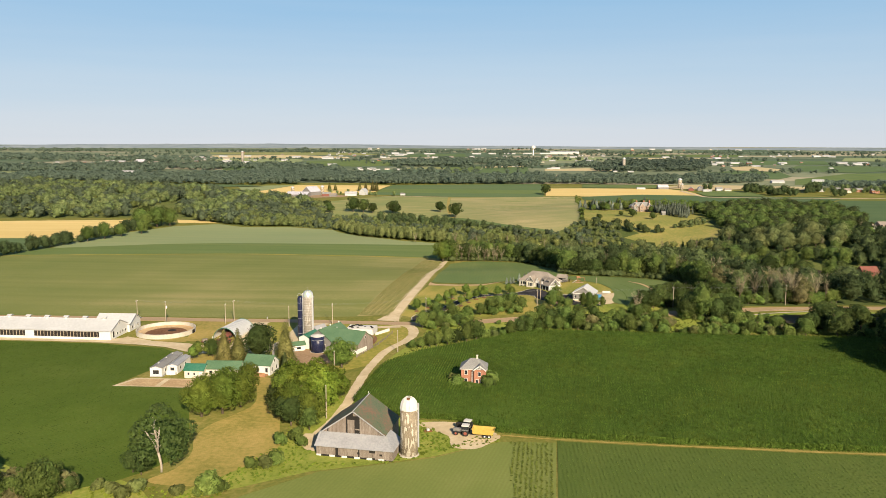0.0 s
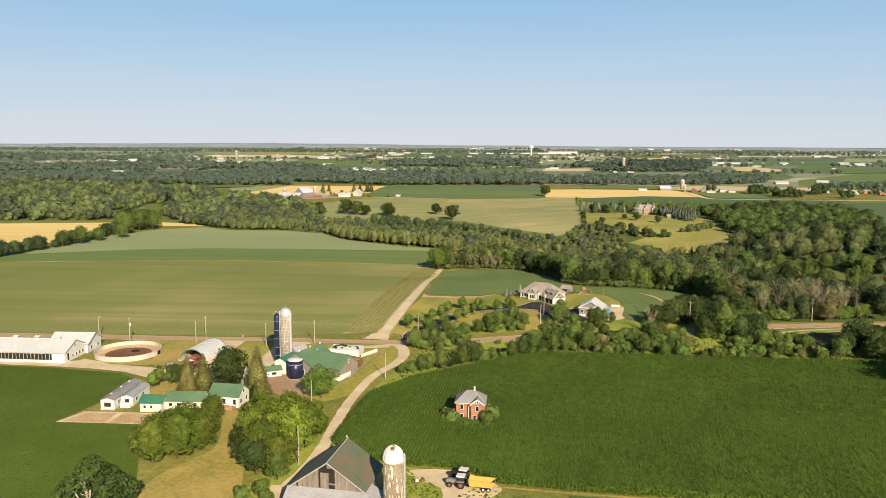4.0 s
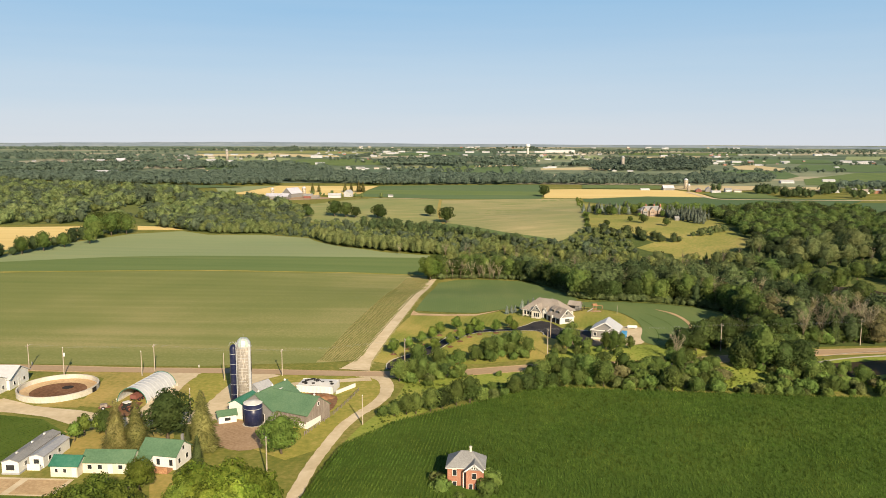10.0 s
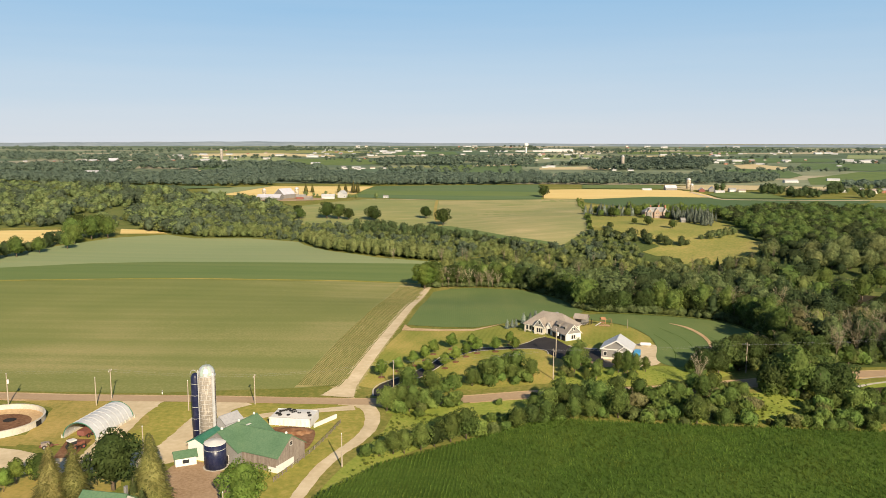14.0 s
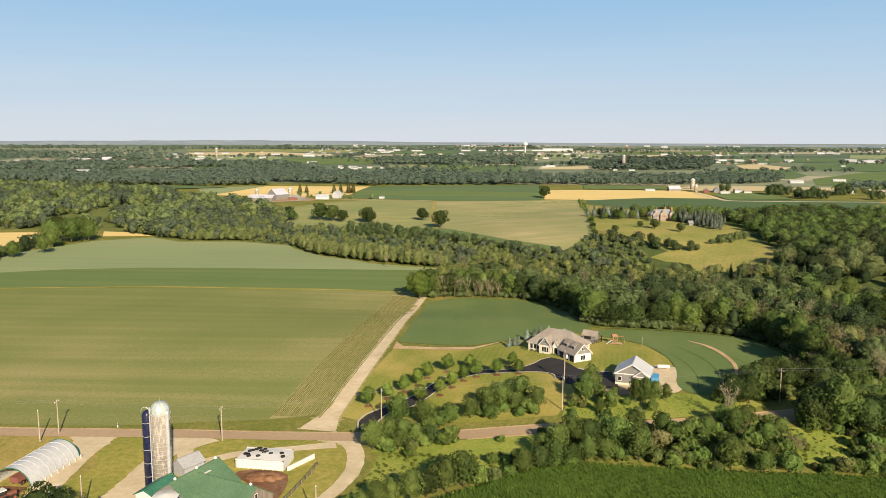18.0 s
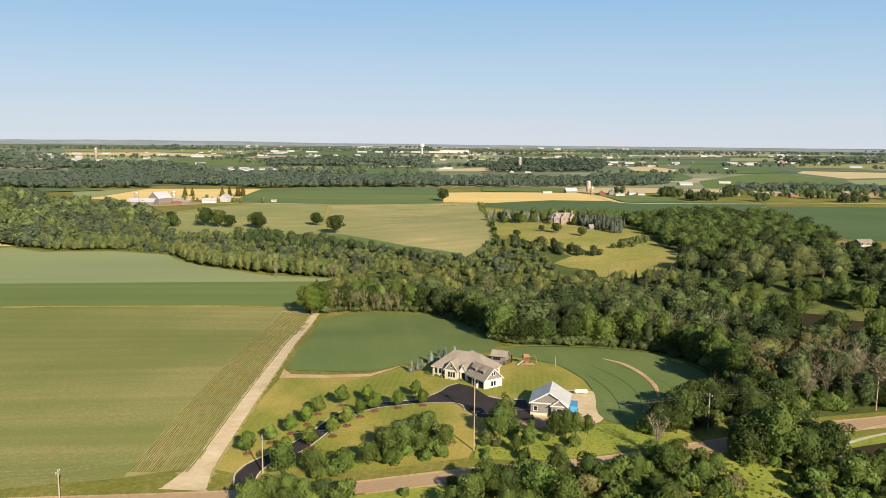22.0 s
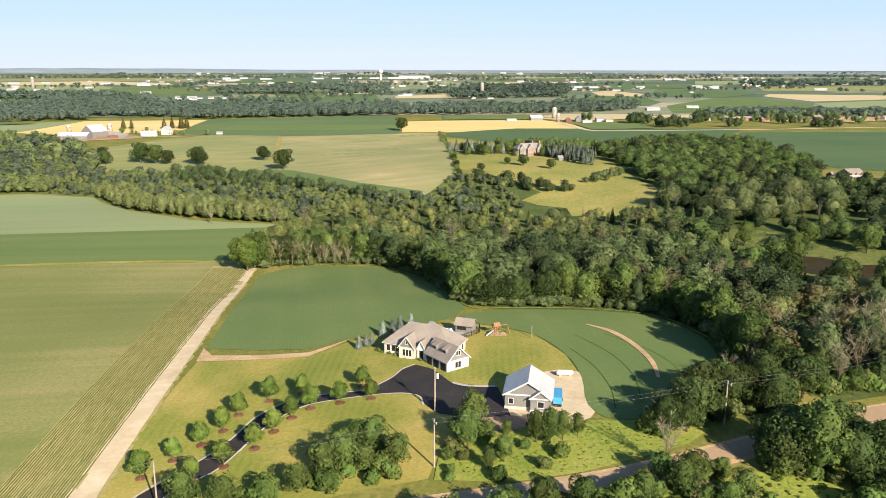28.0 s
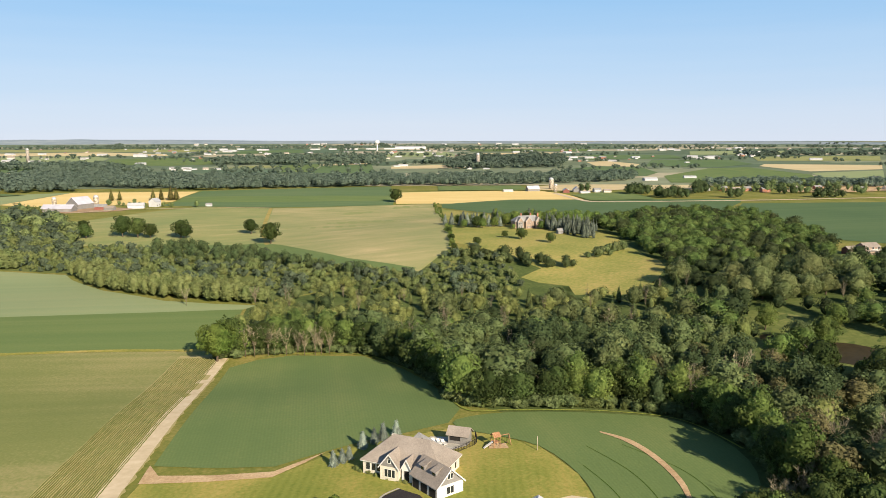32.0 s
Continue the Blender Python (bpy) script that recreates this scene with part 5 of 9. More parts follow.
woods("hollow_scrub", x[m], y[m], BACKTREES, (0.4, 0.85), LEAFYELLOW, 29, "yellowish green low trees in the hollow", low[m], 1.15)
m = hollow & (pick >= 0.45) & (pick < 0.72)
woods("hollow_woods", x[m], y[m], BACKTREES, (0.4, 1.1), WOODLEAF, 27, "green rounded trees in the hollow", low[m], 1.15)
m = ~near & ~hill & (pick >= 0.6) & (pick < 0.74) & ~(hollow & (pick < 0.72))
woods("back_woods_dark", x[m], y[m], BACKTREES, (0.55, 1.1), WOODDARK, 20, "dark green trees farther back", low[m], 1.15)
m = ~hill & (pick >= 0.74) & (pick < 0.82)
woods("woods_spruce", x[m], y[m], MIDSPRUCE, (0.6, 1.05), NEEDLES, 13, "spruces standing among the woods", low[m])
m = (pick >= 0.82) & (pick < 0.86) & ~hill | hill & (pick >= 0.86) & (pick < 0.9)
woods("woods_light", x[m], y[m], BACKTREES, (0.5, 0.85), LEAFYELLOW, 14, "lighter yellowish trees in the woods", low[m])
m = ((pick >= 0.955) & ~hill) | (sick & (pick > 0.72) & (pick < 0.79))
woods("woods_dying", x[m], y[m], MIDDEAD, (0.95, 1.35), DEADTWIG, 15, "pale bare dying trees in the woods", low[m])
x, y = scatter([(-45, 552), (-6, 590), (30, 572), (70, 575), (84, 590), (80, 640), (58, 672), (32, 612), (-7, 636), (-58, 700), (-118, 730), (-187, 752), (-204, 800), (-330, 860), (-300, 700), (-239, 664), (-198, 668), (-150, 650), (-119, 606), (-82, 572)], 5.2, 2)
pick = np.random.default_rng(6).uniform(size=len(x))
open_ = np.array([noise.noise((a * 0.03, b * 0.03, 3.0)) for a, b in zip(x, y)])
grow = np.where(x < -190, 1.5, 0.9) * (1 + 0.5 * open_)
m = (pick < 0.66) & (open_ > -0.45)
woods("scrub_light", x[m], y[m], SCRUB, (0.35, 1.0), POPLARLEAF, 16, "yellowish green scrub and young poplars", grow[m])
m = (pick >= 0.66) & (open_ > -0.45)
woods("scrub_green", x[m], y[m], SCRUB, (0.3, 1.2), WESTLEAF, 17, "green scrub", grow[m])
x, y = scatter([(-153, 646), (-120, 596), (-82, 563), (-46, 551), (-36, 552), (-38, 566), (-76, 580), (-112, 612), (-142, 656)], 3.9, 4)
woods("poplar_row", x, y, POPLARS, (0.55, 1.0), POPLARLEAF, 22, "dense belt of young yellow-green poplars", None, 1.4)
x, y = scatter([(-134, 738), (-88, 728), (-40, 664), (-20, 640), (10, 624), (0, 612), (-40, 645), (-62, 652), (-125, 706)], 7.5, 5)
woods("hollow_trees", x, y, BACKTREES, (0.35, 0.75), WOODDARK, 23, "dark round trees in the hollow below the hay")
x, y = scatter([(58, 648), (77, 634), (95, 616), (108, 609), (116, 616), (102, 630), (82, 645), (66, 656)], 6.0, 6)
woods("meadow_hedge", x, y, BACKTREES, (0.35, 0.65), WOODLEAF, 24, "leafy hedge across the meadow")
x, y = scatter([(122, 628), (134, 640), (152, 660), (158, 654), (138, 630), (126, 622)], 6.0, 7)
woods("meadow_hedge", x, y, SCRUB, (0.6, 1.2), WOODLEAF, 25, "low hedge beside the grass hollow")
field("west_floor", [(-240, 664), (-268, 680), (-318, 702), (-360, 709), (-414, 684), (-471, 670), (-660, 600), (-850, 760), (-900, 1150), (-740, 1190), (-617, 1137), (-464, 1090), (-390, 1000), (-351, 965), (-282, 950), (-232, 868), (-200, 800), (-250, 760)], SCRUBGREEN, 0.05, "yellowish green weeds between trees", "undergrowth")
x, y = scatter([(-240, 664), (-268, 680), (-318, 702), (-360, 709), (-414, 684), (-471, 670), (-660, 600), (-850, 760), (-900, 1150), (-740, 1190), (-617, 1137), (-464, 1090), (-390, 1000), (-351, 965), (-282, 950), (-232, 868), (-200, 800), (-250, 760)], 11.2, 3)
open_ = np.array([noise.noise((a * 0.012, b * 0.012, 5.0)) for a, b in zip(x, y)]) > -0.3
x, y = x[open_], y[open_]
pick = np.random.default_rng(8).uniform(size=len(x))
for lo_, hi_, leaf_, sd_, lab_ in ((0.0, 0.4, WESTLEAF, 18, "wide green woods behind the fields"), (0.4, 0.84, WOODLEAF, 88, "dark crowns among the wide woods"), (0.84, 1.0, LEAFYELLOW, 89, "yellowish crowns among the wide woods")):
    m = (pick >= lo_) & (pick < hi_)
    woods("far_woods_west", x[m], y[m], WESTTREES, (0.3, 1.15) if leaf_ != LEAFYELLOW else (0.3, 0.75), leaf_, sd_, lab_, None, 1.25)
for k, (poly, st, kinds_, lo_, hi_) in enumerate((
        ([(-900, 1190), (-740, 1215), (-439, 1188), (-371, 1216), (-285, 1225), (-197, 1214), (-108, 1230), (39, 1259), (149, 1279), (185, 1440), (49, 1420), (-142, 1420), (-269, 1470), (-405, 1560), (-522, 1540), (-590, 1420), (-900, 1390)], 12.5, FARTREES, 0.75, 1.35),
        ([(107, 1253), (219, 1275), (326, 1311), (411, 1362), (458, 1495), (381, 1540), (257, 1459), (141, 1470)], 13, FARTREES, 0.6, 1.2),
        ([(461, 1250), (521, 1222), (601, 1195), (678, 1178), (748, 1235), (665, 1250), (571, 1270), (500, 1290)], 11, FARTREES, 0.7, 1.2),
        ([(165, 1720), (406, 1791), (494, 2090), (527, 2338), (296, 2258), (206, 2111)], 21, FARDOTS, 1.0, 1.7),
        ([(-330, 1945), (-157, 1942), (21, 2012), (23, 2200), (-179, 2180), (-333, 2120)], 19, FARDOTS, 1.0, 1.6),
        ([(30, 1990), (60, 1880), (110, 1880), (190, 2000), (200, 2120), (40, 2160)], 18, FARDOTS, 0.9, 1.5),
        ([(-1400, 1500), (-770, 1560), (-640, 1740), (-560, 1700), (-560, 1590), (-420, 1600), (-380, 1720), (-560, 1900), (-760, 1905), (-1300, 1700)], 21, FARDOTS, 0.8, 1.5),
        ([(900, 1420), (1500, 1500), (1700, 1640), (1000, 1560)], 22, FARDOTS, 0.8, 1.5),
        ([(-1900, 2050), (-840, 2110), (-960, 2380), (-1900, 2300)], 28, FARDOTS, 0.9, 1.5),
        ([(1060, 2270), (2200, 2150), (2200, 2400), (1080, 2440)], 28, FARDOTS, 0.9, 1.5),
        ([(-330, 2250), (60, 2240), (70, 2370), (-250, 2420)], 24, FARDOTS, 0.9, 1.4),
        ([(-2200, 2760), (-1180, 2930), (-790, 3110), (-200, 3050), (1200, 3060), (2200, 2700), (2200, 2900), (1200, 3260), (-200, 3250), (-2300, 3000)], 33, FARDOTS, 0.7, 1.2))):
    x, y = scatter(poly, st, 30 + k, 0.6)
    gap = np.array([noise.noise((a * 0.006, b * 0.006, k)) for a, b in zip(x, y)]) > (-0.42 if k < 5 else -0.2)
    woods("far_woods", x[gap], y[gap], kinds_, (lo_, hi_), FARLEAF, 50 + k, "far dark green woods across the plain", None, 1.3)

field("wood_floor", MAIN, UNDERGROWTH, 0.06, "shaded green undergrowth under the woods", "undergrowth")
field("creek_bank", [(136, 446), (142, 474), (151, 503), (163, 506), (186, 474), (208, 458), (208, 428), (174, 428), (150, 436)], SCRUBGREEN, 0.1, "light green grassy creek bank", "grass", soft=2)
field("scrub_floor", [(-45, 552), (-6, 590), (30, 572), (70, 575), (84, 590), (80, 640), (58, 672), (32, 612), (-7, 636), (-58, 700), (-118, 730), (-187, 752), (-204, 800), (-330, 860), (-300, 700), (-239, 664), (-198, 668), (-150, 650), (-119, 606), (-82, 572)], SCRUBGREEN, 0.05, "green undergrowth between low scrub", "undergrowth")

# ---- corn plants ----
x, y = np.meshgrid(np.arange(-44, 175, 0.82), np.arange(178, 293, 0.36), indexing="ij")
r = np.random.default_rng(9)
loose = np.clip((x + 16) / 22, 0, 1) * np.clip(np.abs(y - 214) / 12 - 0.4, 0.2, 1)   # rows show only near the drive and the house
x = x + r.normal(size=x.shape) * (0.08 + 0.8 * loose) + 0.02 * (y - 180) + 2.0 * np.sin(y / 31.0)
y = y + r.uniform(-0.2, 0.2, y.shape) * (1 + 2 * loose)
k = in_poly(x, y, CORN) & (r.uniform(size=x.shape) > 0.04)
k &= np.hypot(x + 9, (y - 215.5) * 0.9) > 5.6
loose = loose[k]
x, y = x[k], y[k]
z = height(x, y)
spread = 0.35 + 0.65 * loose
V = []
for i in range(4):
    a = r.uniform(0, 6.283, len(x))
    c, s = np.cos(a), np.sin(a)
    L, h, w = r.uniform(0.18, 0.34, len(x)), r.uniform(1.7, 2.15, len(x)), 0.12
    V.append(np.stack([np.stack([x - s * w, y + c * w, z + 1.4], 1), np.stack([x + s * w, y - c * w, z + 1.4], 1), np.stack([x + c * L * spread, y + s * L, z + h], 1)], 1))
# leaves down to the ground along the field's rim
rim = np.array(CORN + CORN[:1], float)
seg = np.linalg.norm(np.diff(rim, axis=0), axis=1)
at = np.sort(r.uniform(0, seg.sum(), int(seg.sum() * 26)))
q = np.concatenate([[0], np.cumsum(seg)])
x, y = np.interp(at, q, rim[:, 0]) + r.normal(size=len(at)) * 0.22, np.interp(at, q, rim[:, 1]) + r.normal(size=len(at)) * 0.22
a, z = r.uniform(0, 6.283, len(at)), height(x, y) + r.uniform(0, 1.5, len(at))
c, s, L = np.cos(a), np.sin(a), r.uniform(0.2, 0.42, len(at))
V.append(np.stack([np.stack([x - s * 0.13, y + c * 0.13, z], 1), np.stack([x + s * 0.13, y - c * 0.13, z], 1), np.stack([x + c * L, y + s * L, z + r.uniform(0.2, 0.6, len(at))], 1)], 1))
V = np.concatenate(V).reshape(-1, 3)
corn = new("corn_plants", mesh_of("corn_plants", (V, np.arange(len(V)).reshape(-1, 3)), CORNLEAF))
tagged(corn, "tall green corn plants with arching leaves", "corn", kind="stuff")

# ---- roadside trees and shrubs ----
for k, (poly, st, kinds, lo, hi) in enumerate((
        ([(20, 279.5), (41, 277), (60, 277), (80, 277), (107, 278.5), (116, 285), (84, 284), (60, 284), (30, 287)], 3.7, ("shrub", "shrub", "oak", "shrub", "shrub_light", "shrub"), 0.5, 1.25),
        ([(-34, 302), (-20, 301), (-8, 303), (-4, 306), (-26, 308)], 4.0, ("shrub", "oak", "shrub"), 0.7, 1.4),
        ([(12, 304), (24, 303), (35, 306), (35, 313), (28, 320), (14, 318)], 5.4, ("shrub", "ash", "shrub", "shrub_light"), 0.45, 0.85),
        ([(54, 314), (66, 318), (84, 324), (97, 329), (93, 338), (84, 344), (75, 339), (63, 331), (55, 323)], 4.5, ("maple", "maple", "ash", "maple", "dead"), 0.55, 0.95),
        ([(-13, 306.5), (4, 306), (7, 315), (-2, 319), (-10, 316)], 3.4, ("shrub", "shrub", "oak", "shrub"), 0.7, 1.2),
        ([(112, 278), (170, 274), (190, 300), (150, 310), (118, 300), (106, 288)], 5.5, ("maple", "shrub", "maple", "shrub"), 0.55, 0.95),
        ([(-122, 152), (-98, 143), (-88.5, 140.5), (-89, 131), (-112, 131)], 3.4, ("shrub", "shrub_brown", "shrub_brown", "oak", "shrub_brown"), 0.8, 1.7),
        ([(66, 307.5), (68, 302), (80, 297), (86, 298), (87, 306), (86, 311), (74, 308)], 4.2, ("maple", "maple", "ash", "maple", "oak"), 0.72, 1.05),
        ([(65, 307), (70, 300.5), (82, 295.5), (94, 296), (100, 303), (96, 300), (82, 299), (72, 303.5)], 2.9, ("shrub", "shrub", "shrub_light"), 0.8, 1.5),
        ([(6, 286), (24, 286.5), (44, 285), (62, 286), (66, 293), (52, 299), (40, 297.5), (26, 294), (12, 292)], 3.3, ("shrub", "shrub", "shrub_light", "shrub_brown", "oak", "shrub"), 0.6, 1.35),
        ([(64, 286), (84, 285), (108, 287), (118, 294), (104, 296), (90, 293), (76, 293)], 3.6, ("shrub", "shrub", "shrub_brown", "shrub_light", "oak"), 0.6, 1.4),
        ([(50, 315), (64, 319), (80, 324), (76, 329), (62, 324), (52, 320)], 2.8, ("shrub", "shrub", "shrub_light"), 0.7, 1.3),
)):
    xs, ys = scatter(poly, st, 70 + k)
    rr = random.Random(k)
    for a, b in zip(xs, ys):
        kd = rr.choice(kinds)
        s = (lo + (hi - lo) * rr.random() ** 1.6) * (0.48 if kd in ("oak", "ash", "maple") and k in (0, 1, 2, 4, 6, 9, 10) else 1.0)
        tree(kd, a, b, s, group="roadside trees")
for a, b, s in ((123, 238, 1.55), (129, 231, 1.6), (136, 224, 1.6), (132, 243, 1.5), (141, 235, 1.6), (139, 249, 1.4), (148, 244, 1.5), (150, 229, 1.6), (131, 254, 1.3), (146, 259, 1.6), (157, 250, 1.5), (133.5, 260, 1.7), (139, 266, 1.7), (147, 270, 1.6), (154, 262, 1.7), (126.5, 247, 1.6)):
    tree("maple", a, b, s, label="tall dark green maple beside the corn", group="shading trees")
for kd, a, b, s in (("shrub", -33, 258, 0.9), ("oak", -30, 258, 0.35), ("oak", -27, 259.5, 0.5), ("ash", -24.5, 260, 0.48), ("oak", -21, 262.5, 0.58), ("maple", -18, 264.5, 0.52), ("oak", -14.5, 267.5, 0.62), ("oak", -11, 269.5, 0.68), ("shrub", -8, 271, 1.2),
                    ("shrub_light", -4.5, 271.5, 1.3), ("shrub", -2, 273, 1.0), ("oak", 1, 275, 0.58), ("maple", 4.7, 276.7, 0.66), ("oak", 8, 278.5, 0.6), ("oak", 11.5, 279, 0.5), ("ash", 15, 280, 0.58), ("oak", 19, 281.5, 0.5), ("shrub", 22, 282, 1.1),
                    ("oak", 5, 284, 0.5), ("oak", 9, 286.5, 0.62), ("ash", 12, 289, 0.7), ("maple", 16, 288.5, 0.72), ("oak", 19.5, 290.5, 0.66), ("oak", 13, 292, 0.5), ("oak", 23, 289, 0.45), ("shrub", 9, 291.5, 1.1),
                    ("oak", -33, 288, 0.62), ("shrub", -29.5, 287, 1.2), ("maple", -20, 291.5, 0.5), ("shrub", -17, 291, 1.0), ("shrub", -24, 284, 0.8), ("oak", 48, 301, 0.55), ("oak", 53, 300, 0.6), ("shrub", 44, 297, 1.1), ("shrub_light", 40, 293, 1.0), ("oak", 85.5, 289.5, 0.72), ("oak", 89.5, 291.5, 0.66), ("ash", 94.5, 292.5, 0.5)):
    tree(kd, a, b, s * (0.8 if a > 0 else 0.9), group="trees beside the corn")
for a, b, s in ((107, 413, 1.4), (98, 355, 1.25), (112, 357, 1.3), (119, 358, 1.4), (122, 352, 1.2), (122, 341, 1.2), (50.5, 304.5, 1.0), (103, 348, 1.2), (128, 360, 1.3), (116, 349, 1.1), (-71, 549, 0.8), (-42, 547, 0.9)):
    tree("dead", a, b, s, label="pale bare dying tree standing among green ones", group="dying trees")
rr = random.Random(31)
for k in range(26):
    a = rr.choice((rr.uniform(-8, 30), rr.uniform(40, 62)))
    tree(rr.choice(("shrub", "shrub", "shrub_light")), a, 295.0 + 0.075 * max(0, a) + 0.0016 * max(0, a) ** 2 - rr.uniform(1.2, 3.5), rr.uniform(0.5, 1.05), group="roadside shrubs")
for kd, a, b, s in (("oak", -29.5, 291, 0.5), ("ash", -26.5, 290.5, 0.5), ("oak", -23.5, 291.3, 0.42), ("shrub", -31.5, 290.2, 1.2), ("shrub", -21.5, 290.5, 1.0), ("oak", -27, 288, 0.4), ("shrub_light", -24, 288, 0.9), ("shrub", -15.5, 292, 1.25)):
    tree(kd, a, b, s, group="trees where the drive meets the road")
# trees at the front of the woods
EDGE = curve_through([(-42, 466), (-19, 470), (4, 466), (17, 447), (25, 425), (31, 402), (57, 399), (79, 392), (88, 370), (84, 345)], 6)
rr = random.Random(4)
for q in EDGE:
    tree(rr.choice(("oak", "maple", "maple", "maple", "ash")), q[0] + rr.uniform(0, 3), q[1] + rr.uniform(1, 4), rr.uniform(0.75, 1.05), group="trees at the wood's edge")
re_ = np.random.default_rng(44)
at_ = np.repeat(np.array(EDGE), 3, 0) + np.stack([re_.uniform(-1.8, 2.6, 3 * len(EDGE)), re_.uniform(-0.4, 2.2, 3 * len(EDGE))], 1)
yel_ = re_.uniform(size=len(at_)) < 0.2
woods("edge_shrubs", at_[~yel_, 0], at_[~yel_, 1], SHRUBS, (0.65, 1.25), WOODLEAF, 45, "dense green shrubs along the wood's edge")
woods("edge_shrubs_light", at_[yel_, 0], at_[yel_, 1], SHRUBS, (0.6, 0.95), LEAFYELLOW, 46, "yellowish shrubs along the wood's edge")
for k in range(10):
    tree("dead", -34 + 3.1 * k + rr.uniform(-1.4, 1.4), 466.4 + rr.uniform(0, 1.4) - 0.05 * max(0, k - 9) ** 2, rr.uniform(0.8, 1.1), label="pale bare dying tree at the wood's edge", group="dying trees")
for kd, a, b, s in (("maple", 137, 425, 1.25), ("oak", 131, 436, 1.0), ("maple", 152, 418, 1.15), ("maple", 146, 409, 1.1), ("ash", 164, 412, 1.05), ("maple", 172, 420, 1.1), ("shrub", 148, 447, 1.3), ("shrub", 157, 434, 1.2), ("shrub_light", 141, 452, 1.2)):
    tree(kd, a, b, s, group="trees by the creek")
tree("fresh", -42.5, 462.5, 1.1, label="bright green roundish tree at the lane's end")
for a, b, s in ((-170, 797, 1.45), (-158, 792, 1.35), (-148, 788, 1.0), (-194, 792, 1.0), (-202, 812, 1.0), (-126, 784, 1.25), (-122, 780, 1.0), (-78, 792, 1.05), (-58, 742, 1.35)):
    tree("maple", a, b, s, label="single dark green tree in the hay field", group="field trees")
for a, b, s in ((-302, 518, 0.9), (-299, 536, 1.0), (-297, 556, 0.8), (-293, 580, 0.9), (-303, 606, 1.1), (-312, 620, 1.3), (-306, 634, 1.35), (-318, 640, 1.4), (-326, 652, 1.2), (-312, 655, 1.3), (-300, 646, 1.25), (-334, 660, 1.1), (-320, 630, 1.2)):
    tree("oak", a, b, s, label="leafy tree in the hedgerow beside the wheat", group="hedgerow trees")
rr = np.random.default_rng(14)
u = np.linspace(0, 1, 46)
woods("hedgerow", -314 + 8 * np.sin(u * 3) + rr.uniform(-3, 3, 46), 424 + 185 * u + rr.uniform(-3, 3, 46), BACKTREES, (0.4, 0.85), WOODDARK, 47, "dark leafy hedgerow of low trees beside the wheat")
rr = random.Random(15)
for k in range(10):
    tree("dead", 96 + 4.2 * k + rr.uniform(-1.5, 1.5), 331.5 + 1.15 * k + rr.uniform(0, 5), rr.uniform(1.0, 1.4), group="dying trees by the road")
for k in range(13):
    u = rr.random()
    tree(rr.choice(("shrub", "shrub", "shrub_light")), -30 + 44 * u + rr.uniform(-1, 1), 262 + 19 * u - 6 * u * u + rr.uniform(0, 5) + 6 * math.sin(u * 3.1), rr.uniform(0.5, 1.0), group="shrubs between drive and corn")
for a, b, s in WILLOWS:
    tree("willow", a, b, s, group="willows by the meadow")
for k in range(22):
    a = 94 + 2.3 * k
    kd = rr.choice(("shrub", "shrub", "shrub_light", "ash", "oak"))
    tree(kd, a, 327.5 + 0.29 * (a - 95) + rr.uniform(2.0, 5.5), rr.uniform(1.2, 1.7) * (1 if kd[0] == "s" else 0.3), group="green growth by the road")
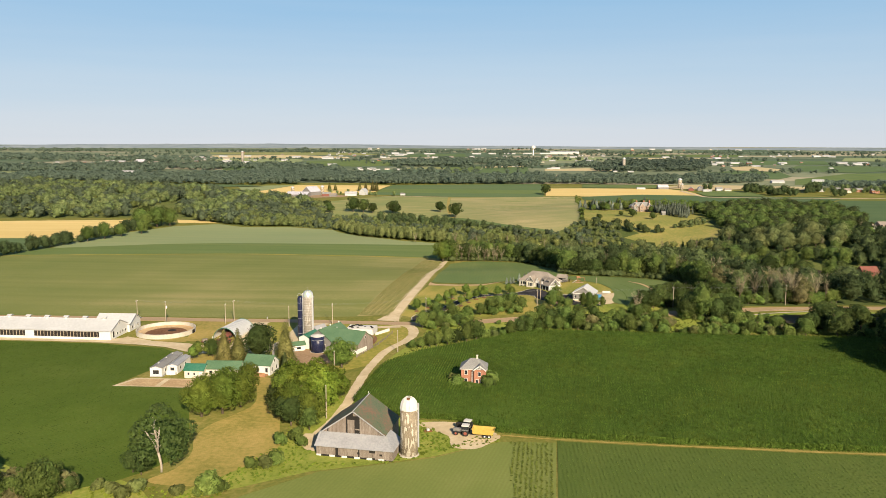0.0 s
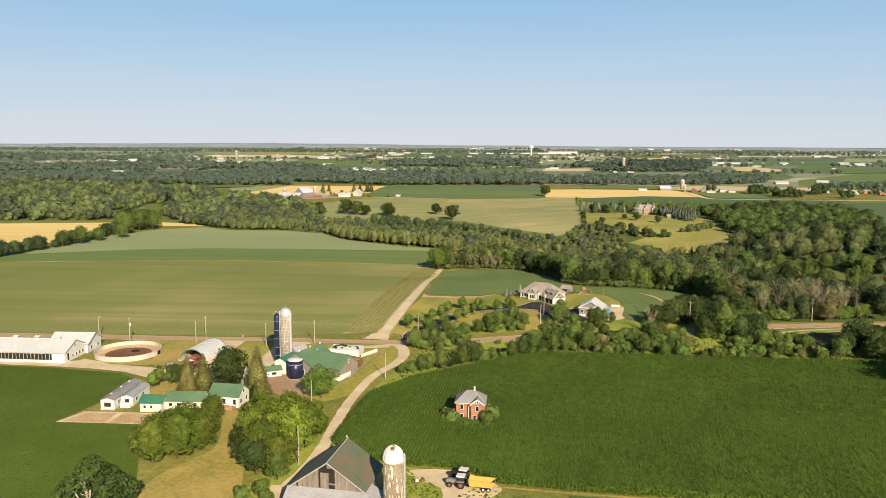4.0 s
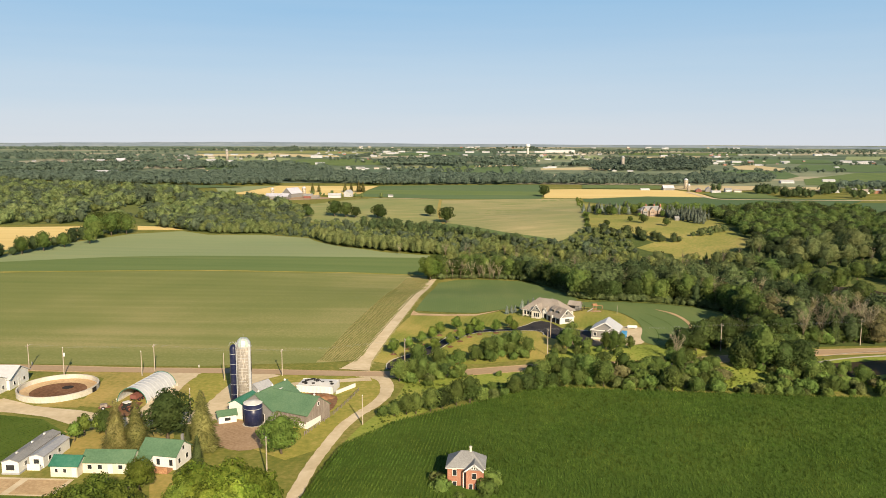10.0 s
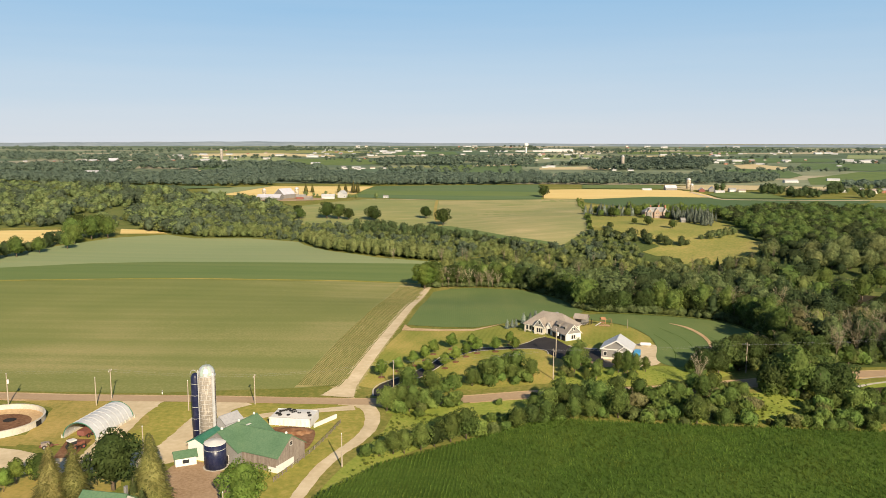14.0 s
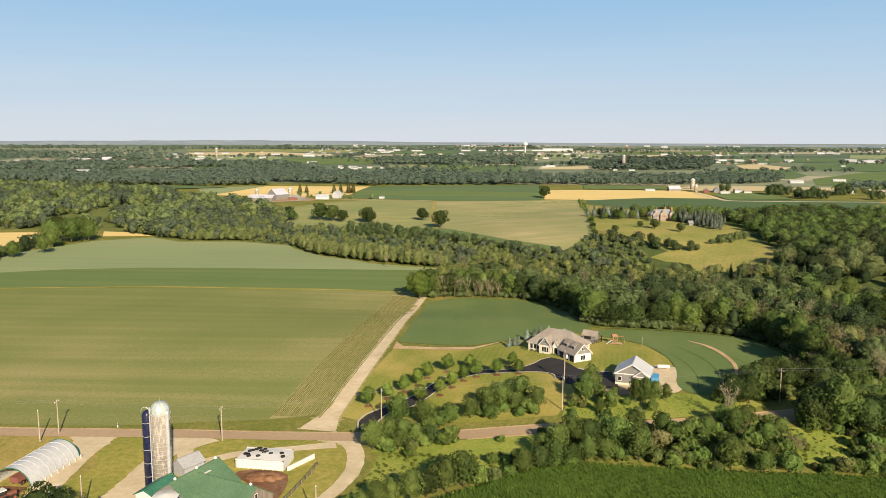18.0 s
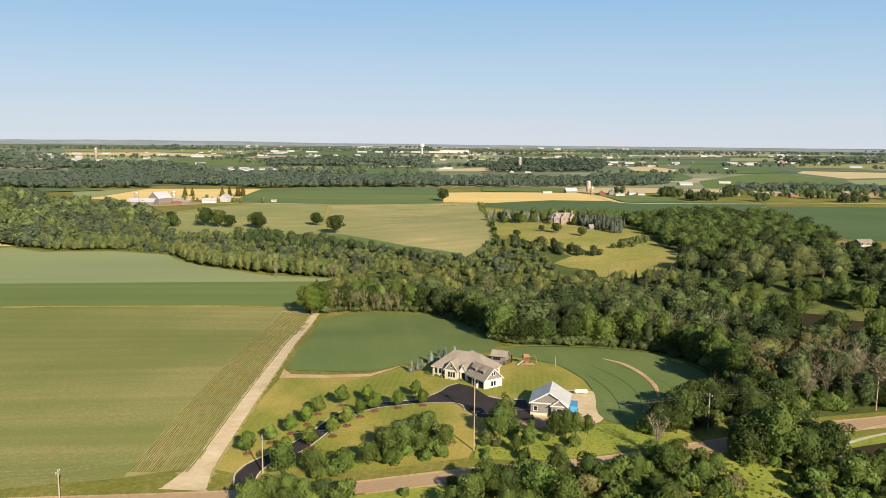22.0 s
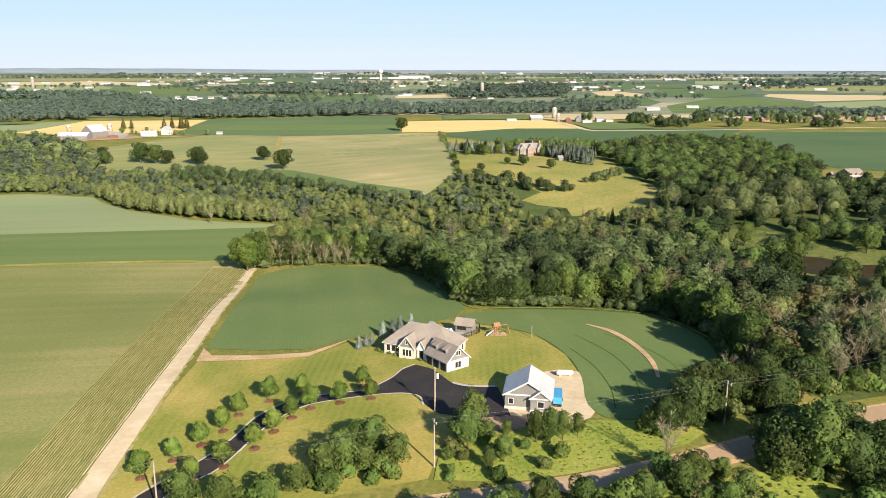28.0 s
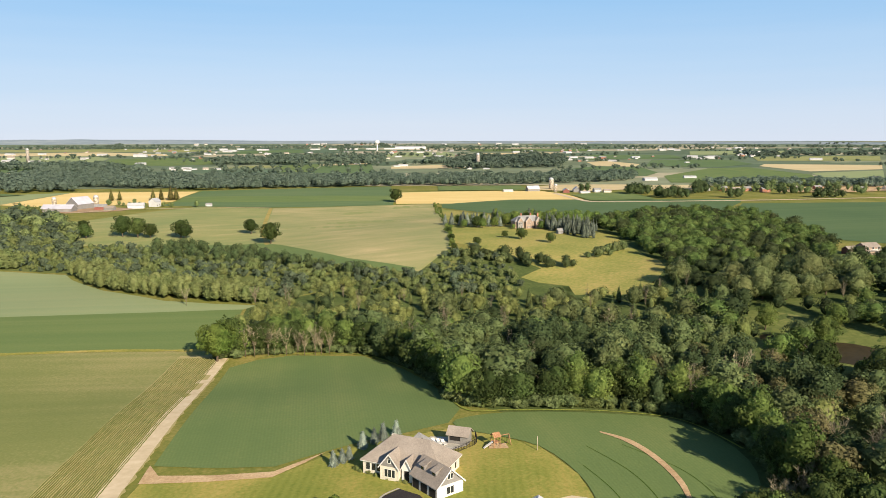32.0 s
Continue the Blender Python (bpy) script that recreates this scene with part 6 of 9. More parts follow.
# farm trees
for kd, a, b, s, lab in (
        ("spruce_brown", -89.5, 229, 1.02, ""), ("spruce_brown", -85.5, 230.5, 1.0, ""), ("maple", -80.5, 236, 1.12, ""), ("spruce_brown", -70, 231, 1.22, "tall olive-brown spruce tree in the farmyard"), ("spruce", -67.5, 222, 0.55, ""),
        ("field", -75.0, 210.5, 0.55, ""), ("fresh", -51.8, 231.5, 0.78, ""), ("field", -78.5, 184.5, 0.86, ""), ("field", -74, 187.5, 0.92, ""), ("field", -70.8, 192.5, 0.8, ""), ("field", -79.5, 191, 0.75, ""), ("field", -75, 195, 0.8, ""),
        ("field", -55.5, 189, 0.78, ""), ("maple", -53.8, 182.5, 0.7, ""), ("maple", -57.2, 186, 0.62, ""), ("field", -49.5, 184.5, 0.72, ""), ("field", -59, 196.5, 0.78, ""), ("maple", -60.5, 192.5, 0.6, ""), ("light", -54, 194, 0.9, ""), ("light", -49, 194.5, 1.0, ""), ("light", -58, 200, 0.98, ""), ("light", -52, 201, 1.02, ""), ("light", -47.6, 202.5, 0.8, ""),
        ("spruce", -62.5, 204, 0.62, ""), ("maple", -63.5, 209, 0.6, ""), ("oak", -48.5, 180.5, 0.5, ""),
        ("maple", -80.5, 151.5, 0.5, ""), ("maple", -78.2, 150.6, 0.42, ""), ("shrub", -60, 143, 1.45, ""), ("shrub", -57.8, 144.5, 0.9, ""), ("shrub_light", -80, 141.5, 0.9, ""), ("shrub_light", -75, 142.5, 1.1, ""), ("shrub_light", -84, 143, 0.8, ""), ("shrub_light", -77, 139.5, 1.0, ""), ("shrub_light", -66, 142, 0.9, ""), ("maple", -88.5, 140.5, 0.38, ""), ("shrub", -55.5, 157, 0.8, ""), ("shrub_light", -52.5, 158, 0.9, ""), ("shrub", -50.5, 160, 0.95, ""),
        ("shrub", -53, 171, 0.9, ""), ("shrub", -50, 174, 1.0, ""), ("shrub", -47.8, 171, 0.8, ""), ("spruce", -72.3, 228.3, 0.5, ""), ("young", -101.8, 232.8, 0.8, ""), ("young", -101.4, 236.3, 0.9, ""), ("young", -98.5, 238, 0.85, ""), ("shrub", -93, 236, 0.9, ""), ("shrub", -98, 240, 0.9, ""), ("oak", -97, 238, 0.5, ""), ("shrub", -4.3, 211.8, 1.2, ""), ("shrub", -3.6, 215.5, 1.25, ""), ("shrub_light", -14.3, 216.0, 1.15, ""), ("shrub", -13.6, 212.5, 1.1, ""), ("shrub", -9.5, 209.5, 0.7, "")):
    tree(kd, a, b, s, label=lab, group="farm trees")
# the solitary tree on the slope, thin on its sunny side, where the pale trunk shows
PALEBARK = material("pale_bleached_bark", [(0.27, 0.23, 0.18), (0.37, 0.33, 0.27), (0.46, 0.42, 0.36)], 0.8, 5, 0.9, 0.4, 9)
lone = thing("broadleaf_tree", -74.4, 152.4, 0, "dark green field tree with a bare pale forked trunk", "tree", "farm trees")
rl_ = random.Random(41)
bm = bmesh.new()
tube(bm, [(0, 0, -0.4), (0.15, -0.1, 1.6), (-0.1, -0.25, 3.4), (-0.35, -0.3, 4.6)], 0.3)
for k, (dx_, dy_, top_) in enumerate(((-0.5, -0.5, 12.2), (-1.9, -1.0, 9.4), (1.1, -1.3, 10.4), (0.4, -1.6, 8.2), (-0.9, 0.6, 11.2))):
    p_ = [Vector((-0.35 + dx_ * q + rl_.uniform(-0.18, 0.18), -0.3 + dy_ * q + rl_.uniform(-0.18, 0.18), 4.4 + (top_ - 4.4) * q ** 0.8)) for q in (0, 0.25, 0.5, 0.75, 1)]
    tube(bm, p_, 0.15)
    for q in p_[1:]:
        e_ = q + Vector((rl_.uniform(-1.5, 1.5), rl_.uniform(-1.6, 0.4), rl_.uniform(0.4, 1.5)))
        tube(bm, [q, (q + e_) / 2 + Vector((0, 0, 0.2)), e_], 0.06)
part("trunk", bm, PALEBARK, lone, "bleached forked trunk", smooth=True)
L_ = lobes_round(15.5, 13.5, 43, 13, 0.06)
v_, f_ = leaf_tris(L_, 4300, 0.34, 43, low=-0.9)
mid_ = v_[f_].mean(1)
front_ = np.abs(mid_[:, 0] * 0.9 + mid_[:, 1] * 0.44) < 1.5 * np.clip(1.25 - mid_[:, 2] / 16, 0.25, 1) * (0.6 + 0.8 * np.random.default_rng(3).uniform(size=len(mid_)))
keep_ = ~((mid_[:, 0] * 0.44 - mid_[:, 1] * 0.9 > -1.5) & front_ & (mid_[:, 2] < 13))
c_ = new("crown", mesh_of("crown", (v_, f_[keep_]), LEAFDARK))
c_.parent = lone
LAWNTREES = ((-38.9, 315), (-34.6, 320), (-30.5, 324.5), (-27.4, 329), (-25.4, 335), (-20, 340.5), (-30, 313), (-25.2, 316.5), (-20.5, 321.5), (-17.6, 327), (-14.7, 332), (-11.3, 335.5), (-5.5, 337.2), (0.8, 338.2), (-13.6, 343), (-1, 345))
for a, b in LAWNTREES:
    tree("young", a, b, random.uniform(0.72, 0.98), group="lawn trees")
for a, b, s in ((-2, 368.5, 0.85), (-0.2, 370, 0.8), (1.2, 371.5, 0.75), (4, 377, 1.0), (6.5, 379.5, 0.9), (8.5, 381, 1.05), (11.5, 383.5, 0.95)):
    tree("spruce_blue", a, b, s, group="spruces by the house")
for a, b, s in ((19.5, 320.5, 0.62), (16.5, 318, 0.45), (30.5, 316, 0.46), (33, 315.5, 0.5), (35.5, 316.5, 0.42), (38.5, 317.5, 0.34), (17.8, 315, 0.6), (21.5, 316, 0.36)):
    tree("ash", a, b, s, group="trees by the garage")

TALLGRASS = foliage("tall_grass_blades", (0.115, 0.155, 0.03), (0.16, 0.2, 0.042), (0.22, 0.25, 0.062), 0.2)
# tufts of tall grass
for k, (poly, st, mat_) in enumerate((
        ([(-66, 138), (-56, 147), (-42, 158), (-15, 169), (0, 178), (-4, 184.5), (-12, 172), (-24, 163), (-42, 162), (-49, 176), (-53, 172), (-60, 152)], 0.95, LEAFLIGHT),
        ([(-53, 172), (-46, 190), (-44.5, 204), (-48, 204), (-55, 178)], 1.3, LEAFLIGHT),
        ([(-30, 286), (-18, 285), (8, 285), (30, 291), (47, 298), (70, 303), (105, 290), (105, 284), (47, 279), (9, 279), (-15, 270), (-30, 256), (-36, 244)], 1.6, TALLGRASS),
        ([(14, 306), (24, 304), (36, 306), (46, 309), (58, 314), (61, 318), (57, 322), (49, 321.6), (43, 322), (36, 319.6), (26, 319), (16, 316)], 0.72, LEAFLIGHT),
        ([(-27, 163.5), (-14, 170), (-10, 174), (-14, 181), (-20, 187), (-25, 188.5), (-24.5, 176)], 0.8, LEAFLIGHT),
        ([(-86, 143), (-84, 138), (-66, 134), (-56, 144), (-62, 146), (-68, 144), (-76, 145), (-82, 145)], 1.1, LEAFLIGHT))):
    x, y = scatter(poly, st, 300 + k)
    woods("tall_grass", x, y, TUFTS, (0.2, 0.45) if k == 3 else (0.3, 0.9) if k == 2 else (0.25, 0.68), mat_, 310 + k, "tufts of tall yellow-green grass and weeds")


def low_crop(name, poly, row, step, angle, mat, lift, size, seed, label):
    """Small leafy plants in drilled rows."""
    r = np.random.default_rng(seed)
    q = np.array(poly, float)
    c, s = math.cos(radians(angle)), math.sin(radians(angle))
    u, v = q[:, 0] * c + q[:, 1] * s, -q[:, 0] * s + q[:, 1] * c
    u, v = np.meshgrid(np.arange(u.min(), u.max(), row), np.arange(v.min(), v.max(), step), indexing="ij")
    u, v = (u + r.normal(size=u.shape) * 0.07).ravel(), (v + r.uniform(-0.4, 0.4, v.shape) * step).ravel()
    x, y = u * c - v * s, u * s + v * c
    k = in_poly(x, y, poly) & (r.uniform(size=x.shape) > 0.06)
    x, y = x[k], y[k]
    z = height(x, y) + lift
    V = []
    for i in range(3):
        a, L = r.uniform(0, 6.283, len(x)), size * r.uniform(0.6, 1.2, len(x))
        c, s = np.cos(a), np.sin(a)
        V.append(np.stack([np.stack([x - s * L * 0.5, y + c * L * 0.5, z + 0.05], 1), np.stack([x + s * L * 0.5, y - c * L * 0.5, z + 0.05], 1), np.stack([x + c * L, y + s * L, z + L * r.uniform(0.25, 0.8, len(x))], 1)], 1))
    V = np.concatenate(V).reshape(-1, 3)
    tagged(new(name, mesh_of(name, (V, np.arange(len(V)).reshape(-1, 3)), mat)), label, "crop", kind="stuff")


LOWLEAF = foliage("low_crop_leaves", (0.07, 0.118, 0.02), (0.094, 0.145, 0.026), (0.125, 0.172, 0.036), 0.15)
MIDROWLEAF = foliage("row_crop_leaves", (0.08, 0.12, 0.026), (0.104, 0.147, 0.033), (0.135, 0.176, 0.045), 0.12)
low_crop("green_crop_plants", [(-185, 249), (-143, 249), (-118, 245.5), (-107, 236.5), (-114.5, 204), (-89, 204.5), (-87, 199), (-83.5, 187), (-79.5, 178), (-76.5, 171), (-74, 161), (-78.5, 152.5), (-83.5, 146.5), (-90, 142.5), (-97, 146.5), (-118, 156.5), (-180, 171), (-185, 172)], 0.8, 0.65, 62, LOWLEAF, 0.11, 0.32, 61, "low dense green crop plants in rows")
ROWLEAF = foliage("fresh_row_leaves", (0.12, 0.17, 0.03), (0.155, 0.205, 0.042), (0.20, 0.24, 0.06), 0.15)
low_crop("grain_plants", [(2.5, 177.5), (13.2, 177.6), (12.2, 150), (11.4, 118), (3.5, 118)], 1.1, 0.55, -2, ROWLEAF, 0.11, 0.5, 64, "ragged rows of bright green grain")
low_crop("row_crop_plants", [(14.4, 178.6), (42, 176.8), (91, 177), (130, 178), (130, 118), (12.6, 118), (13.2, 150)], 1.0, 0.7, 3, MIDROWLEAF, 0.12, 0.3, 65, "dark green row crop plants")

# ---- old barn, its silo, tractor and wagon ----
OLDROOF = material("worn_green_shingles", [(0.07, 0.10, 0.06), (0.10, 0.13, 0.08), (0.15, 0.115, 0.08), (0.21, 0.12, 0.085)], 0.3, 2.0, 0.85, 0.3, 7)
SILVER = material("galvanised_steel", [(0.45, 0.46, 0.47), (0.56, 0.57, 0.58), (0.64, 0.65, 0.66)], 0.6, 3, 0.35, 0.05, 6, metal=0.4)
RUBBER = material("black_rubber", [(0.012, 0.012, 0.012), (0.025, 0.024, 0.023)], 1, 5, 0.8)
REDPAINT = material("worn_red_paint", [(0.20, 0.055, 0.04), (0.28, 0.085, 0.06)], 1, 4, 0.6)
YELLOWPAINT = material("yellow_paint", [(0.40, 0.27, 0.06), (0.50, 0.36, 0.09)], 1, 4, 0.55)
BLUEPAINT = material("blue_tarp", [(0.05, 0.25, 0.5), (0.08, 0.33, 0.6)], 1, 4, 0.5)
BROWNWOOD = material("stained_cedar", [(0.20, 0.10, 0.05), (0.32, 0.17, 0.09), (0.42, 0.25, 0.14)], 1, 4, 0.8, 0.2, 8)
RUST = material("rusty_red_paint", [(0.13, 0.055, 0.035), (0.22, 0.085, 0.055)], 1, 4, 0.7)
FADEDRED = material("faded_red_siding", [(0.16, 0.062, 0.05), (0.22, 0.085, 0.066)], 0.4, 3, 0.8)


def stave_material(name, base, patch, amount):
    """Concrete staves: upright blocks with thin joints and peeling pale patches."""
    m = material(name, base, 0.5, 3, 0.9, 0.3, 6)
    n, l = m.node_tree.nodes, m.node_tree.links
    b = n["Principled BSDF"]
    old = b.inputs["Base Color"].links[0].from_socket
    tc = n.new("ShaderNodeTexCoord")
    st = n.new("ShaderNodeVectorMath")
    st.operation = "MULTIPLY"
    st.inputs[1].default_value = (2.2, 2.2, 0.55)
    l.new(tc.outputs["Object"], st.inputs[0])
    v = n.new("ShaderNodeTexVoronoi")
    v.inputs["Scale"].default_value = 1.5
    l.new(st.outputs[0], v.inputs["Vector"])
    sep = n.new("ShaderNodeSeparateColor")
    l.new(v.outputs["Color"], sep.inputs[0])
    gt = n.new("ShaderNodeMath")
    gt.operation = "LESS_THAN"
    gt.inputs[1].default_value = amount
    l.new(sep.outputs[0], gt.inputs[0])
    mx = n.new("ShaderNodeMix")
    mx.data_type = "RGBA"
    l.new(gt.outputs[0], mx.inputs[0])
    l.new(old, mx.inputs[6])
    mx.inputs[7].default_value = (*patch, 1)
    l.new(mx.outputs[2], b.inputs["Base Color"])
    return m


STAVES = stave_material("weathered_silo_staves", [(0.15, 0.12, 0.085), (0.23, 0.19, 0.14), (0.32, 0.27, 0.20)], (0.46, 0.42, 0.35), 0.33)
STAVESTALL = stave_material("pale_silo_staves", [(0.19, 0.168, 0.14), (0.245, 0.22, 0.19), (0.3, 0.275, 0.24)], (0.35, 0.32, 0.28), 0.3)
TALLSCALE = 0.9


def ring(r, z, w=0.05, h=0.08, seg=28):
    return lathe(bmesh.new(), [(r - 0.01, z), (r + w, z), (r + w, z + h), (r - 0.01, z + h)], seg)


def boards(bm, x0, x1, y, top, base=0.3, width=0.32, seed=1, side=-1, slope=None):
    """Upright boards, a little uneven, on a wall that faces -y; top(x) gives their upper end."""
    r = random.Random(seed)
    q = x0
    while q < x1 - 0.05:
        w = min(width * r.uniform(0.85, 1.15), x1 - q)
        if r.random() > 0.02:
            d = r.uniform(0.02, 0.06)
            box(bm, q + 0.01, y - d if side < 0 else y, base - r.uniform(0, 0.1), q + w - 0.01, y if side < 0 else y + d, top(q + w / 2) - 0.03)
        q += w
    return bm


def single_boards(name, bm, material_, parent):
    """Each eight-cornered board of bm as a part of its own."""
    bm.verts.index_update()
    co = [tuple(v.co) for v in bm.verts]
    bm.free()
    for k in range(0, len(co), 8):
        lo, hi = np.min(co[k:k + 8], 0), np.max(co[k:k + 8], 0)
        part(name, boxes((*lo, *hi)), material_, parent)


barn = thing("old_barn", -34.4, 168.4, -6, "weathered grey wooden barn with patchy green roof and metal lean-to", "barn", z=0.1)
HW, LEN, EAVE, APEX = 7.5, 12.5, 5.2, 10.4
part("wall", solid(bmesh.new(), [(-HW, 0, -0.6), (HW, 0, -0.6), (HW, 0, EAVE), (0, 0, APEX), (-HW, 0, EAVE)], (0, LEN, 0)), DARK, barn)
gt = lambda q: EAVE + (APEX - EAVE) * (1 - abs(q) / HW)
bd = bmesh.new()
boards(bd, -HW, -1.9, 0, gt, 4.2, seed=1)
boards(bd, -1.5, 0.25, 0, lambda q: min(gt(q), 8.3), 4.2, seed=2)
boards(bd, -0.15, 1.0, 0, gt, 9.3, seed=3)
boards(bd, 1.5, HW, 0, gt, 4.2, seed=4)
boards(bd, 0.25, 1.5, 0, lambda q: 6.2, 5.9, seed=4)
single_boards("board", bd, OLDWOOD, barn)
for s in (-1, 1):
    bd = bmesh.new()
    for k, q in enumerate(np.arange(0, LEN, 0.32)):
        box(bd, s * HW - 0.05, q, -0.3, s * HW + 0.05, q + 0.3, EAVE - 0.03)
    single_boards("board", bd, OLDWOOD, barn)
    slab = bmesh.new()
    o = 0.45
    sl = (APEX - EAVE) / HW
    plate(slab, [(0, -o, APEX + 0.2), (0, LEN + o, APEX + 0.2), (s * (HW + o), LEN + o, EAVE - o * sl + 0.2), (s * (HW + o), -o, EAVE - o * sl + 0.2)], 0.16)
    part("roof", slab, OLDROOF, barn)
    trim = bmesh.new()
    plate(trim, [(0, -o - 0.06, APEX + 0.23), (0, -o, APEX + 0.23), (s * (HW + o), -o, EAVE - o * sl + 0.23), (s * (HW + o), -o - 0.06, EAVE - o * sl + 0.23)], 0.25)
    part("rake_board", trim, GREYMETAL, barn)
part("ridge_cap", rod(bmesh.new(), (0, -0.5, APEX + 0.22), (0, LEN + 0.5, APEX + 0.22), 0.12), GREYMETAL, barn)
part("vane", lathe(bmesh.new(), [(0.03, APEX + 0.2), (0.05, APEX + 0.6), (0.14, APEX + 0.75), (0.03, APEX + 0.95)], 8, 0, LEN - 0.3), SILVER, barn)
lean = part("lean_to", boxes((-8.1, -3.3, -0.2, 10.4, -0.05, 2.75)), DARK, barn)
bd = bmesh.new()
boards(bd, -8.1, 4.8, -3.3, lambda q: 2.85, 0.75, seed=6)
boards(bd, 4.8, 6.2, -3.3, lambda q: 1.9, 0.75, seed=7)
boards(bd, 6.2, 10.4, -3.3, lambda q: 2.85, 0.5, seed=8)
part("lean_to_cladding", bd, OLDWOOD, barn)
for q in np.arange(-3.2, 3.6, 0.33):
    part("board", boxes((10.4, q, 0.3, 10.45, q + 0.3, 2.8)), OLDWOOD, barn)
slab = bmesh.new()
plate(slab, [(-8.5, -3.75, 2.75), (10.8, -3.75, 2.75), (7.9, 0.02, 5.0), (-8.5, 0.02, 5.0)], 0.1)
lr = part("lean_to_roof", slab, GREYMETAL, barn, "pale blue-grey corrugated metal lean-to roof")
slab = bmesh.new()
plate(slab, [(10.8, -3.75, 2.75), (10.8, 4.6, 2.75), (7.9, 4.2, 5.0), (7.9, 0.02, 5.0)], 0.1)
part("lean_to_roof", slab, GREYMETAL, barn)
bm = bmesh.new()
for q in np.arange(-8.3, 10.6, 0.6):
    top = 5.0 if q < 7.9 else 2.75 + 2.25 * (10.8 - q) / 2.9
    y1 = 0.02 if q < 7.9 else -3.75 + 3.77 * (10.8 - q) / 2.9
    solid(bm, [(q, -3.78, 2.76), (q + 0.06, -3.78, 2.76), (q + 0.06, -3.78, 2.82), (q, -3.78, 2.82)], (0, y1 + 3.7, top - 2.75))
part("ribs", bm, GREYMETAL, lr)
for k, q in enumerate((-8.1, -4.9, -1.9, 1.2, 4.2, 7.0)):
    part("foundation_block", boxes((q, -3.42, -0.6, q + (1.3 if k else 1.1), -3.2, 0.68)), TRIM, barn)
for q in (2.2, 7.6):
    part("window", boxes((q - 0.3, -3.4, 1.35, q + 0.3, -3.36, 1.8)), DARK, barn)

silo = thing("old_silo", -21.2, 168.6, 0, "weathered concrete stave silo with a patchy white dome", "silo")
body = part("body", lathe(bmesh.new(), [(2.05, -0.8), (2.05, 11.4)], 28), STAVES, silo, smooth=True)
for k, z in enumerate(np.arange(0.5, 11.3, 0.77)):
    part("hoop", ring(2.05, z), STAVES, body)
part("rim", ring(2.05, 11.2, 0.07, 0.35), TRIM, silo)
dome = part("dome", lathe(bmesh.new(), [(2.08, 11.4), (2.0, 12.2), (1.75, 12.95), (1.3, 13.6), (0.75, 14.0)], 14, cap=False), TRIM, silo, "white painted dome open at the top")
for k in range(14):
    a = 2 * math.pi * k / 14
    bm = bmesh.new()
    pr = [(2.12, 11.4), (2.04, 12.2), (1.79, 12.95), (1.34, 13.6), (0.78, 14.05), (0.3, 14.25)]
    tube(bm, [(r0 * math.cos(a), r0 * math.sin(a), z0) for r0, z0 in pr], 0.05)
    part("rib", bm, TRIM, dome)
part("hatch", boxes((-0.35, -1.2, 13.6, 0.35, -0.6, 14.1)), MANURE, dome, "rusty brown hatch")
part("chute", lathe(bmesh.new(), [(0.22, 2.0), (0.22, 12.2), (0.15, 12.7)], 10, 2.2, -0.1), GREYMETAL, silo)
part("footing", lathe(bmesh.new(), [(2.4, -0.8), (2.4, 0.25), (2.1, 0.3)], 20), CONCRETE, silo)


def wheel(parent, x, y, r, w, rim_mat, name="wheel"):
    bm = lathe(bmesh.new(), [(r * 0.5, -w / 2), (r * 0.92, -w / 2), (r, -w * 0.3), (r, w * 0.3), (r * 0.92, w / 2), (r * 0.5, w / 2)], 18, cap=False)
    bmesh.ops.transform(bm, matrix=pose(x, y, r, 90, 0, 0), verts=bm.verts)
    t = part(name, bm, RUBBER, parent)
    bm = lathe(bmesh.new(), [(0.08, -w * 0.42), (r * 0.55, -w * 0.42), (r * 0.55, w * 0.42), (0.08, w * 0.42)], 14)
    bmesh.ops.transform(bm, matrix=pose(x, y, r, 90, 0, 0), verts=bm.verts)
    part("rim", bm, rim_mat, t)


def tractor(name, x, y, rz, hood, label, s=1.0):
    t = thing(name, x, y, rz, label, "tractor")
    part("hood", boxes((0.3, -0.42, 0.95, 2.5, 0.42, 1.75), (2.35, -0.36, 0.9, 2.75, 0.36, 1.6)), hood, t)
    part("chassis", boxes((-1.2, -0.35, 0.6, 2.4, 0.35, 1.0)), DARK, t)
    part("cab", boxes((-1.35, -0.8, 1.0, 0.25, 0.8, 2.55)), GLASS, t)
    part("cab_roof", boxes((-1.5, -0.9, 2.55, 0.4, 0.9, 2.8)), TRIM, t, "white cab roof")
    for a in (-1.32, 0.2):
        for b in (-0.78, 0.72):
            part("cab_post", boxes((a - 0.04, b, 1.0, a + 0.06, b + 0.07, 2.56)), DARK, t)
    for b in (-1, 1):
        part("fender", boxes((-1.6, b * 1.25 - 0.3, 1.65, 0.2, b * 1.25 + 0.3, 1.75)), hood, t)
        wheel(t, -0.75, b * 1.15, 0.88, 0.6, REDPAINT, "rear_wheel")
        wheel(t, 1.85, b * 0.95, 0.62, 0.45, REDPAINT, "front_wheel")
    part("exhaust", rod(bmesh.new(), (0.9, 0.5, 1.6), (0.9, 0.5, 2.7), 0.05), DARK, t)
    t.scale = (s, s, s)
    return t


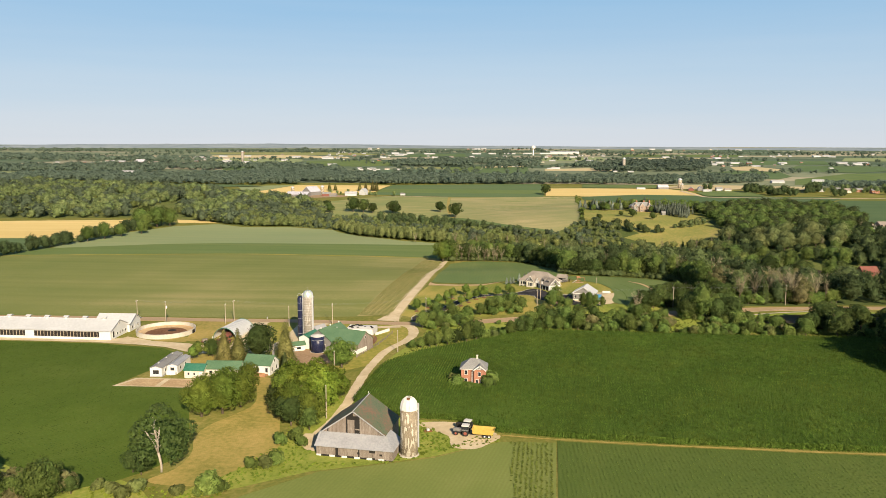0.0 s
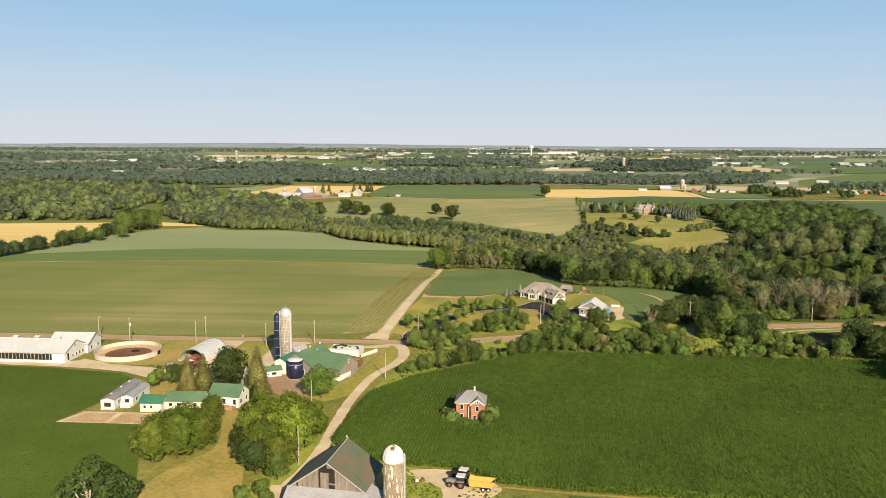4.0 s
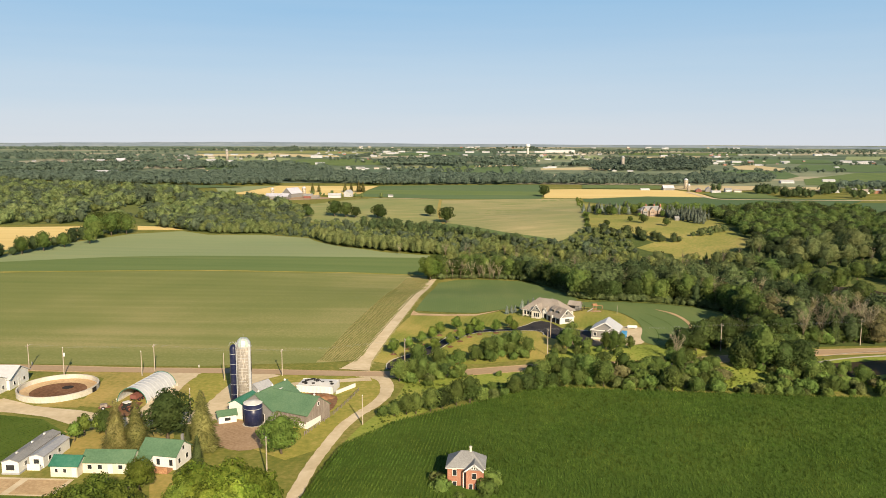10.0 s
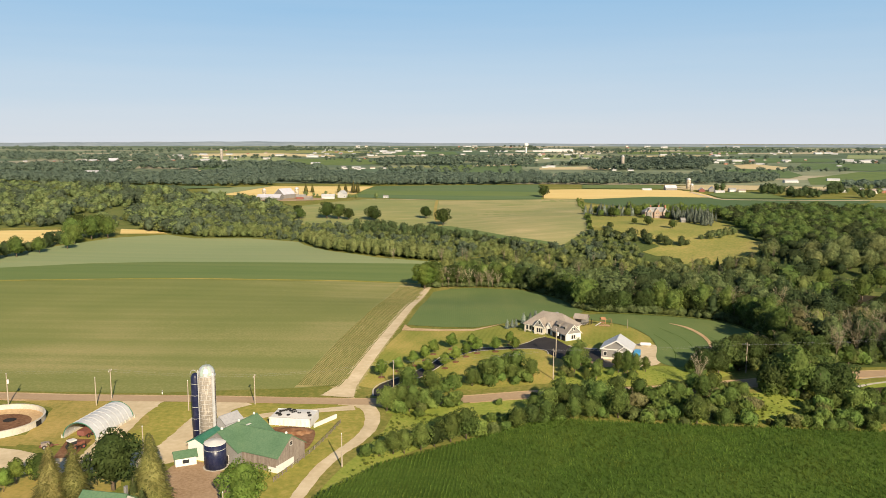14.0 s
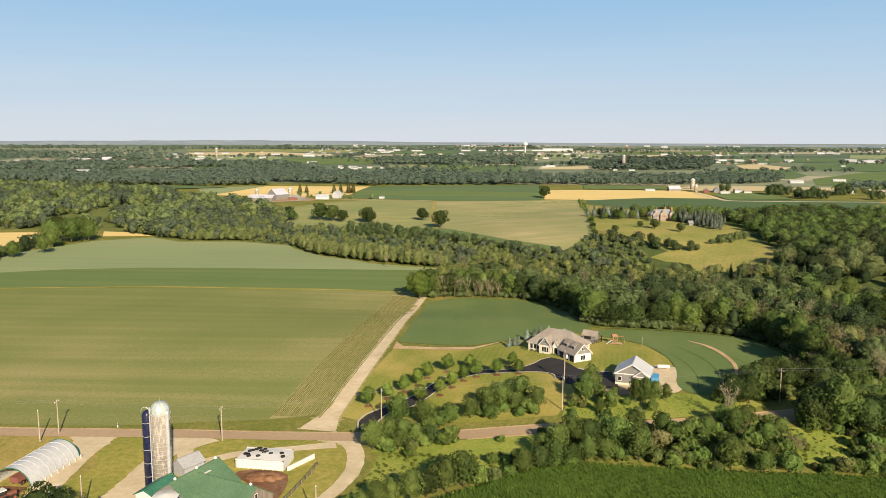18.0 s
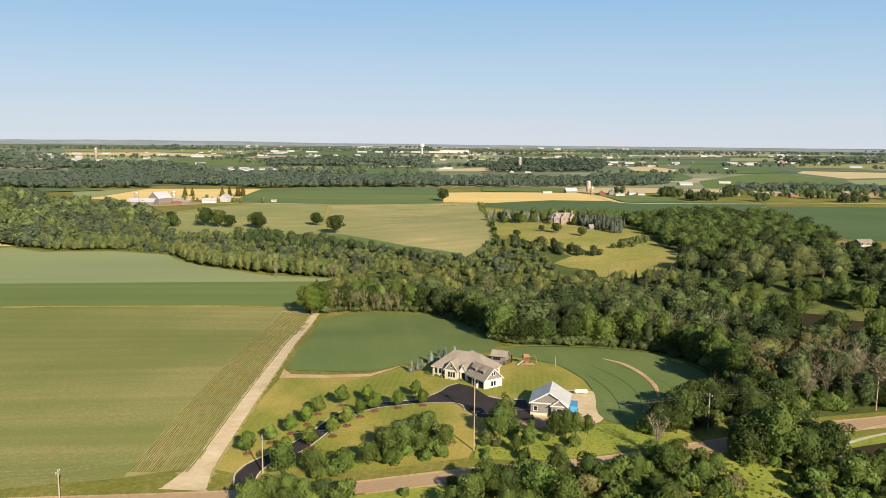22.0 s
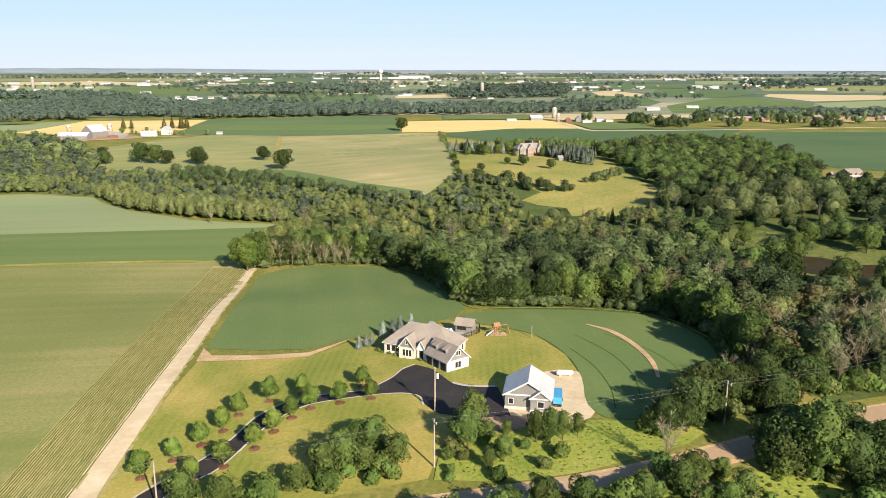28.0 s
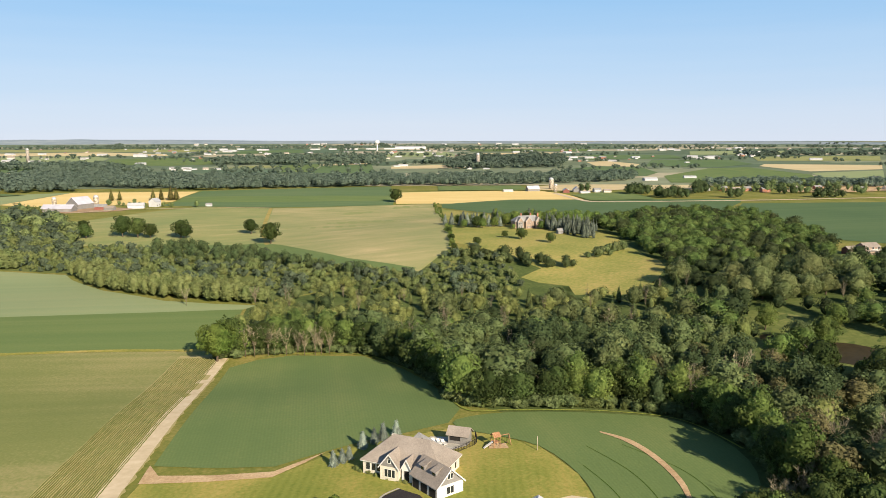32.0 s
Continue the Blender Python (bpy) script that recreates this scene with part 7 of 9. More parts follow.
tractor("tractor", -8.9, 184.4, 165, DARK, "dark farm tractor with a white cab roof and red rims", 0.95)
tractor("tractor", -9.3, 181.3, 172, GREYSIDING, "grey and dark farm tractor hitched to a yellow wagon", 0.95)
tractor("tractor", -99.5, 254.5, 60, RUST, "small rusty red tractor parked before the arched shed", 0.9)
wg = thing("wagon", -4.2, 180.4, -6, "yellow dump wagon with a sloping body on twin axles", "wagon")
bm = bmesh.new()
for ringpts in (((-2.6, -1.1, 1.0), (2.3, -1.1, 1.0), (2.8, -1.25, 2.3), (-2.9, -1.25, 2.3)), ((-2.6, 1.1, 1.0), (2.3, 1.1, 1.0), (2.8, 1.25, 2.3), (-2.9, 1.25, 2.3))):
    solid(bm, ringpts, (0, 0.08, 0))
solid(bm, [(-2.6, -1.1, 1.0), (-2.6, 1.1, 1.0), (-2.9, 1.25, 2.3), (-2.9, -1.25, 2.3)], (0.08, 0, 0))
solid(bm, [(2.3, -1.1, 1.0), (2.3, 1.1, 1.0), (2.8, 1.25, 2.3), (2.8, -1.25, 2.3)], (0.08, 0, 0))
box(bm, -2.6, -1.1, 0.95, 2.3, 1.1, 1.05)
part("box", bm, YELLOWPAINT, wg)
part("load", boxes((-2.4, -1.0, 1.05, 2.2, 1.0, 1.35)), DIRT, wg)
part("drawbar", boxes((-4.6, -0.08, 0.6, -2.4, 0.08, 0.75), (-2.6, -0.5, 0.7, 2.2, 0.5, 0.95)), DARK, wg)
for a in (0.4, 1.5):
    for b in (-0.95, 0.95):
        wheel(wg, a, b, 0.45, 0.35, TRIM)
imp = thing("harrow", -18.3, 182, 20, "small rusty red implement lying in the grass", "farm implement")
part("frame", boxes((-1, -0.5, 0.25, 1, -0.4, 0.35), (-1, 0.4, 0.25, 1, 0.5, 0.35), (-1, -0.5, 0.25, -0.9, 0.5, 0.35), (0.9, -0.5, 0.25, 1, 0.5, 0.35)), REDPAINT, imp)
part("tank", lathe(bmesh.new(), [(0.1, 0.35), (0.4, 0.45), (0.4, 0.9), (0.1, 1.0)], 12), TRIM, imp)

# ---- farmyard ----
BARNX0 = -262
ob = gable("dairy_barn", (BARNX0 - 141.5) / 2, 260, 0.6, 120.5, 12.6, 3.5, 2.7, WHITEPAINT, WHITEROOF, "very long white dairy barn with open curtain sides and roof vents", "barn", over=0.5,
           openings=[("E", -4.2, 0.6, 1.2, 2.2, "opening"), ("E", -1.5, 1.0, 0.7, 0.9), ("E", 0.5, 1.0, 0.7, 0.9), ("E", 2.5, 1.0, 0.7, 0.9), ("E", 4.4, 1.0, 0.7, 0.9), ("E", 0, 4.2, 0.7, 0.8)])
for a0, a1 in ((-60, -35), (-34, 2), (3.5, 28), (31.5, 56)):
    o = part("curtain_opening", boxes((a0, -6.36, 1.0, a1, -6.31, 3.0)), DARK, ob)
    for q in np.arange(a0 + 1.2, a1, 1.25):
        part("post", boxes((q, -6.45, 0.9, q + 0.16, -6.37, 3.05)), POLEWOOD, o)
for k in range(14):
    q = 55 - 7.3 * k
    v = part("roof_vent", boxes((q - 0.5, -0.5, 6.1, q + 0.5, 0.5, 6.9)), WHITEPAINT, ob)
    bm = bmesh.new()
    for s in (-1, 1):
        plate(bm, [(q - 0.9, 0, 7.3), (q + 0.9, 0, 7.3), (q + 0.9, s * 0.9, 6.85), (q - 0.9, s * 0.9, 6.85)], 0.06)
    part("vent_cap", bm, WHITEROOF, v)
gable("milk_house", -147.5, 271.2, 3, 13, 9.5, 3.4, 2.4, WHITEPAINT, WHITEROOF, "white milk house with a pale metal roof", "barn", over=0.6,
      openings=[("E", -2.4, 1.0, 0.9, 1.0), ("E", 0, 0.2, 1.0, 2.0, "door"), ("E", 2.4, 1.0, 0.9, 1.0), ("S", 3.0, 1.0, 0.9, 1.0), ("S", 5.0, 1.0, 0.9, 1.0)])
mt = thing("manure_tank", -127, 267.8, 0, "round concrete manure tank with brown crusted slurry inside", "tank")
part("wall", lathe(bmesh.new(), [(10.6, -0.8), (10.6, 1.6), (10.3, 1.6), (10.3, -0.8)], 56, cap=False), CONCRETE, mt)
part("rim", lathe(bmesh.new(), [(10.68, 1.5), (10.68, 1.68), (10.25, 1.68), (10.25, 1.5), (10.68, 1.5)], 56, cap=False), CONCRETE, mt)
part("slurry", lathe(bmesh.new(), [(0.05, 0.12), (5.2, 0.1), (7.6, 0.06)], 40, cap=False), MANURE, mt)
part("dry_crust", lathe(bmesh.new(), [(7.4, 0.07), (8.6, 0.2), (10.29, 0.42)], 40, cap=False), DIRT, mt, "pale dried crust along the tank wall")
part("crust", lathe(bmesh.new(), [(0.05, 0.32), (1.1, 0.28), (1.6, 0.1)], 14, 1.0, 3.0, cap=False), DARK, mt)
part("hatch", boxes((10.3, -0.9, 0.2, 10.75, 0.9, 1.5)), DARK, mt)
qh = thing("quonset_shed", -100.9, 268, -5, "arched white fabric storage shed with an open front", "shed")
R_, LQ = 4.3, 15.5
bm = bmesh.new()
arc = [(R_ * math.cos(a), 4.1 * math.sin(a)) for a in np.linspace(0, math.pi, 22)]
for y0 in np.linspace(-LQ / 2, LQ / 2, 9)[:-1]:
    y1 = y0 + LQ / 8
    for (xa, za), (xb, zb) in zip(arc, arc[1:]):
        for k0, k1, f0, f1 in ((y0, y0 + 0.12, 1.02, 1.02), (y0 + 0.12, y1, 0.995, 0.995)):
            solid(bm, [(xa * f0, k0, za * f0), (xb * f0, k0, zb * f0), (xb * (f0 - 0.02), k0, zb * (f0 - 0.02)), (xa * (f0 - 0.02), k0, za * (f0 - 0.02))], (0, k1 - k0, 0))
part("cover", bm, WHITEROOF, qh)
bm = bmesh.new()
solid(bm, [(p[0] * 0.97, LQ / 2 - 0.1, p[1] * 0.97) for p in arc], (0, 0.06, 0))
part("end_wall", bm, GREENROOF, qh, "green fabric end wall")
for y0 in (-LQ / 2, LQ / 2):
    bm = bmesh.new()
    for (xa, za), (xb, zb) in zip(arc, arc[1:]):
        rod(bm, (xa * 1.0, y0, za), (xb * 1.0, y0, zb), 0.11, 0.11, 5)
    part("arch_frame", bm, GREENROOF, qh)
for s in (-1, 1):
    part("curb", boxes((s * R_ - 0.25, -LQ / 2, -0.5, s * R_ + 0.25, LQ / 2, 0.5)), CONCRETE, qh)
    for q in np.linspace(-LQ / 2, LQ / 2, 9):
        part("anchor", boxes((s * (R_ + 0.35) - 0.12, q - 0.12, 0, s * (R_ + 0.35) + 0.12, q + 0.12, 0.9)), CONCRETE, qh)
sd = thing("spreader", -101.2, 262.5, 80, "faded red machine parked under the arched shed", "farm implement")
part("box", boxes((-1.8, -1.0, 0.8, 1.8, 1.0, 1.9)), FADEDRED, sd)
for a in (-0.6, 0.9):
    for b in (-1.1, 1.1):
        wheel(sd, a, b, 0.5, 0.3, REDPAINT)
field("shed_apron", [(-104.5, 260.5), (-98.5, 260.5), (-97.5, 250), (-101.5, 249)], MANURE, 0.15, "reddish brown apron before the shed", "yard")

PALEGREEN = material("pale_green_metal", [(0.30, 0.38, 0.34), (0.36, 0.44, 0.40)], 0.5, 3, 0.5)
ts = thing("tall_silo", -71.2, 263.0, 0, "tall pale concrete stave silo with a silver and green striped dome", "silo")
body = part("body", lathe(bmesh.new(), [(2.15, -0.8), (2.15, 16.3)], 30), STAVESTALL, ts, smooth=True)
for z in np.arange(0.6, 16.2, 0.9):
    part("hoop", ring(2.15, z, 0.035, 0.05), SILVER, body)
dome = part("dome", lathe(bmesh.new(), [(2.1, 16.2), (2.02, 17.0), (1.65, 17.75), (1.05, 18.25), (0.1, 18.45)], 24), SILVER, ts, smooth=True)
pr = [(2.2, 16.25), (2.1, 17.05), (1.72, 17.82), (1.1, 18.33), (0.15, 18.52)]
for k in range(12):
    a0, a1 = 2 * math.pi * k / 12 + 0.05, 2 * math.pi * (k + 1) / 12 - 0.05
    bm = bmesh.new()
    for (r0, z0), (r1, z1) in zip(pr, pr[1:]):
        bm.faces.new([bm.verts.new(p) for p in ((r0 * math.cos(a0), r0 * math.sin(a0), z0), (r0 * math.cos(a1), r0 * math.sin(a1), z0), (r1 * math.cos(a1), r1 * math.sin(a1), z1), (r1 * math.cos(a0), r1 * math.sin(a0), z1))])
    part("gore", bm, (PALEGREEN, SILVER)[k % 2], dome)
part("rail", ring(2.2, 16.0, 0.12, 0.12), SILVER, ts)
part("chute", lathe(bmesh.new(), [(0.42, 0), (0.42, 16.4), (0.2, 16.9)], 10, 2.0, -1.0), SILVER, ts)
part("ladder", boxes((2.14, -0.52, 9.5, 2.22, -0.44, 14.8), (2.2, -0.12, 9.5, 2.28, -0.04, 14.8), *[(2.16, -0.44, z, 2.26, -0.12, z + 0.06) for z in np.arange(9.6, 14.7, 0.45)]), DARK, ts)
part("lightning_rod", rod(bmesh.new(), (0, 0, 18.4), (0, 0, 19.6), 0.04, 0.02), SILVER, ts)
ts.scale = (TALLSCALE, TALLSCALE, 1.0)
part("filler_pipe", rod(bmesh.new(), (-1.9, -1.1, 0), (-1.9, -1.1, 17.5), 0.14), SILVER, ts)
ns = thing("navy_silo", -74.3, 263.7, 0, "narrow navy blue steel silo with pale bands", "silo")
body = part("body", lathe(bmesh.new(), [(1.35, -0.6), (1.35, 15.3), (0.9, 16.0), (0.1, 16.3)], 24), NAVY, ns, smooth=True)
for z in (2.5, 5.3, 8.1, 10.9, 13.7):
    part("band", ring(1.35, z, 0.03, 0.09), SILVER, body)
part("cage", rod(bmesh.new(), (1.2, -0.9, 0), (1.2, -0.9, 16.8), 0.09), SILVER, ns)
bm = bmesh.new()
tube(bm, [(1.2 * math.cos(a0), -0.9, 16.0 + 1.1 * math.sin(a0)) for a0 in np.linspace(0.02, math.pi - 0.02, 9)], 0.06)
part("top_pipe", bm, SILVER, ns)
ns.scale = (0.74, 0.74, 1.0)
nt = thing("feed_tank", -64.3, 249.2, 0, "squat navy steel tank with a white roof and pale seams", "tank")
body = part("body", lathe(bmesh.new(), [(2.3, -0.3), (2.3, 5.6)], 30), NAVY, nt, smooth=True)
for z in (1.4, 2.8, 4.3):
    part("band", ring(2.3, z, 0.03, 0.12 if z > 4 else 0.05), SILVER if z > 4 else NAVY, body)
for k in range(14):
    a = 2 * math.pi * k / 14
    part("seam", rod(bmesh.new(), (2.31 * math.cos(a), 2.31 * math.sin(a), 0), (2.31 * math.cos(a), 2.31 * math.sin(a), 5.6), 0.03, 0.03, 4), NAVY, body)
part("roof", lathe(bmesh.new(), [(2.36, 5.55), (2.36, 5.68), (0.4, 6.1), (0.05, 6.12)], 30), TRIM, nt, "white domed tank roof")
part("base", lathe(bmesh.new(), [(2.7, -0.6), (2.7, 0.15), (2.3, 0.16)], 24), CONCRETE, nt)

gb = gable("green_barn", -62.0, 257.2, 69, 12.6, 10.6, 3.5, 3.6, GREYSIDING, GREENSHINGLE, "grey wooden barn with a broad weathered green metal roof", "barn", over=0.4,
           openings=[("W", -2, 0.2, 1.2, 2.0, "opening"), ("W", 2, 1.0, 0.8, 0.8)])
for q in (-5.2, 0.4, 5.6):
    part("roof_ball", lathe(bmesh.new(), [(0.05, 7.2), (0.28, 7.35), (0.3, 7.6), (0.05, 7.85)], 10, q, 0), TRIM, gb)
part("skylight", boxes((0.8, -1.7, 6.35, 2.6, -1.2, 6.42)), TRIM, gb)
gb2 = gable("green_barn_wing", -54.6, 254.2, -21, 13.6, 9.8, 3.5, 3.3, OLDWOOD, GREENSHINGLE, "weathered board barn wing with green roof and white block base", "barn", over=0.35,
            openings=[("E", 0, 4.6, 0.7, 0.9, "opening"), ("E", -3.4, 1.0, 0.6, 0.6, "opening")])
part("block_base", boxes((6.55, -4.95, -0.6, 6.88, 0.8, 1.7), (4.5, -5.0, -0.6, 6.8, -4.85, 1.2)), WHITEPAINT, gb2, "white painted block base")
part("roof_ball", lathe(bmesh.new(), [(0.05, 6.9), (0.28, 7.05), (0.3, 7.3), (0.05, 7.5)], 10, 5.6, 0), TRIM, gb2)
gable("silo_shed", -68.9, 255.8, 76, 7.5, 4.2, 4.0, 1.0, WHITEPAINT, GREENROOF, "white shed with a bright dark-green roof beside the silos", "shed")
gable("milk_shed", -71.6, 250.2, 30, 4.4, 3.2, 2.1, 0.8, WHITEPAINT, GREENSHINGLE, "small white shed with a faded green roof", "shed", openings=[("S", 0, 0.7, 1.4, 0.8), ("E", 0, 0.1, 0.9, 1.8, "door")])
gable("grey_shed", -69.6, 271.5, 60, 5, 4, 2.2, 1.4, GREYMETAL, GREYMETAL, "small pale metal shed behind the silos", "shed")
bk = thing("bunker_silo", -55, 278, -3, "white sheeted silage bunker weighed down with old tyres", "silage bunker")
part("wall", boxes((-5.4, -3.4, -0.5, 5.4, -3.1, 2.1), (5.1, -3.4, -0.5, 5.4, 3.4, 2.1), (-5.4, -3.4, -0.5, -5.1, 3.4, 1.9), (-5.4, 3.1, -0.5, 5.4, 3.4, 2.1)), TRIM, bk)
for q in np.arange(-4.8, 5.4, 1.1):
    part("buttress", boxes((q, -3.65, -0.5, q + 0.2, -3.4, 1.9)), TRIM, bk)
bm = bmesh.new()
grid = [[bm.verts.new((a, b, 2.0 + 0.45 * math.cos(a / 5.2 * 1.4) * math.cos(b / 3.2 * 1.3))) for b in np.linspace(-3.1, 3.1, 9)] for a in np.linspace(-5.1, 5.1, 13)]
for i in range(12):
    for j in range(8):
        bm.faces.new((grid[i][j], grid[i + 1][j], grid[i + 1][j + 1], grid[i][j + 1]))
part("sheet", bm, TRIM, bk, smooth=True)
rr = random.Random(8)
for k in range(18):
    a, b = rr.uniform(-4.2, 4.5), rr.uniform(-2.2, 2.4)
    bm = lathe(bmesh.new(), [(0.22, 2.2), (0.45, 2.2), (0.5, 2.35), (0.45, 2.5), (0.22, 2.5), (0.22, 2.2)], 12, a, b, cap=False)
    part("tyre", bm, RUBBER, bk)
wl = thing("bunker_wall", -47, 278, 62, "low white concrete wall beside the manure yard", "wall")
part("slab", boxes((-4.2, -0.15, -0.6, 4.2, 0.15, 1.1)), TRIM, wl)
field("manure_yard", [(-57, 274), (-50, 273.6), (-47.5, 270), (-47, 262), (-49, 257.5), (-51, 262), (-56, 268), (-60, 271)], MANURE, 0.16, "brown straw and manure yard", "yard", soft=2)
hp = thing("manure_heap", -53, 270.5, 0, "low heap of brown straw manure", "heap")
bm = bmesh.new()
bmesh.ops.create_icosphere(bm, subdivisions=3, radius=1)
for v in bm.verts:
    d = 1 + 0.25 * noise.noise(v.co * 2.1)
    v.co = Vector((v.co.x * 4.2 * d, v.co.y * 2.4 * d, max(-0.3, v.co.z * 1.3 * d)))
part("mound", bm, MANURE, hp)
fc = thing("fence", -46, 262, 0, "weathered wooden yard fence beside the drive", "fence")
pts = curve_through([(-49.5, 243), (-48.2, 248), (-45.8, 258), (-44.2, 268), (-43.2, 278)], 4)
base = gz(-46, 262)
for k, q in enumerate(pts):
    zq = gz(q[0], q[1]) - base
    part("post", boxes((q[0] + 46 - 0.07, q[1] - 262 - 0.07, zq - 0.3, q[0] + 46 + 0.07, q[1] - 262 + 0.07, zq + 1.1)), OLDWOOD, fc)
    if k:
        p = pts[k - 1]
        zp = gz(p[0], p[1]) - base
        for h in (0.45, 0.95):
            part("rail", rod(bmesh.new(), (p[0] + 46, p[1] - 262, zp + h), (q[0] + 46, q[1] - 262, zq + h), 0.06, 0.06, 4), OLDWOOD, fc)

m1 = gable("mobile_home", -105.7, 222.8, 93, 17, 3.7, 2.7, 0.55, WHITEPAINT, GREYSHINGLE, "long white mobile home with a dark grey roof", "mobile home", over=0.15,
           openings=[("W", 0, 0.9, 1.8, 1.2), ("S", -6, 1.1, 1.0, 0.9), ("S", -2.5, 1.1, 1.0, 0.9), ("S", 5, 1.1, 1.0, 0.9)])
part("skirting", boxes((-8.6, -1.95, -0.5, 8.6, 1.95, 0.35)), GREYMETAL, m1)
for q in (-5, 1, 6):
    part("roof_vent", boxes((q - 0.2, 0.3, 3.0, q + 0.2, 0.7, 3.55)), TRIM, m1)
m2 = gable("mobile_home", -102.0, 223.4, 93, 11, 3.1, 2.5, 0.5, WHITEPAINT, GREYMETAL, "pale mobile home with a light metal roof and a porch", "mobile home", over=0.15,
           openings=[("S", -3, 1.0, 1.0, 0.9), ("S", 1, 1.0, 1.0, 0.9), ("W", 0, 1.0, 1.2, 1.0)])
part("porch", boxes((-6.8, -1.4, 0, -5.5, 1.4, 0.6), (-6.75, -1.4, 0.6, -6.65, 1.4, 1.4)), TRIM, m2)
gable("green_roof_shed", -93.4, 216.4, 2, 5.8, 4.4, 2.5, 1.3, CREAMSTONE, GREENROOF, "cream shed with a dark green metal roof", "shed", openings=[("S", -1.6, 1.0, 0.6, 0.8), ("S", 0.2, 1.0, 0.6, 0.8), ("S", 2.2, 0.1, 0.8, 1.9, "door")])
gable("green_roof_house", -85.6, 219.6, 4, 10.5, 5.4, 2.5, 1.6, CREAMSTONE, GREENSHINGLE, "long cream house with a faded green roof", "house", openings=[("S", -3.6, 1.0, 0.9, 0.9), ("S", -1.4, 1.0, 0.9, 0.9), ("S", 0.8, 0.1, 0.9, 1.9, "door"), ("S", 3.0, 1.0, 0.9, 0.9)])
wh = gable("white_house", -75.6, 224.0, -6, 8.6, 6.6, 3.1, 2.2, WHITEPAINT, GREENSHINGLE, "white two-storey house with a faded green roof and a chimney", "house",
           openings=[("E", 0, 3.4, 0.8, 0.9), ("E", -1.8, 1.0, 0.9, 1.1), ("E", 1.4, 1.0, 0.9, 1.1), ("S", 0.2, 0.9, 0.8, 1.4), ("S", 1.6, 0.4, 1.5, 1.9, "door"), ("S", 3.2, 0.9, 0.8, 1.4)])
part("chimney", boxes((3.3, 0.9, 3.6, 3.8, 1.5, 6.4)), GREYSIDING, wh)
part("porch", boxes((-4.3, -5.0, -0.3, -1.0, -3.3, 2.3)), WHITEPAINT, wh)
bm = bmesh.new()
plate(bm, [(-4.6, -3.25, 3.1), (-0.8, -3.25, 3.1), (-0.8, -5.3, 2.35), (-4.6, -5.3, 2.35)], 0.12)
part("porch_roof", bm, GREENSHINGLE, wh)
part("deck", boxes((-0.9, -5.6, -0.2, 3.6, -3.35, 0.5), (-0.9, -5.6, 0.5, 3.6, -5.52, 1.4)), BROWNWOOD, wh)

# ---- brick house in the corn ----
bh = thing("brick_house", -8.8, 216.5, 0, "abandoned red brick farmhouse with grey hip roof amid tall corn", "house", z=3.3)
bh.scale = (0.9, 0.9, 0.87)
X0, X1, Y0, Y1, EV = -4.0, 4.0, -2.9, 3.4, 5.7
part("wall", boxes((X0, Y0, -0.6, X1, Y1, EV)), REDBRICK, bh)
bm = bmesh.new()
o = 0.45
c = [(X0 - o, Y0 - o, EV), (X1 + o, Y0 - o, EV), (X1 + o, Y1 + o, EV), (X0 - o, Y1 + o, EV), (-1.2, 0.25, EV + 2.7), (1.2, 0.25, EV + 2.7)]
v = [bm.verts.new(p) for p in c]
w = [bm.verts.new((p[0], p[1], p[2] - 0.12)) for p in c[:4]]
for f in ((0, 1, 5, 4), (1, 2, 5), (2, 3, 4, 5), (3, 0, 4)):
    bm.faces.new([v[k] for k in f])
for k in range(4):
    bm.faces.new((w[k], w[(k + 1) % 4], v[(k + 1) % 4], v[k]))
bm.faces.new(w[::-1])
part("roof", bm, GREYSHINGLE, bh)
part("eaves", boxes((X0 - o, Y0 - o, EV - 0.3, X1 + o, Y0 - o + 0.1, EV - 0.125), (X0 - o, Y0 - o + 0.1, EV - 0.3, X0 - o + 0.1, Y1 + o, EV - 0.125), (X1 + o - 0.1, Y0 - o + 0.1, EV - 0.3, X1 + o, Y1 + o, EV - 0.125)), TRIM, bh)
bay = part("bay", solid(bmesh.new(), [(0.2, -4.4, -0.6), (3.8, -4.4, -0.6), (3.8, -4.4, EV - 0.1), (2.0, -4.4, EV + 1.4), (0.2, -4.4, EV - 0.1)], (0, 1.6, 0)), REDBRICK, bh)
part("gable_panel", solid(bmesh.new(), [(0.45, -4.46, EV), (3.55, -4.46, EV), (2.0, -4.46, EV + 1.25)], (0, 0.05, 0)), GREYSHINGLE, bay)
for s in (-1, 1):
    bm = bmesh.new()
    plate(bm, [(2.0, -4.75, EV + 1.6), (2.0, -0.6, EV + 1.6), (2.0 + s * 2.15, -0.6, EV - 0.15), (2.0 + s * 2.15, -4.75, EV - 0.15)], 0.12)
    part("bay_roof", bm, GREYSHINGLE, bay)
    bm = bmesh.new()
    plate(bm, [(2.0, -4.85, EV + 1.64), (2.0, -4.72, EV + 1.64), (2.0 + s * 2.2, -4.72, EV - 0.15), (2.0 + s * 2.2, -4.85, EV - 0.15)], 0.3)
    part("bargeboard", bm, TRIM, bay)
for u, z, w_, h_ in ((1.55, EV + 0.25, 0.32, 0.5), (2.1, EV + 0.25, 0.32, 0.5), (2.0, 3.6, 0.85, 1.35), (1.3, 0.8, 0.75, 1.6), (2.7, 0.8, 0.75, 1.6)):
    window_part(bh, "S", u, z, w_, h_, 4, 4.43)
for u, z in ((-2.4, 3.6), (-2.4, 0.8)):
    window_part(bh, "S", u, z, 0.85, 1.4, 4, 2.9)
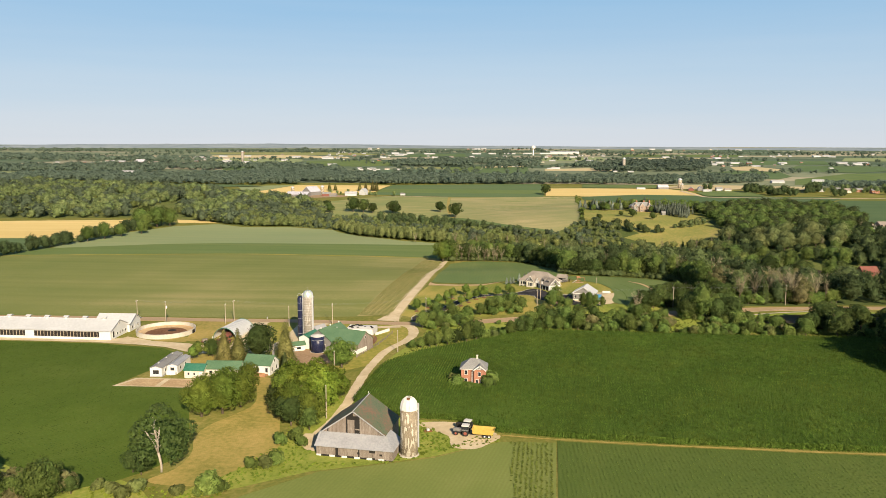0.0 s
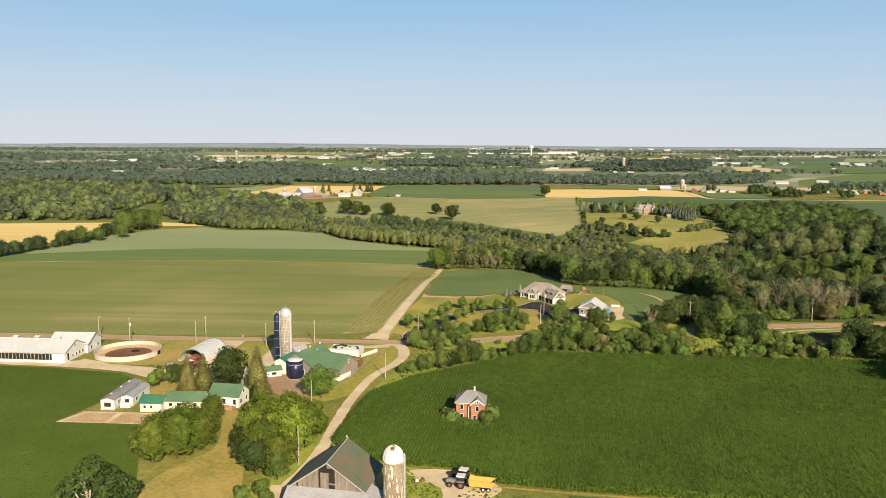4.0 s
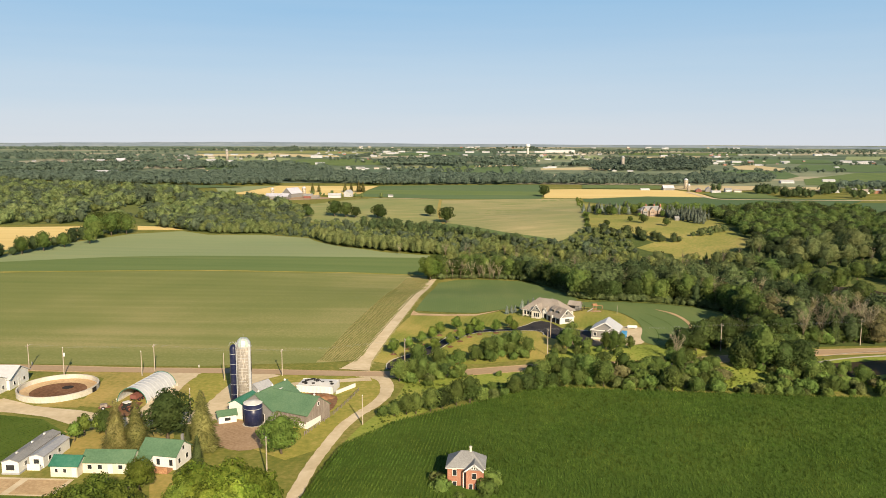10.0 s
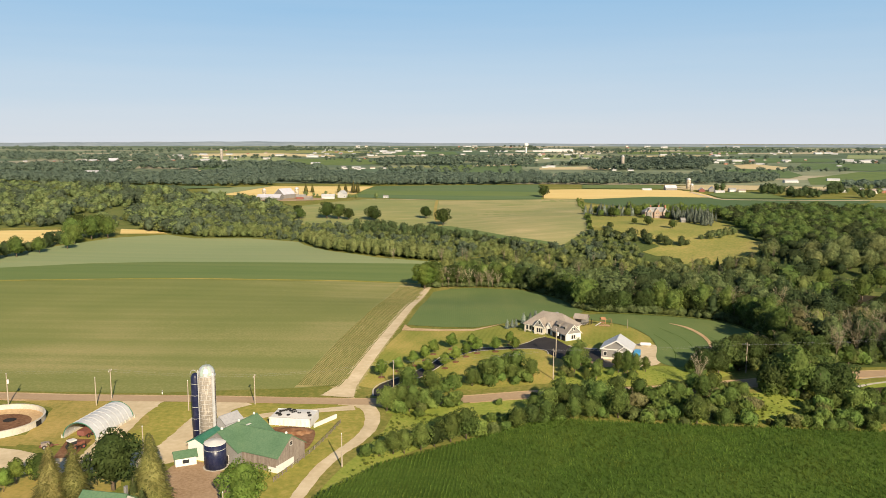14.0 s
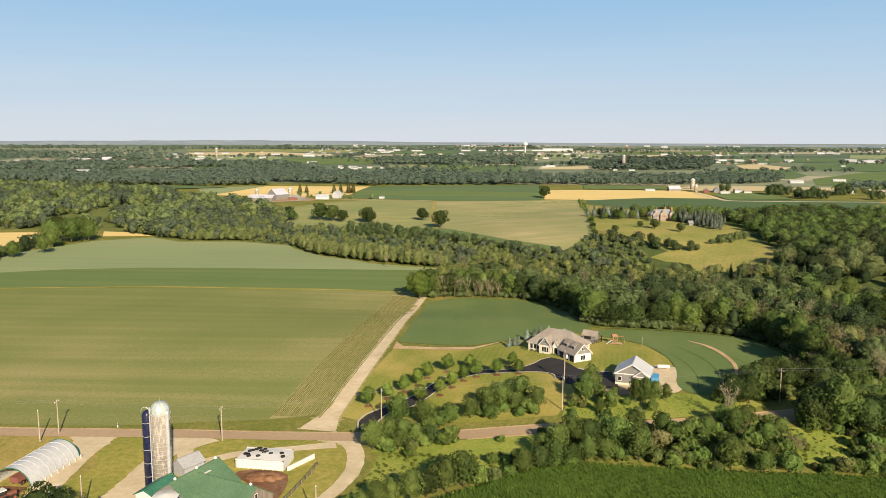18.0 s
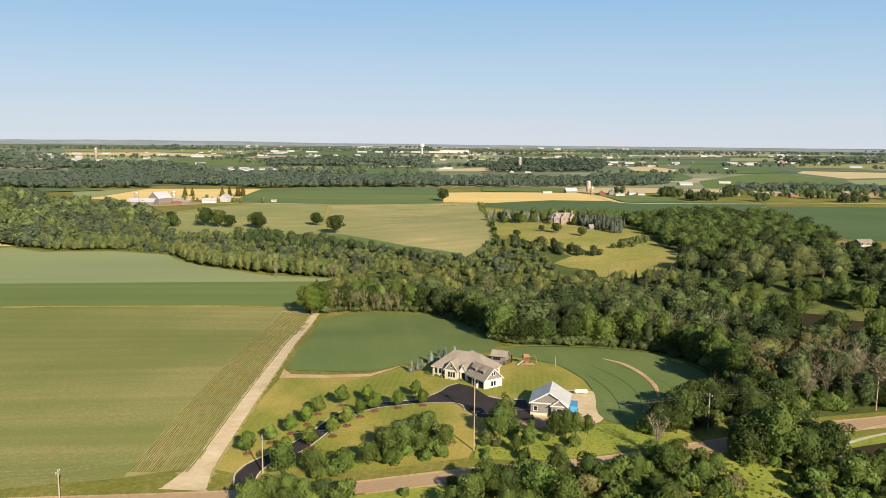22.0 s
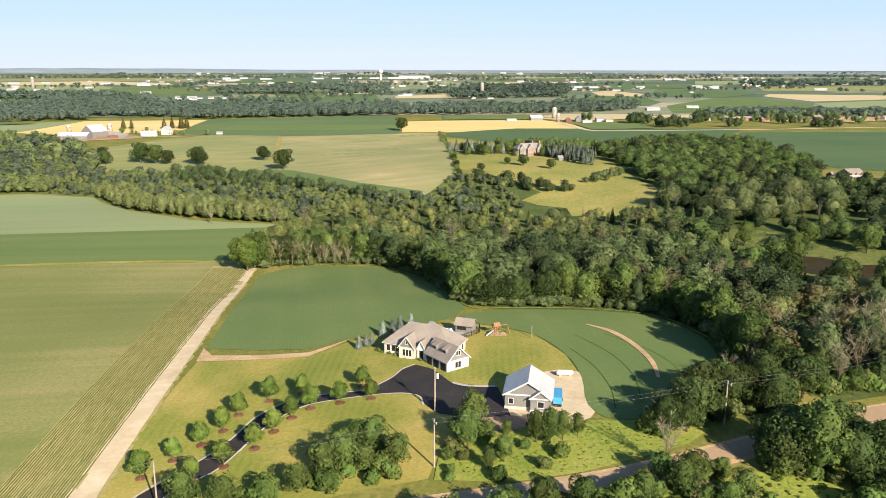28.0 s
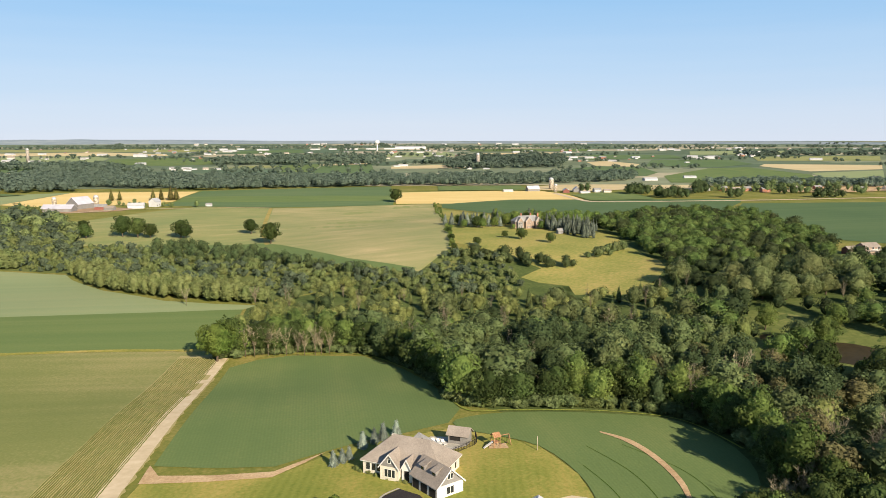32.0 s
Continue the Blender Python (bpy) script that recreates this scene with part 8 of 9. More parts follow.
part("porch_post", boxes((-0.5, -3.9, -0.3, -0.3, -3.7, 5.0)), TRIM, bh)
part("chimney", boxes((0.75, 0.0, EV + 2.2, 1.2, 0.5, EV + 3.7), (0.68, -0.07, EV + 3.6, 1.27, 0.57, EV + 3.75)), CREAMSTONE, bh)

# ---- utility poles and wires ----
POLES = [(-147.4, 286, 8.2, 0), (-108.4, 288.2, 8.6, 0), (-68.8, 289, 8.4, 0), (-33.8, 305.4, 8.6, 20), (11.4, 309.6, 9, 20), (67.5, 319.6, 9, 25), (117, 334, 9, 25)]
SPARE = [(-133.4, 281.4, 8.6, 0), (-110, 283.2, 7.6, 0), (-84.2, 282, 8.0, 0), (-37, 251.7, 7.5, 0), (-51.4, 219.8, 8.5, 0), (-81, 250.2, 8.0, 0), (-46, 188.2, 9, 0), (13.3, 330.6, 9.2, 0)]


def pole(x, y, h, rz, arm):
    p = thing("utility_pole", x, y, rz, "weathered wooden utility pole with a crossarm" if arm else "plain weathered wooden pole", "utility pole", "poles")
    part("post", rod(bmesh.new(), (0, 0, -0.5), (0, 0, h), 0.17, 0.11, 8), POLEWOOD, p)
    if arm:
        part("crossarm", boxes((-0.08, -0.9, h - 0.7, 0.08, 0.9, h - 0.55)), POLEWOOD, p)
        for q in (-0.8, 0.8):
            part("insulator", lathe(bmesh.new(), [(0.05, h - 0.55), (0.07, h - 0.4), (0.03, h - 0.3)], 6, 0, q), TRIM, p)
    else:
        part("cap", rod(bmesh.new(), (0, 0, h), (0, 0, h + 0.25), 0.12, 0.06, 8), SILVER, p)
    return p


for q in POLES:
    pole(*q, True)
for q in SPARE:
    pole(*q, False)
lp = thing("transformer", -133.2, 281.1, 0, "white transformer can on a pole", "transformer", z=gz(-133.4, 281.4) + 6.6)
part("can", lathe(bmesh.new(), [(0.25, -0.5), (0.28, 0.5), (0.1, 0.6)], 10, 0.35, 0), TRIM, lp)
lp2 = thing("transformer", 13.5, 330.4, 0, "white transformer can on a pole", "transformer", z=gz(13.3, 330.6) + 7.6)
part("can", lathe(bmesh.new(), [(0.25, -0.5), (0.28, 0.5), (0.1, 0.6)], 10, 0.3, 0), TRIM, lp2)
for k, (p, q) in enumerate(zip(POLES, POLES[1:])):
    wv = thing("power_line", p[0], p[1], 0, "pair of thin sagging overhead wires", "power line", "wires", z=gz(p[0], p[1]))
    for s in (-0.8, 0.8):
        bm = bmesh.new()
        run = []
        for u in np.linspace(0, 1, 9):
            z = (1 - u) * p[2] + u * (q[2] + gz(q[0], q[1]) - gz(p[0], p[1])) - 0.32 - 1.1 * 4 * u * (1 - u) * 0.6
            run.append((u * (q[0] - p[0]), u * (q[1] - p[1]) + s, z))
        tube(bm, run, 0.009, 3)
        part("wire", bm, GREYMETAL, wv)

# ---- modern house ----
vl = thing("house", 13.8, 364.2, -29, "sprawling cream and grey country house with steep taupe shingle roofs", "house", z=5.2)


def hip(bm, x0, y0, x1, y1, eave, ridge, inset, over=0.5, thick=0.15):
    o = over
    ym = (y0 + y1) / 2
    c = [(x0 - o, y0 - o, eave), (x1 + o, y0 - o, eave), (x1 + o, y1 + o, eave), (x0 - o, y1 + o, eave), (x0 + inset, ym, ridge), (x1 - inset, ym, ridge)]
    v = [bm.verts.new(p) for p in c]
    w = [bm.verts.new((p[0], p[1], p[2] - thick)) for p in c[:4]]
    for f in ((0, 1, 5, 4), (1, 2, 5), (2, 3, 4, 5), (3, 0, 4)):
        bm.faces.new([v[k] for k in f])
    for k in range(4):
        bm.faces.new((w[k], w[(k + 1) % 4], v[(k + 1) % 4], v[k]))
    bm.faces.new(w[::-1])
    return bm


def gable_block(parent, x0, y0, x1, depth, eave, rise, wall_mat, gable_mat, roof_mat, over=0.4):
    """A block that sticks out towards -y, with its gable in front at y0."""
    xm = (x0 + x1) / 2
    blk = part("front_block", boxes((x0, y0, -0.6, x1, y0 + depth, eave)), wall_mat, parent)
    part("gable", solid(bmesh.new(), [(x0, y0, eave), (x1, y0, eave), (xm, y0, eave + rise)], (0, depth, 0)), gable_mat, blk)
    for s in (-1, 1):
        bm = bmesh.new()
        hw = (x1 - x0) / 2 + over
        dz = over * rise / ((x1 - x0) / 2)
        plate(bm, [(xm, y0 - over, eave + rise + 0.14), (xm, y0 + depth, eave + rise + 0.14), (xm + s * hw, y0 + depth, eave - dz + 0.14), (xm + s * hw, y0 - over, eave - dz + 0.14)], 0.13)
        part("front_roof", bm, roof_mat, blk)
        bm = bmesh.new()
        plate(bm, [(xm, y0 - over - 0.06, eave + rise + 0.17), (xm, y0 - over, eave + rise + 0.17), (xm + s * hw, y0 - over, eave - dz + 0.17), (xm + s * hw, y0 - over - 0.06, eave - dz + 0.17)], 0.22)
        part("bargeboard", bm, TRIM, blk)
    return blk


vl.scale = (0.88, 0.88, 0.95)
part("wall", boxes((-9.6, -5.4, -0.6, 9.6, 5.4, 2.9)), CREAMSTONE, vl)
part("roof", hip(bmesh.new(), -9.6, -5.4, 9.6, 5.4, 2.95, 7.3, 5.2), TAUPESHINGLE, vl)
part("rear_roof", hip(bmesh.new(), -3.5, 1.0, 3.0, 8.5, 2.9, 6.6, 3.0), GREYSHINGLE, vl, "dark grey rear roof")
part("rear_wall", boxes((-3.2, 5.4, -0.6, 2.7, 8.2, 2.8)), GREYSIDING, vl)
part("fascia", boxes((-10.1, -5.95, 2.66, 10.1, -5.87, 2.79), (-10.15, -5.9, 2.66, -10.07, 5.9, 2.79), (10.07, -5.9, 2.66, 10.15, 5.9, 2.79)), TRIM, vl)
gable_block(vl, -4.4, -7.0, 0.2, 6.0, 2.9, 2.7, CREAMSTONE, GREYSIDING, TAUPESHINGLE)
gable_block(vl, 0.7, -6.4, 3.1, 4.5, 2.9, 1.9, WHITEPAINT, WHITEPAINT, TAUPESHINGLE)
window_part(vl, "S", -2.1, 3.7, 0.6, 0.8, 9.6, 7.0)
for u in (-2.9, -2.0, -1.1):
    window_part(vl, "S", u, 0.7, 0.75, 1.6, 9.6, 7.0)
window_part(vl, "S", 1.9, 0.1, 1.2, 2.3, 9.6, 6.4, None, "front_door", DARK)
for u in (-8.3, -6.9, -5.6):
    window_part(vl, "S", u, 0.8, 1.0, 1.5, 9.6, 5.4)
for u in (4.6, 6.2):
    window_part(vl, "S", u, 0.8, 1.0, 1.4, 9.6, 5.4)
for u in (-3, 0, 3):
    window_part(vl, "E", u, 0.8, 1.1, 1.5, 9.6, 5.4)
part("chimney", boxes((-6.6, 3.0, 3.8, -5.8, 3.7, 5.9)), CREAMSTONE, vl)
part("roof_vent", boxes((2, 1.0, 6.2, 2.3, 1.3, 6.9), (5, 1.5, 5.2, 5.2, 1.7, 5.9)), DARK, vl)
gw = thing("garage_wing", 18.2, 354.8, 122, "cream garage wing of a house with dormers and dark arched doors", "house wing", z=5.2)
GL, GWD = 9.0, 7.2   # ridge along local x; its -x end is the front gable
gw.scale = (0.86, 0.86, 0.9)
part("wall", boxes((-GL / 2, -GWD / 2, -0.6, GL / 2, GWD / 2, 2.9)), WHITEPAINT, gw)
part("gable", solid(bmesh.new(), [(-GL / 2, -GWD / 2, 2.9), (-GL / 2, GWD / 2, 2.9), (-GL / 2, 0, 6.1)], (GL, 0, 0)), GREYSIDING, gw)
for s in (-1, 1):
    bm = bmesh.new()
    yo, dz = GWD / 2 + 0.45, 0.45 * 3.2 / (GWD / 2)
    plate(bm, [(-GL / 2 - 0.45, 0, 6.26), (GL / 2 + 0.8, 0, 6.26), (GL / 2 + 0.8, s * yo, 2.9 - dz + 0.16), (-GL / 2 - 0.45, s * yo, 2.9 - dz + 0.16)], 0.15)
    part("roof", bm, TAUPESHINGLE, gw)
    bm = bmesh.new()
    plate(bm, [(-GL / 2 - 0.52, 0, 6.3), (-GL / 2 - 0.45, 0, 6.3), (-GL / 2 - 0.45, s * yo, 2.9 - dz + 0.2), (-GL / 2 - 0.52, s * yo, 2.9 - dz + 0.2)], 0.26)
    part("bargeboard", bm, TRIM, gw)
for u in (-2.9, 0.2, 3.2):
    window_part(gw, "N", u, 0.05, 2.3, 2.1, GL / 2, GWD / 2, GREYSIDING, "garage_door", DARK)
for q in (-1.6, 2.6):
    d = part("dormer", boxes((q - 0.75, 0.9, 3.6, q + 0.75, 2.3, 5.2)), GREYSIDING, gw)
    part("dormer_window", boxes((q - 0.45, 2.3, 4.1, q + 0.45, 2.34, 5.0)), GLASS, d)
    bm = bmesh.new()
    plate(bm, [(q - 1.0, 0.1, 6.12), (q + 1.0, 0.1, 6.12), (q + 1.0, 2.65, 5.15), (q - 1.0, 2.65, 5.15)], 0.12)
    part("dormer_roof", bm, TAUPESHINGLE, d)
for u in (-0.5, 0.5):
    window_part(gw, "W", u, 0.8, 0.85, 1.5, GL / 2, GWD / 2)
    window_part(gw, "W", u * 0.75, 4.0, 0.6, 1.1, GL / 2, GWD / 2)
window_part(gw, "S", 0, 0.9, 1.2, 1.3, GL / 2, GWD / 2)
gg = thing("garage", 32.6, 333.2, -15, "detached dark grey garage with a white metal roof", "garage", z=5.3)
part("wall", boxes((-4.5, -4.2, -0.6, 4.5, 4.2, 3.4)), GREYSIDING, gg)
part("plinth", boxes((-4.56, -4.26, -0.6, 4.56, 4.26, 0.75)), CREAMSTONE, gg, "pale stone plinth")
part("gable", solid(bmesh.new(), [(-4.5, -4.2, 3.4), (4.5, -4.2, 3.4), (0, -4.2, 6.1)], (0, 8.4, 0)), GREYSIDING, gg)
for s in (-1, 1):
    bm = bmesh.new()
    plate(bm, [(0, -4.7, 6.28), (0, 4.7, 6.28), (s * 5.0, 4.7, 3.28), (s * 5.0, -4.7, 3.28)], 0.12)
    r_ = part("roof", bm, WHITEROOF, gg)
    bm = bmesh.new()
    for q in np.arange(-4.6, 4.7, 0.55):
        solid(bm, [(0, q, 6.285), (0, q + 0.05, 6.285), (0, q + 0.05, 6.294), (0, q, 6.294)], (s * 5.0, 0, -3.0))
    part("seams", bm, WHITEROOF, r_)
    bm = bmesh.new()
    plate(bm, [(0, -4.78, 6.32), (0, -4.7, 6.32), (s * 5.0, -4.7, 3.32), (s * 5.0, -4.78, 3.32)], 0.3)
    part("bargeboard", bm, TRIM, gg)
part("frieze", boxes((-4.55, -4.3, 3.1, 4.55, -4.2, 3.4)), TRIM, gg)
b2 = gable_block(gg, 0.6, -5.3, 4.5, 3.5, 3.2, 1.5, GREYSIDING, GREYSIDING, WHITEROOF, 0.35)
part("bay_frieze", boxes((0.55, -5.38, 2.95, 4.55, -5.3, 3.2)), TRIM, b2)
part("bay_plinth", boxes((0.52, -5.36, -0.6, 4.58, -1.9, 0.75)), CREAMSTONE, b2)
window_part(gg, "S", 2.6, 1.3, 1.2, 1.2, 4.5, 5.3)
window_part(gg, "S", -3.3, 1.3, 0.9, 1.1, 4.5, 4.2)
for u in (-2, 1.6):
    window_part(gg, "W", u, 0.05, 2.6, 2.4, 4.5, 4.2, TRIM, "garage_door", WHITEPAINT)
gz_ = thing("pool_cabana", 25.2, 377.6, -25, "small grey poolside cabana with a taupe gable roof", "cabana")
part("wall", boxes((-2.2, -1.6, -0.4, 2.2, 1.6, 2.3)), GREYSIDING, gz_)
part("opening", boxes((-1.8, -1.65, 0.9, 0.6, -1.6, 2.0)), DARK, gz_)
part("gable", solid(bmesh.new(), [(-2.2, -1.6, 2.3), (-2.2, 1.6, 2.3), (-2.2, 0, 3.5)], (4.4, 0, 0)), GREYSIDING, gz_)
for s in (-1, 1):
    bm = bmesh.new()
    plate(bm, [(-2.6, 0, 3.65), (2.6, 0, 3.65), (2.6, s * 2.1, 2.1), (-2.6, s * 2.1, 2.1)], 0.12)
    part("roof", bm, TAUPESHINGLE, gz_)
field("patio", [(17, 377), (19, 381.5), (24, 380.5), (28, 378), (26.5, 375), (22.5, 372.5), (20, 374)], CONCRETE, 0.2, "pale stone patio", "patio")
for k, (a, b) in enumerate(((19.6, 377.4), (20.6, 376.9), (21.6, 376.4))):
    lo = thing("sun_lounger", a, b, 20, "white sun lounger on the patio", "lounger", "sun loungers", z=gz(a, b) + 0.2)
    part("seat", boxes((-0.35, -0.9, 0.25, 0.35, 0.5, 0.35)), TRIM, lo)
    part("backrest", solid(bmesh.new(), [(-0.35, 0.5, 0.3), (0.35, 0.5, 0.3), (0.35, 1.0, 0.8), (-0.35, 1.0, 0.8)], (0, -0.08, 0.06)), TRIM, lo)
    for c_ in ((-0.3, -0.8), (0.3, -0.8), (-0.3, 0.4), (0.3, 0.4)):
        part("leg", boxes((c_[0] - 0.03, c_[1] - 0.03, 0, c_[0] + 0.03, c_[1] + 0.03, 0.25)), TRIM, lo)
pf = thing("pool_fence", 25.5, 373, 0, "thin black metal pool fence", "fence")
pts = curve_through([(22.6, 370.4), (25.5, 373), (28.6, 376), (29, 380.4)], 5)
for k, q in enumerate(pts):
    part("post", rod(bmesh.new(), (q[0] - 25.5, q[1] - 373, 0), (q[0] - 25.5, q[1] - 373, 1.4), 0.04, 0.04, 5), DARK, pf)
    if k:
        p = pts[k - 1]
        for h in (0.2, 1.3):
            part("rail", rod(bmesh.new(), (p[0] - 25.5, p[1] - 373, h), (q[0] - 25.5, q[1] - 373, h), 0.03, 0.03, 4), DARK, pf)
        for u in np.linspace(0, 1, 8)[1:-1]:
            part("bar", rod(bmesh.new(), (p[0] + (q[0] - p[0]) * u - 25.5, p[1] + (q[1] - p[1]) * u - 373, 0.2), (p[0] + (q[0] - p[0]) * u - 25.5, p[1] + (q[1] - p[1]) * u - 373, 1.3), 0.015, 0.015, 3), DARK, pf)
ps = thing("play_set", 32.8, 374, 20, "cedar play set with a tower, swings and a slide", "play set")
for c_ in ((-1, -0.7), (0.4, -0.7), (-1, 0.7), (0.4, 0.7)):
    part("post", boxes((c_[0] - 0.06, c_[1] - 0.06, -0.2, c_[0] + 0.06, c_[1] + 0.06, 2.6)), BROWNWOOD, ps)
part("deck", boxes((-1.05, -0.75, 1.2, 0.45, 0.75, 1.3)), BROWNWOOD, ps)
for s in (-1, 1):
    bm = bmesh.new()
    plate(bm, [(-1.2, 0, 3.3), (0.6, 0, 3.3), (0.6, s * 0.95, 2.5), (-1.2, s * 0.95, 2.5)], 0.06)
    part("roof", bm, BROWNWOOD, ps)
part("slide", solid(bmesh.new(), [(-1.0, -0.3, 1.3), (-3.2, -0.3, 0.2), (-3.2, 0.3, 0.2), (-1.0, 0.3, 1.3)], (0, 0, 0.08)), TRIM, ps)
part("swing_beam", rod(bmesh.new(), (0.4, 0, 2.4), (3.0, 0, 2.4), 0.08), BROWNWOOD, ps)
for q in (-0.8, 0.8):
    part("leg", rod(bmesh.new(), (3.0, 0, 2.4), (3.2, q, 0), 0.07), BROWNWOOD, ps)
for q in (1.2, 2.2):
    part("swing", boxes((q - 0.25, -0.1, 0.5, q + 0.25, 0.1, 0.55), (q - 0.25, -0.01, 0.5, q - 0.23, 0.01, 2.4), (q + 0.23, -0.01, 0.5, q + 0.25, 0.01, 2.4)), DARK, ps)
field("play_sand", [(30.8, 372.6), (31.5, 375.8), (35, 375.4), (35.2, 372.3)], DIRT, 0.2, "sandy play area", "sand")
pw = thing("marker_post", 41, 370.8, 0, "plain wooden post at the lawn's edge", "post")
part("post", rod(bmesh.new(), (0, 0, -0.3), (0, 0, 3.2), 0.09, 0.08), POLEWOOD, pw)
bt = thing("blue_container", 38.4, 332.6, -14, "bright blue tarpaulin-covered trailer on the gravel", "trailer")
part("body", boxes((-0.9, -2.4, 0.45, 0.9, 2.4, 1.9)), BLUEPAINT, bt)
part("frame", boxes((-0.8, -3.2, 0.3, 0.8, 2.3, 0.45)), DARK, bt)
for s in (-0.95, 0.95):
    bm = lathe(bmesh.new(), [(0.1, -0.1), (0.32, -0.1), (0.32, 0.1), (0.1, 0.1)], 12)
    bmesh.ops.transform(bm, matrix=pose(s, 0.2, 0.32, 0, 90, 0), verts=bm.verts)
    part("wheel", bm, RUBBER, bt)
pt = thing("propane_tank", 43, 345.2, -3, "long white propane tank on legs", "tank")
bm = lathe(bmesh.new(), [(0.1, -1.9), (0.45, -1.7), (0.55, -1.4), (0.55, 1.4), (0.45, 1.7), (0.1, 1.9)], 16)
bmesh.ops.transform(bm, matrix=pose(0, 0, 0.85, 0, 90, 0), verts=bm.verts)
part("tank", bm, TRIM, pt, smooth=True)
for q in (-1.1, 1.1):
    part("leg", boxes((q - 0.15, -0.4, -0.1, q + 0.15, 0.4, 0.45)), CONCRETE, pt)
DRIVE_E = [(-34.5, 299.0), (-34.6, 304.4), (-33.3, 308.7), (-30.5, 312.0), (-26.5, 315.2), (-23.4, 320.5), (-20.2, 327.5), (-17.0, 332.5), (-13.0, 336.4), (-8.5, 338.2), (0.1, 339.7), (5.1, 340.0), (8.2, 339.5), (10.7, 337.7), (11.2, 333.7)]
DRIVE_W = [(-38.7, 299.7), (-39.5, 305.1), (-38.1, 309.7), (-33.4, 315.2), (-29.0, 320.0), (-25.3, 325.6), (-21.9, 333.3), (-16.8, 339.0), (-9.5, 341.7), (-0.7, 342.5), (2.3, 345.0), (5.5, 348.7), (7.9, 353.1), (10.9, 355.6)]
ribbon("curb", DRIVE_E, 0.4, CONCRETE, 0.24, "pale concrete curb along the driveway", "curb")
ribbon("curb", DRIVE_W, 0.4, CONCRETE, 0.24, "pale concrete curb along the driveway", "curb")
ribbon("curb", [(18.2, 344), (20.5, 342.2), (24, 341.2), (27, 341)], 0.9, CONCRETE, 0.24, "pale concrete walk beside the driveway", "curb")
x, y = [], []
rr = random.Random(2)
for k in range(46):
    u = rr.random()
    x.append(2.6 + u * 9.5 + rr.uniform(-0.5, 0.5))
    y.append(366.2 - u * 8.0 + rr.uniform(-0.5, 0.5))
woods("flower_bed", np.array(x), np.array(y), [broad(80, 0.9, 1.1, 60, 0.16, 0.0, 4)], (0.6, 1.3), LEAFYELLOW, 80, "low shrubs and flowers along the house front")
for a, b in LAWNTREES:
    mr_ = thing("mulch_ring", a, b, 0, "round ring of dark red-brown mulch under a lawn tree", "mulch", "mulch rings")
    part("mulch", lathe(bmesh.new(), [(1.1, -0.05), (1.0, 0.2), (0.3, 0.28)], 14), MANURE, mr_)

# a parked implement in the yard and white marker posts by the road
im = thing("farm_implement", -106.2, 254.7, 30, "small dusty brown farm implement on two wheels", "implement")
part("frame", boxes((-1.6, -0.7, 0.55, 1.2, 0.7, 0.7), (1.2, -0.08, 0.5, 2.4, 0.08, 0.62)), RUST, im)
part("hopper", boxes((-1.2, -0.6, 0.7, 0.6, 0.6, 1.5)), OLDWOOD, im)
for b_ in (-0.85, 0.85):
    wheel(im, -0.5, b_, 0.5, 0.25, GREYMETAL)
for x_, y_ in ((-96.8, 293.9), (-150, 291.5)):
    mp_ = thing("marker_post", x_, y_, 0, "white roadside marker post", "post", "marker posts")
    part("post", boxes((-0.12, -0.06, -0.2, 0.12, 0.06, 1.0)), TRIM, mp_)
    part("cap", boxes((-0.14, -0.08, 0.75, 0.14, 0.08, 0.95)), DARK, mp_)

# ---- far farms, villages and the skyline ----

BLUESTEEL = material("pale_blue_metal_roof", [(0.36, 0.36, 0.42), (0.43, 0.43, 0.49), (0.49, 0.49, 0.55)], 0.2, 2, 0.5)


def far_house(name, wall, roof, L, W, eave, rise, label, category="house", wins=3):
    o = [("S", u, 0.9, 1.0, 1.3) for u in np.linspace(-L * 0.35, L * 0.35, wins)] + [("E", 0, 0.9, 1.1, 1.3)]
    return gable(name, 0, -900, 0, L, W, eave, rise, wall, roof, label, category, "far buildings", o)


# White walls and pale roofs dulled to bluish grey to imitate haze.
FARWHITE = material("haze_greyed_siding", [(0.36, 0.365, 0.375), (0.43, 0.435, 0.445), (0.5, 0.505, 0.515)], 0.05, 0.5, 0.8)
FARROOF = material("haze_greyed_roof", [(0.30, 0.31, 0.33), (0.37, 0.38, 0.40), (0.44, 0.45, 0.47)], 0.05, 0.5, 0.6)
FARKINDS = [far_house("farmhouse", FARWHITE, GREYSHINGLE, 14, 9, 5, 3, "small white far house with a grey roof"),
            far_house("farmhouse", CREAMSTONE, TAUPESHINGLE, 16, 10, 4, 3.5, "pale far house with a brown roof"),
            far_house("farm_shed", FARWHITE, FARROOF, 34, 14, 5, 3, "long white far farm shed with a pale roof", "shed", 5),
            far_house("farmhouse", REDBRICK, GREYSHINGLE, 13, 10, 5, 3, "red brick far house with a grey roof"),
            far_house("farm_shed", FADEDRED, FARROOF, 26, 13, 5, 4, "red far barn with a pale metal roof", "barn", 4),
            far_house("factory", FARWHITE, FARROOF, 110, 40, 9, 1.5, "long low white factory hall on the plain", "factory", 8)]


FARKINDS.append(far_house("farm_barn", GREYSIDING, BLUESTEEL, 24, 14, 5, 5.5, "grey far barn with a steep pale metal roof", "barn", 2))


def far(kind, x, y, rz=0.0, s=1.0, sx=1.0):
    return copy_thing(FARKINDS[kind], pose(x, y, gz(x, y), 0, 0, rz) @ Matrix.Diagonal((s * sx, s, s, 1)))


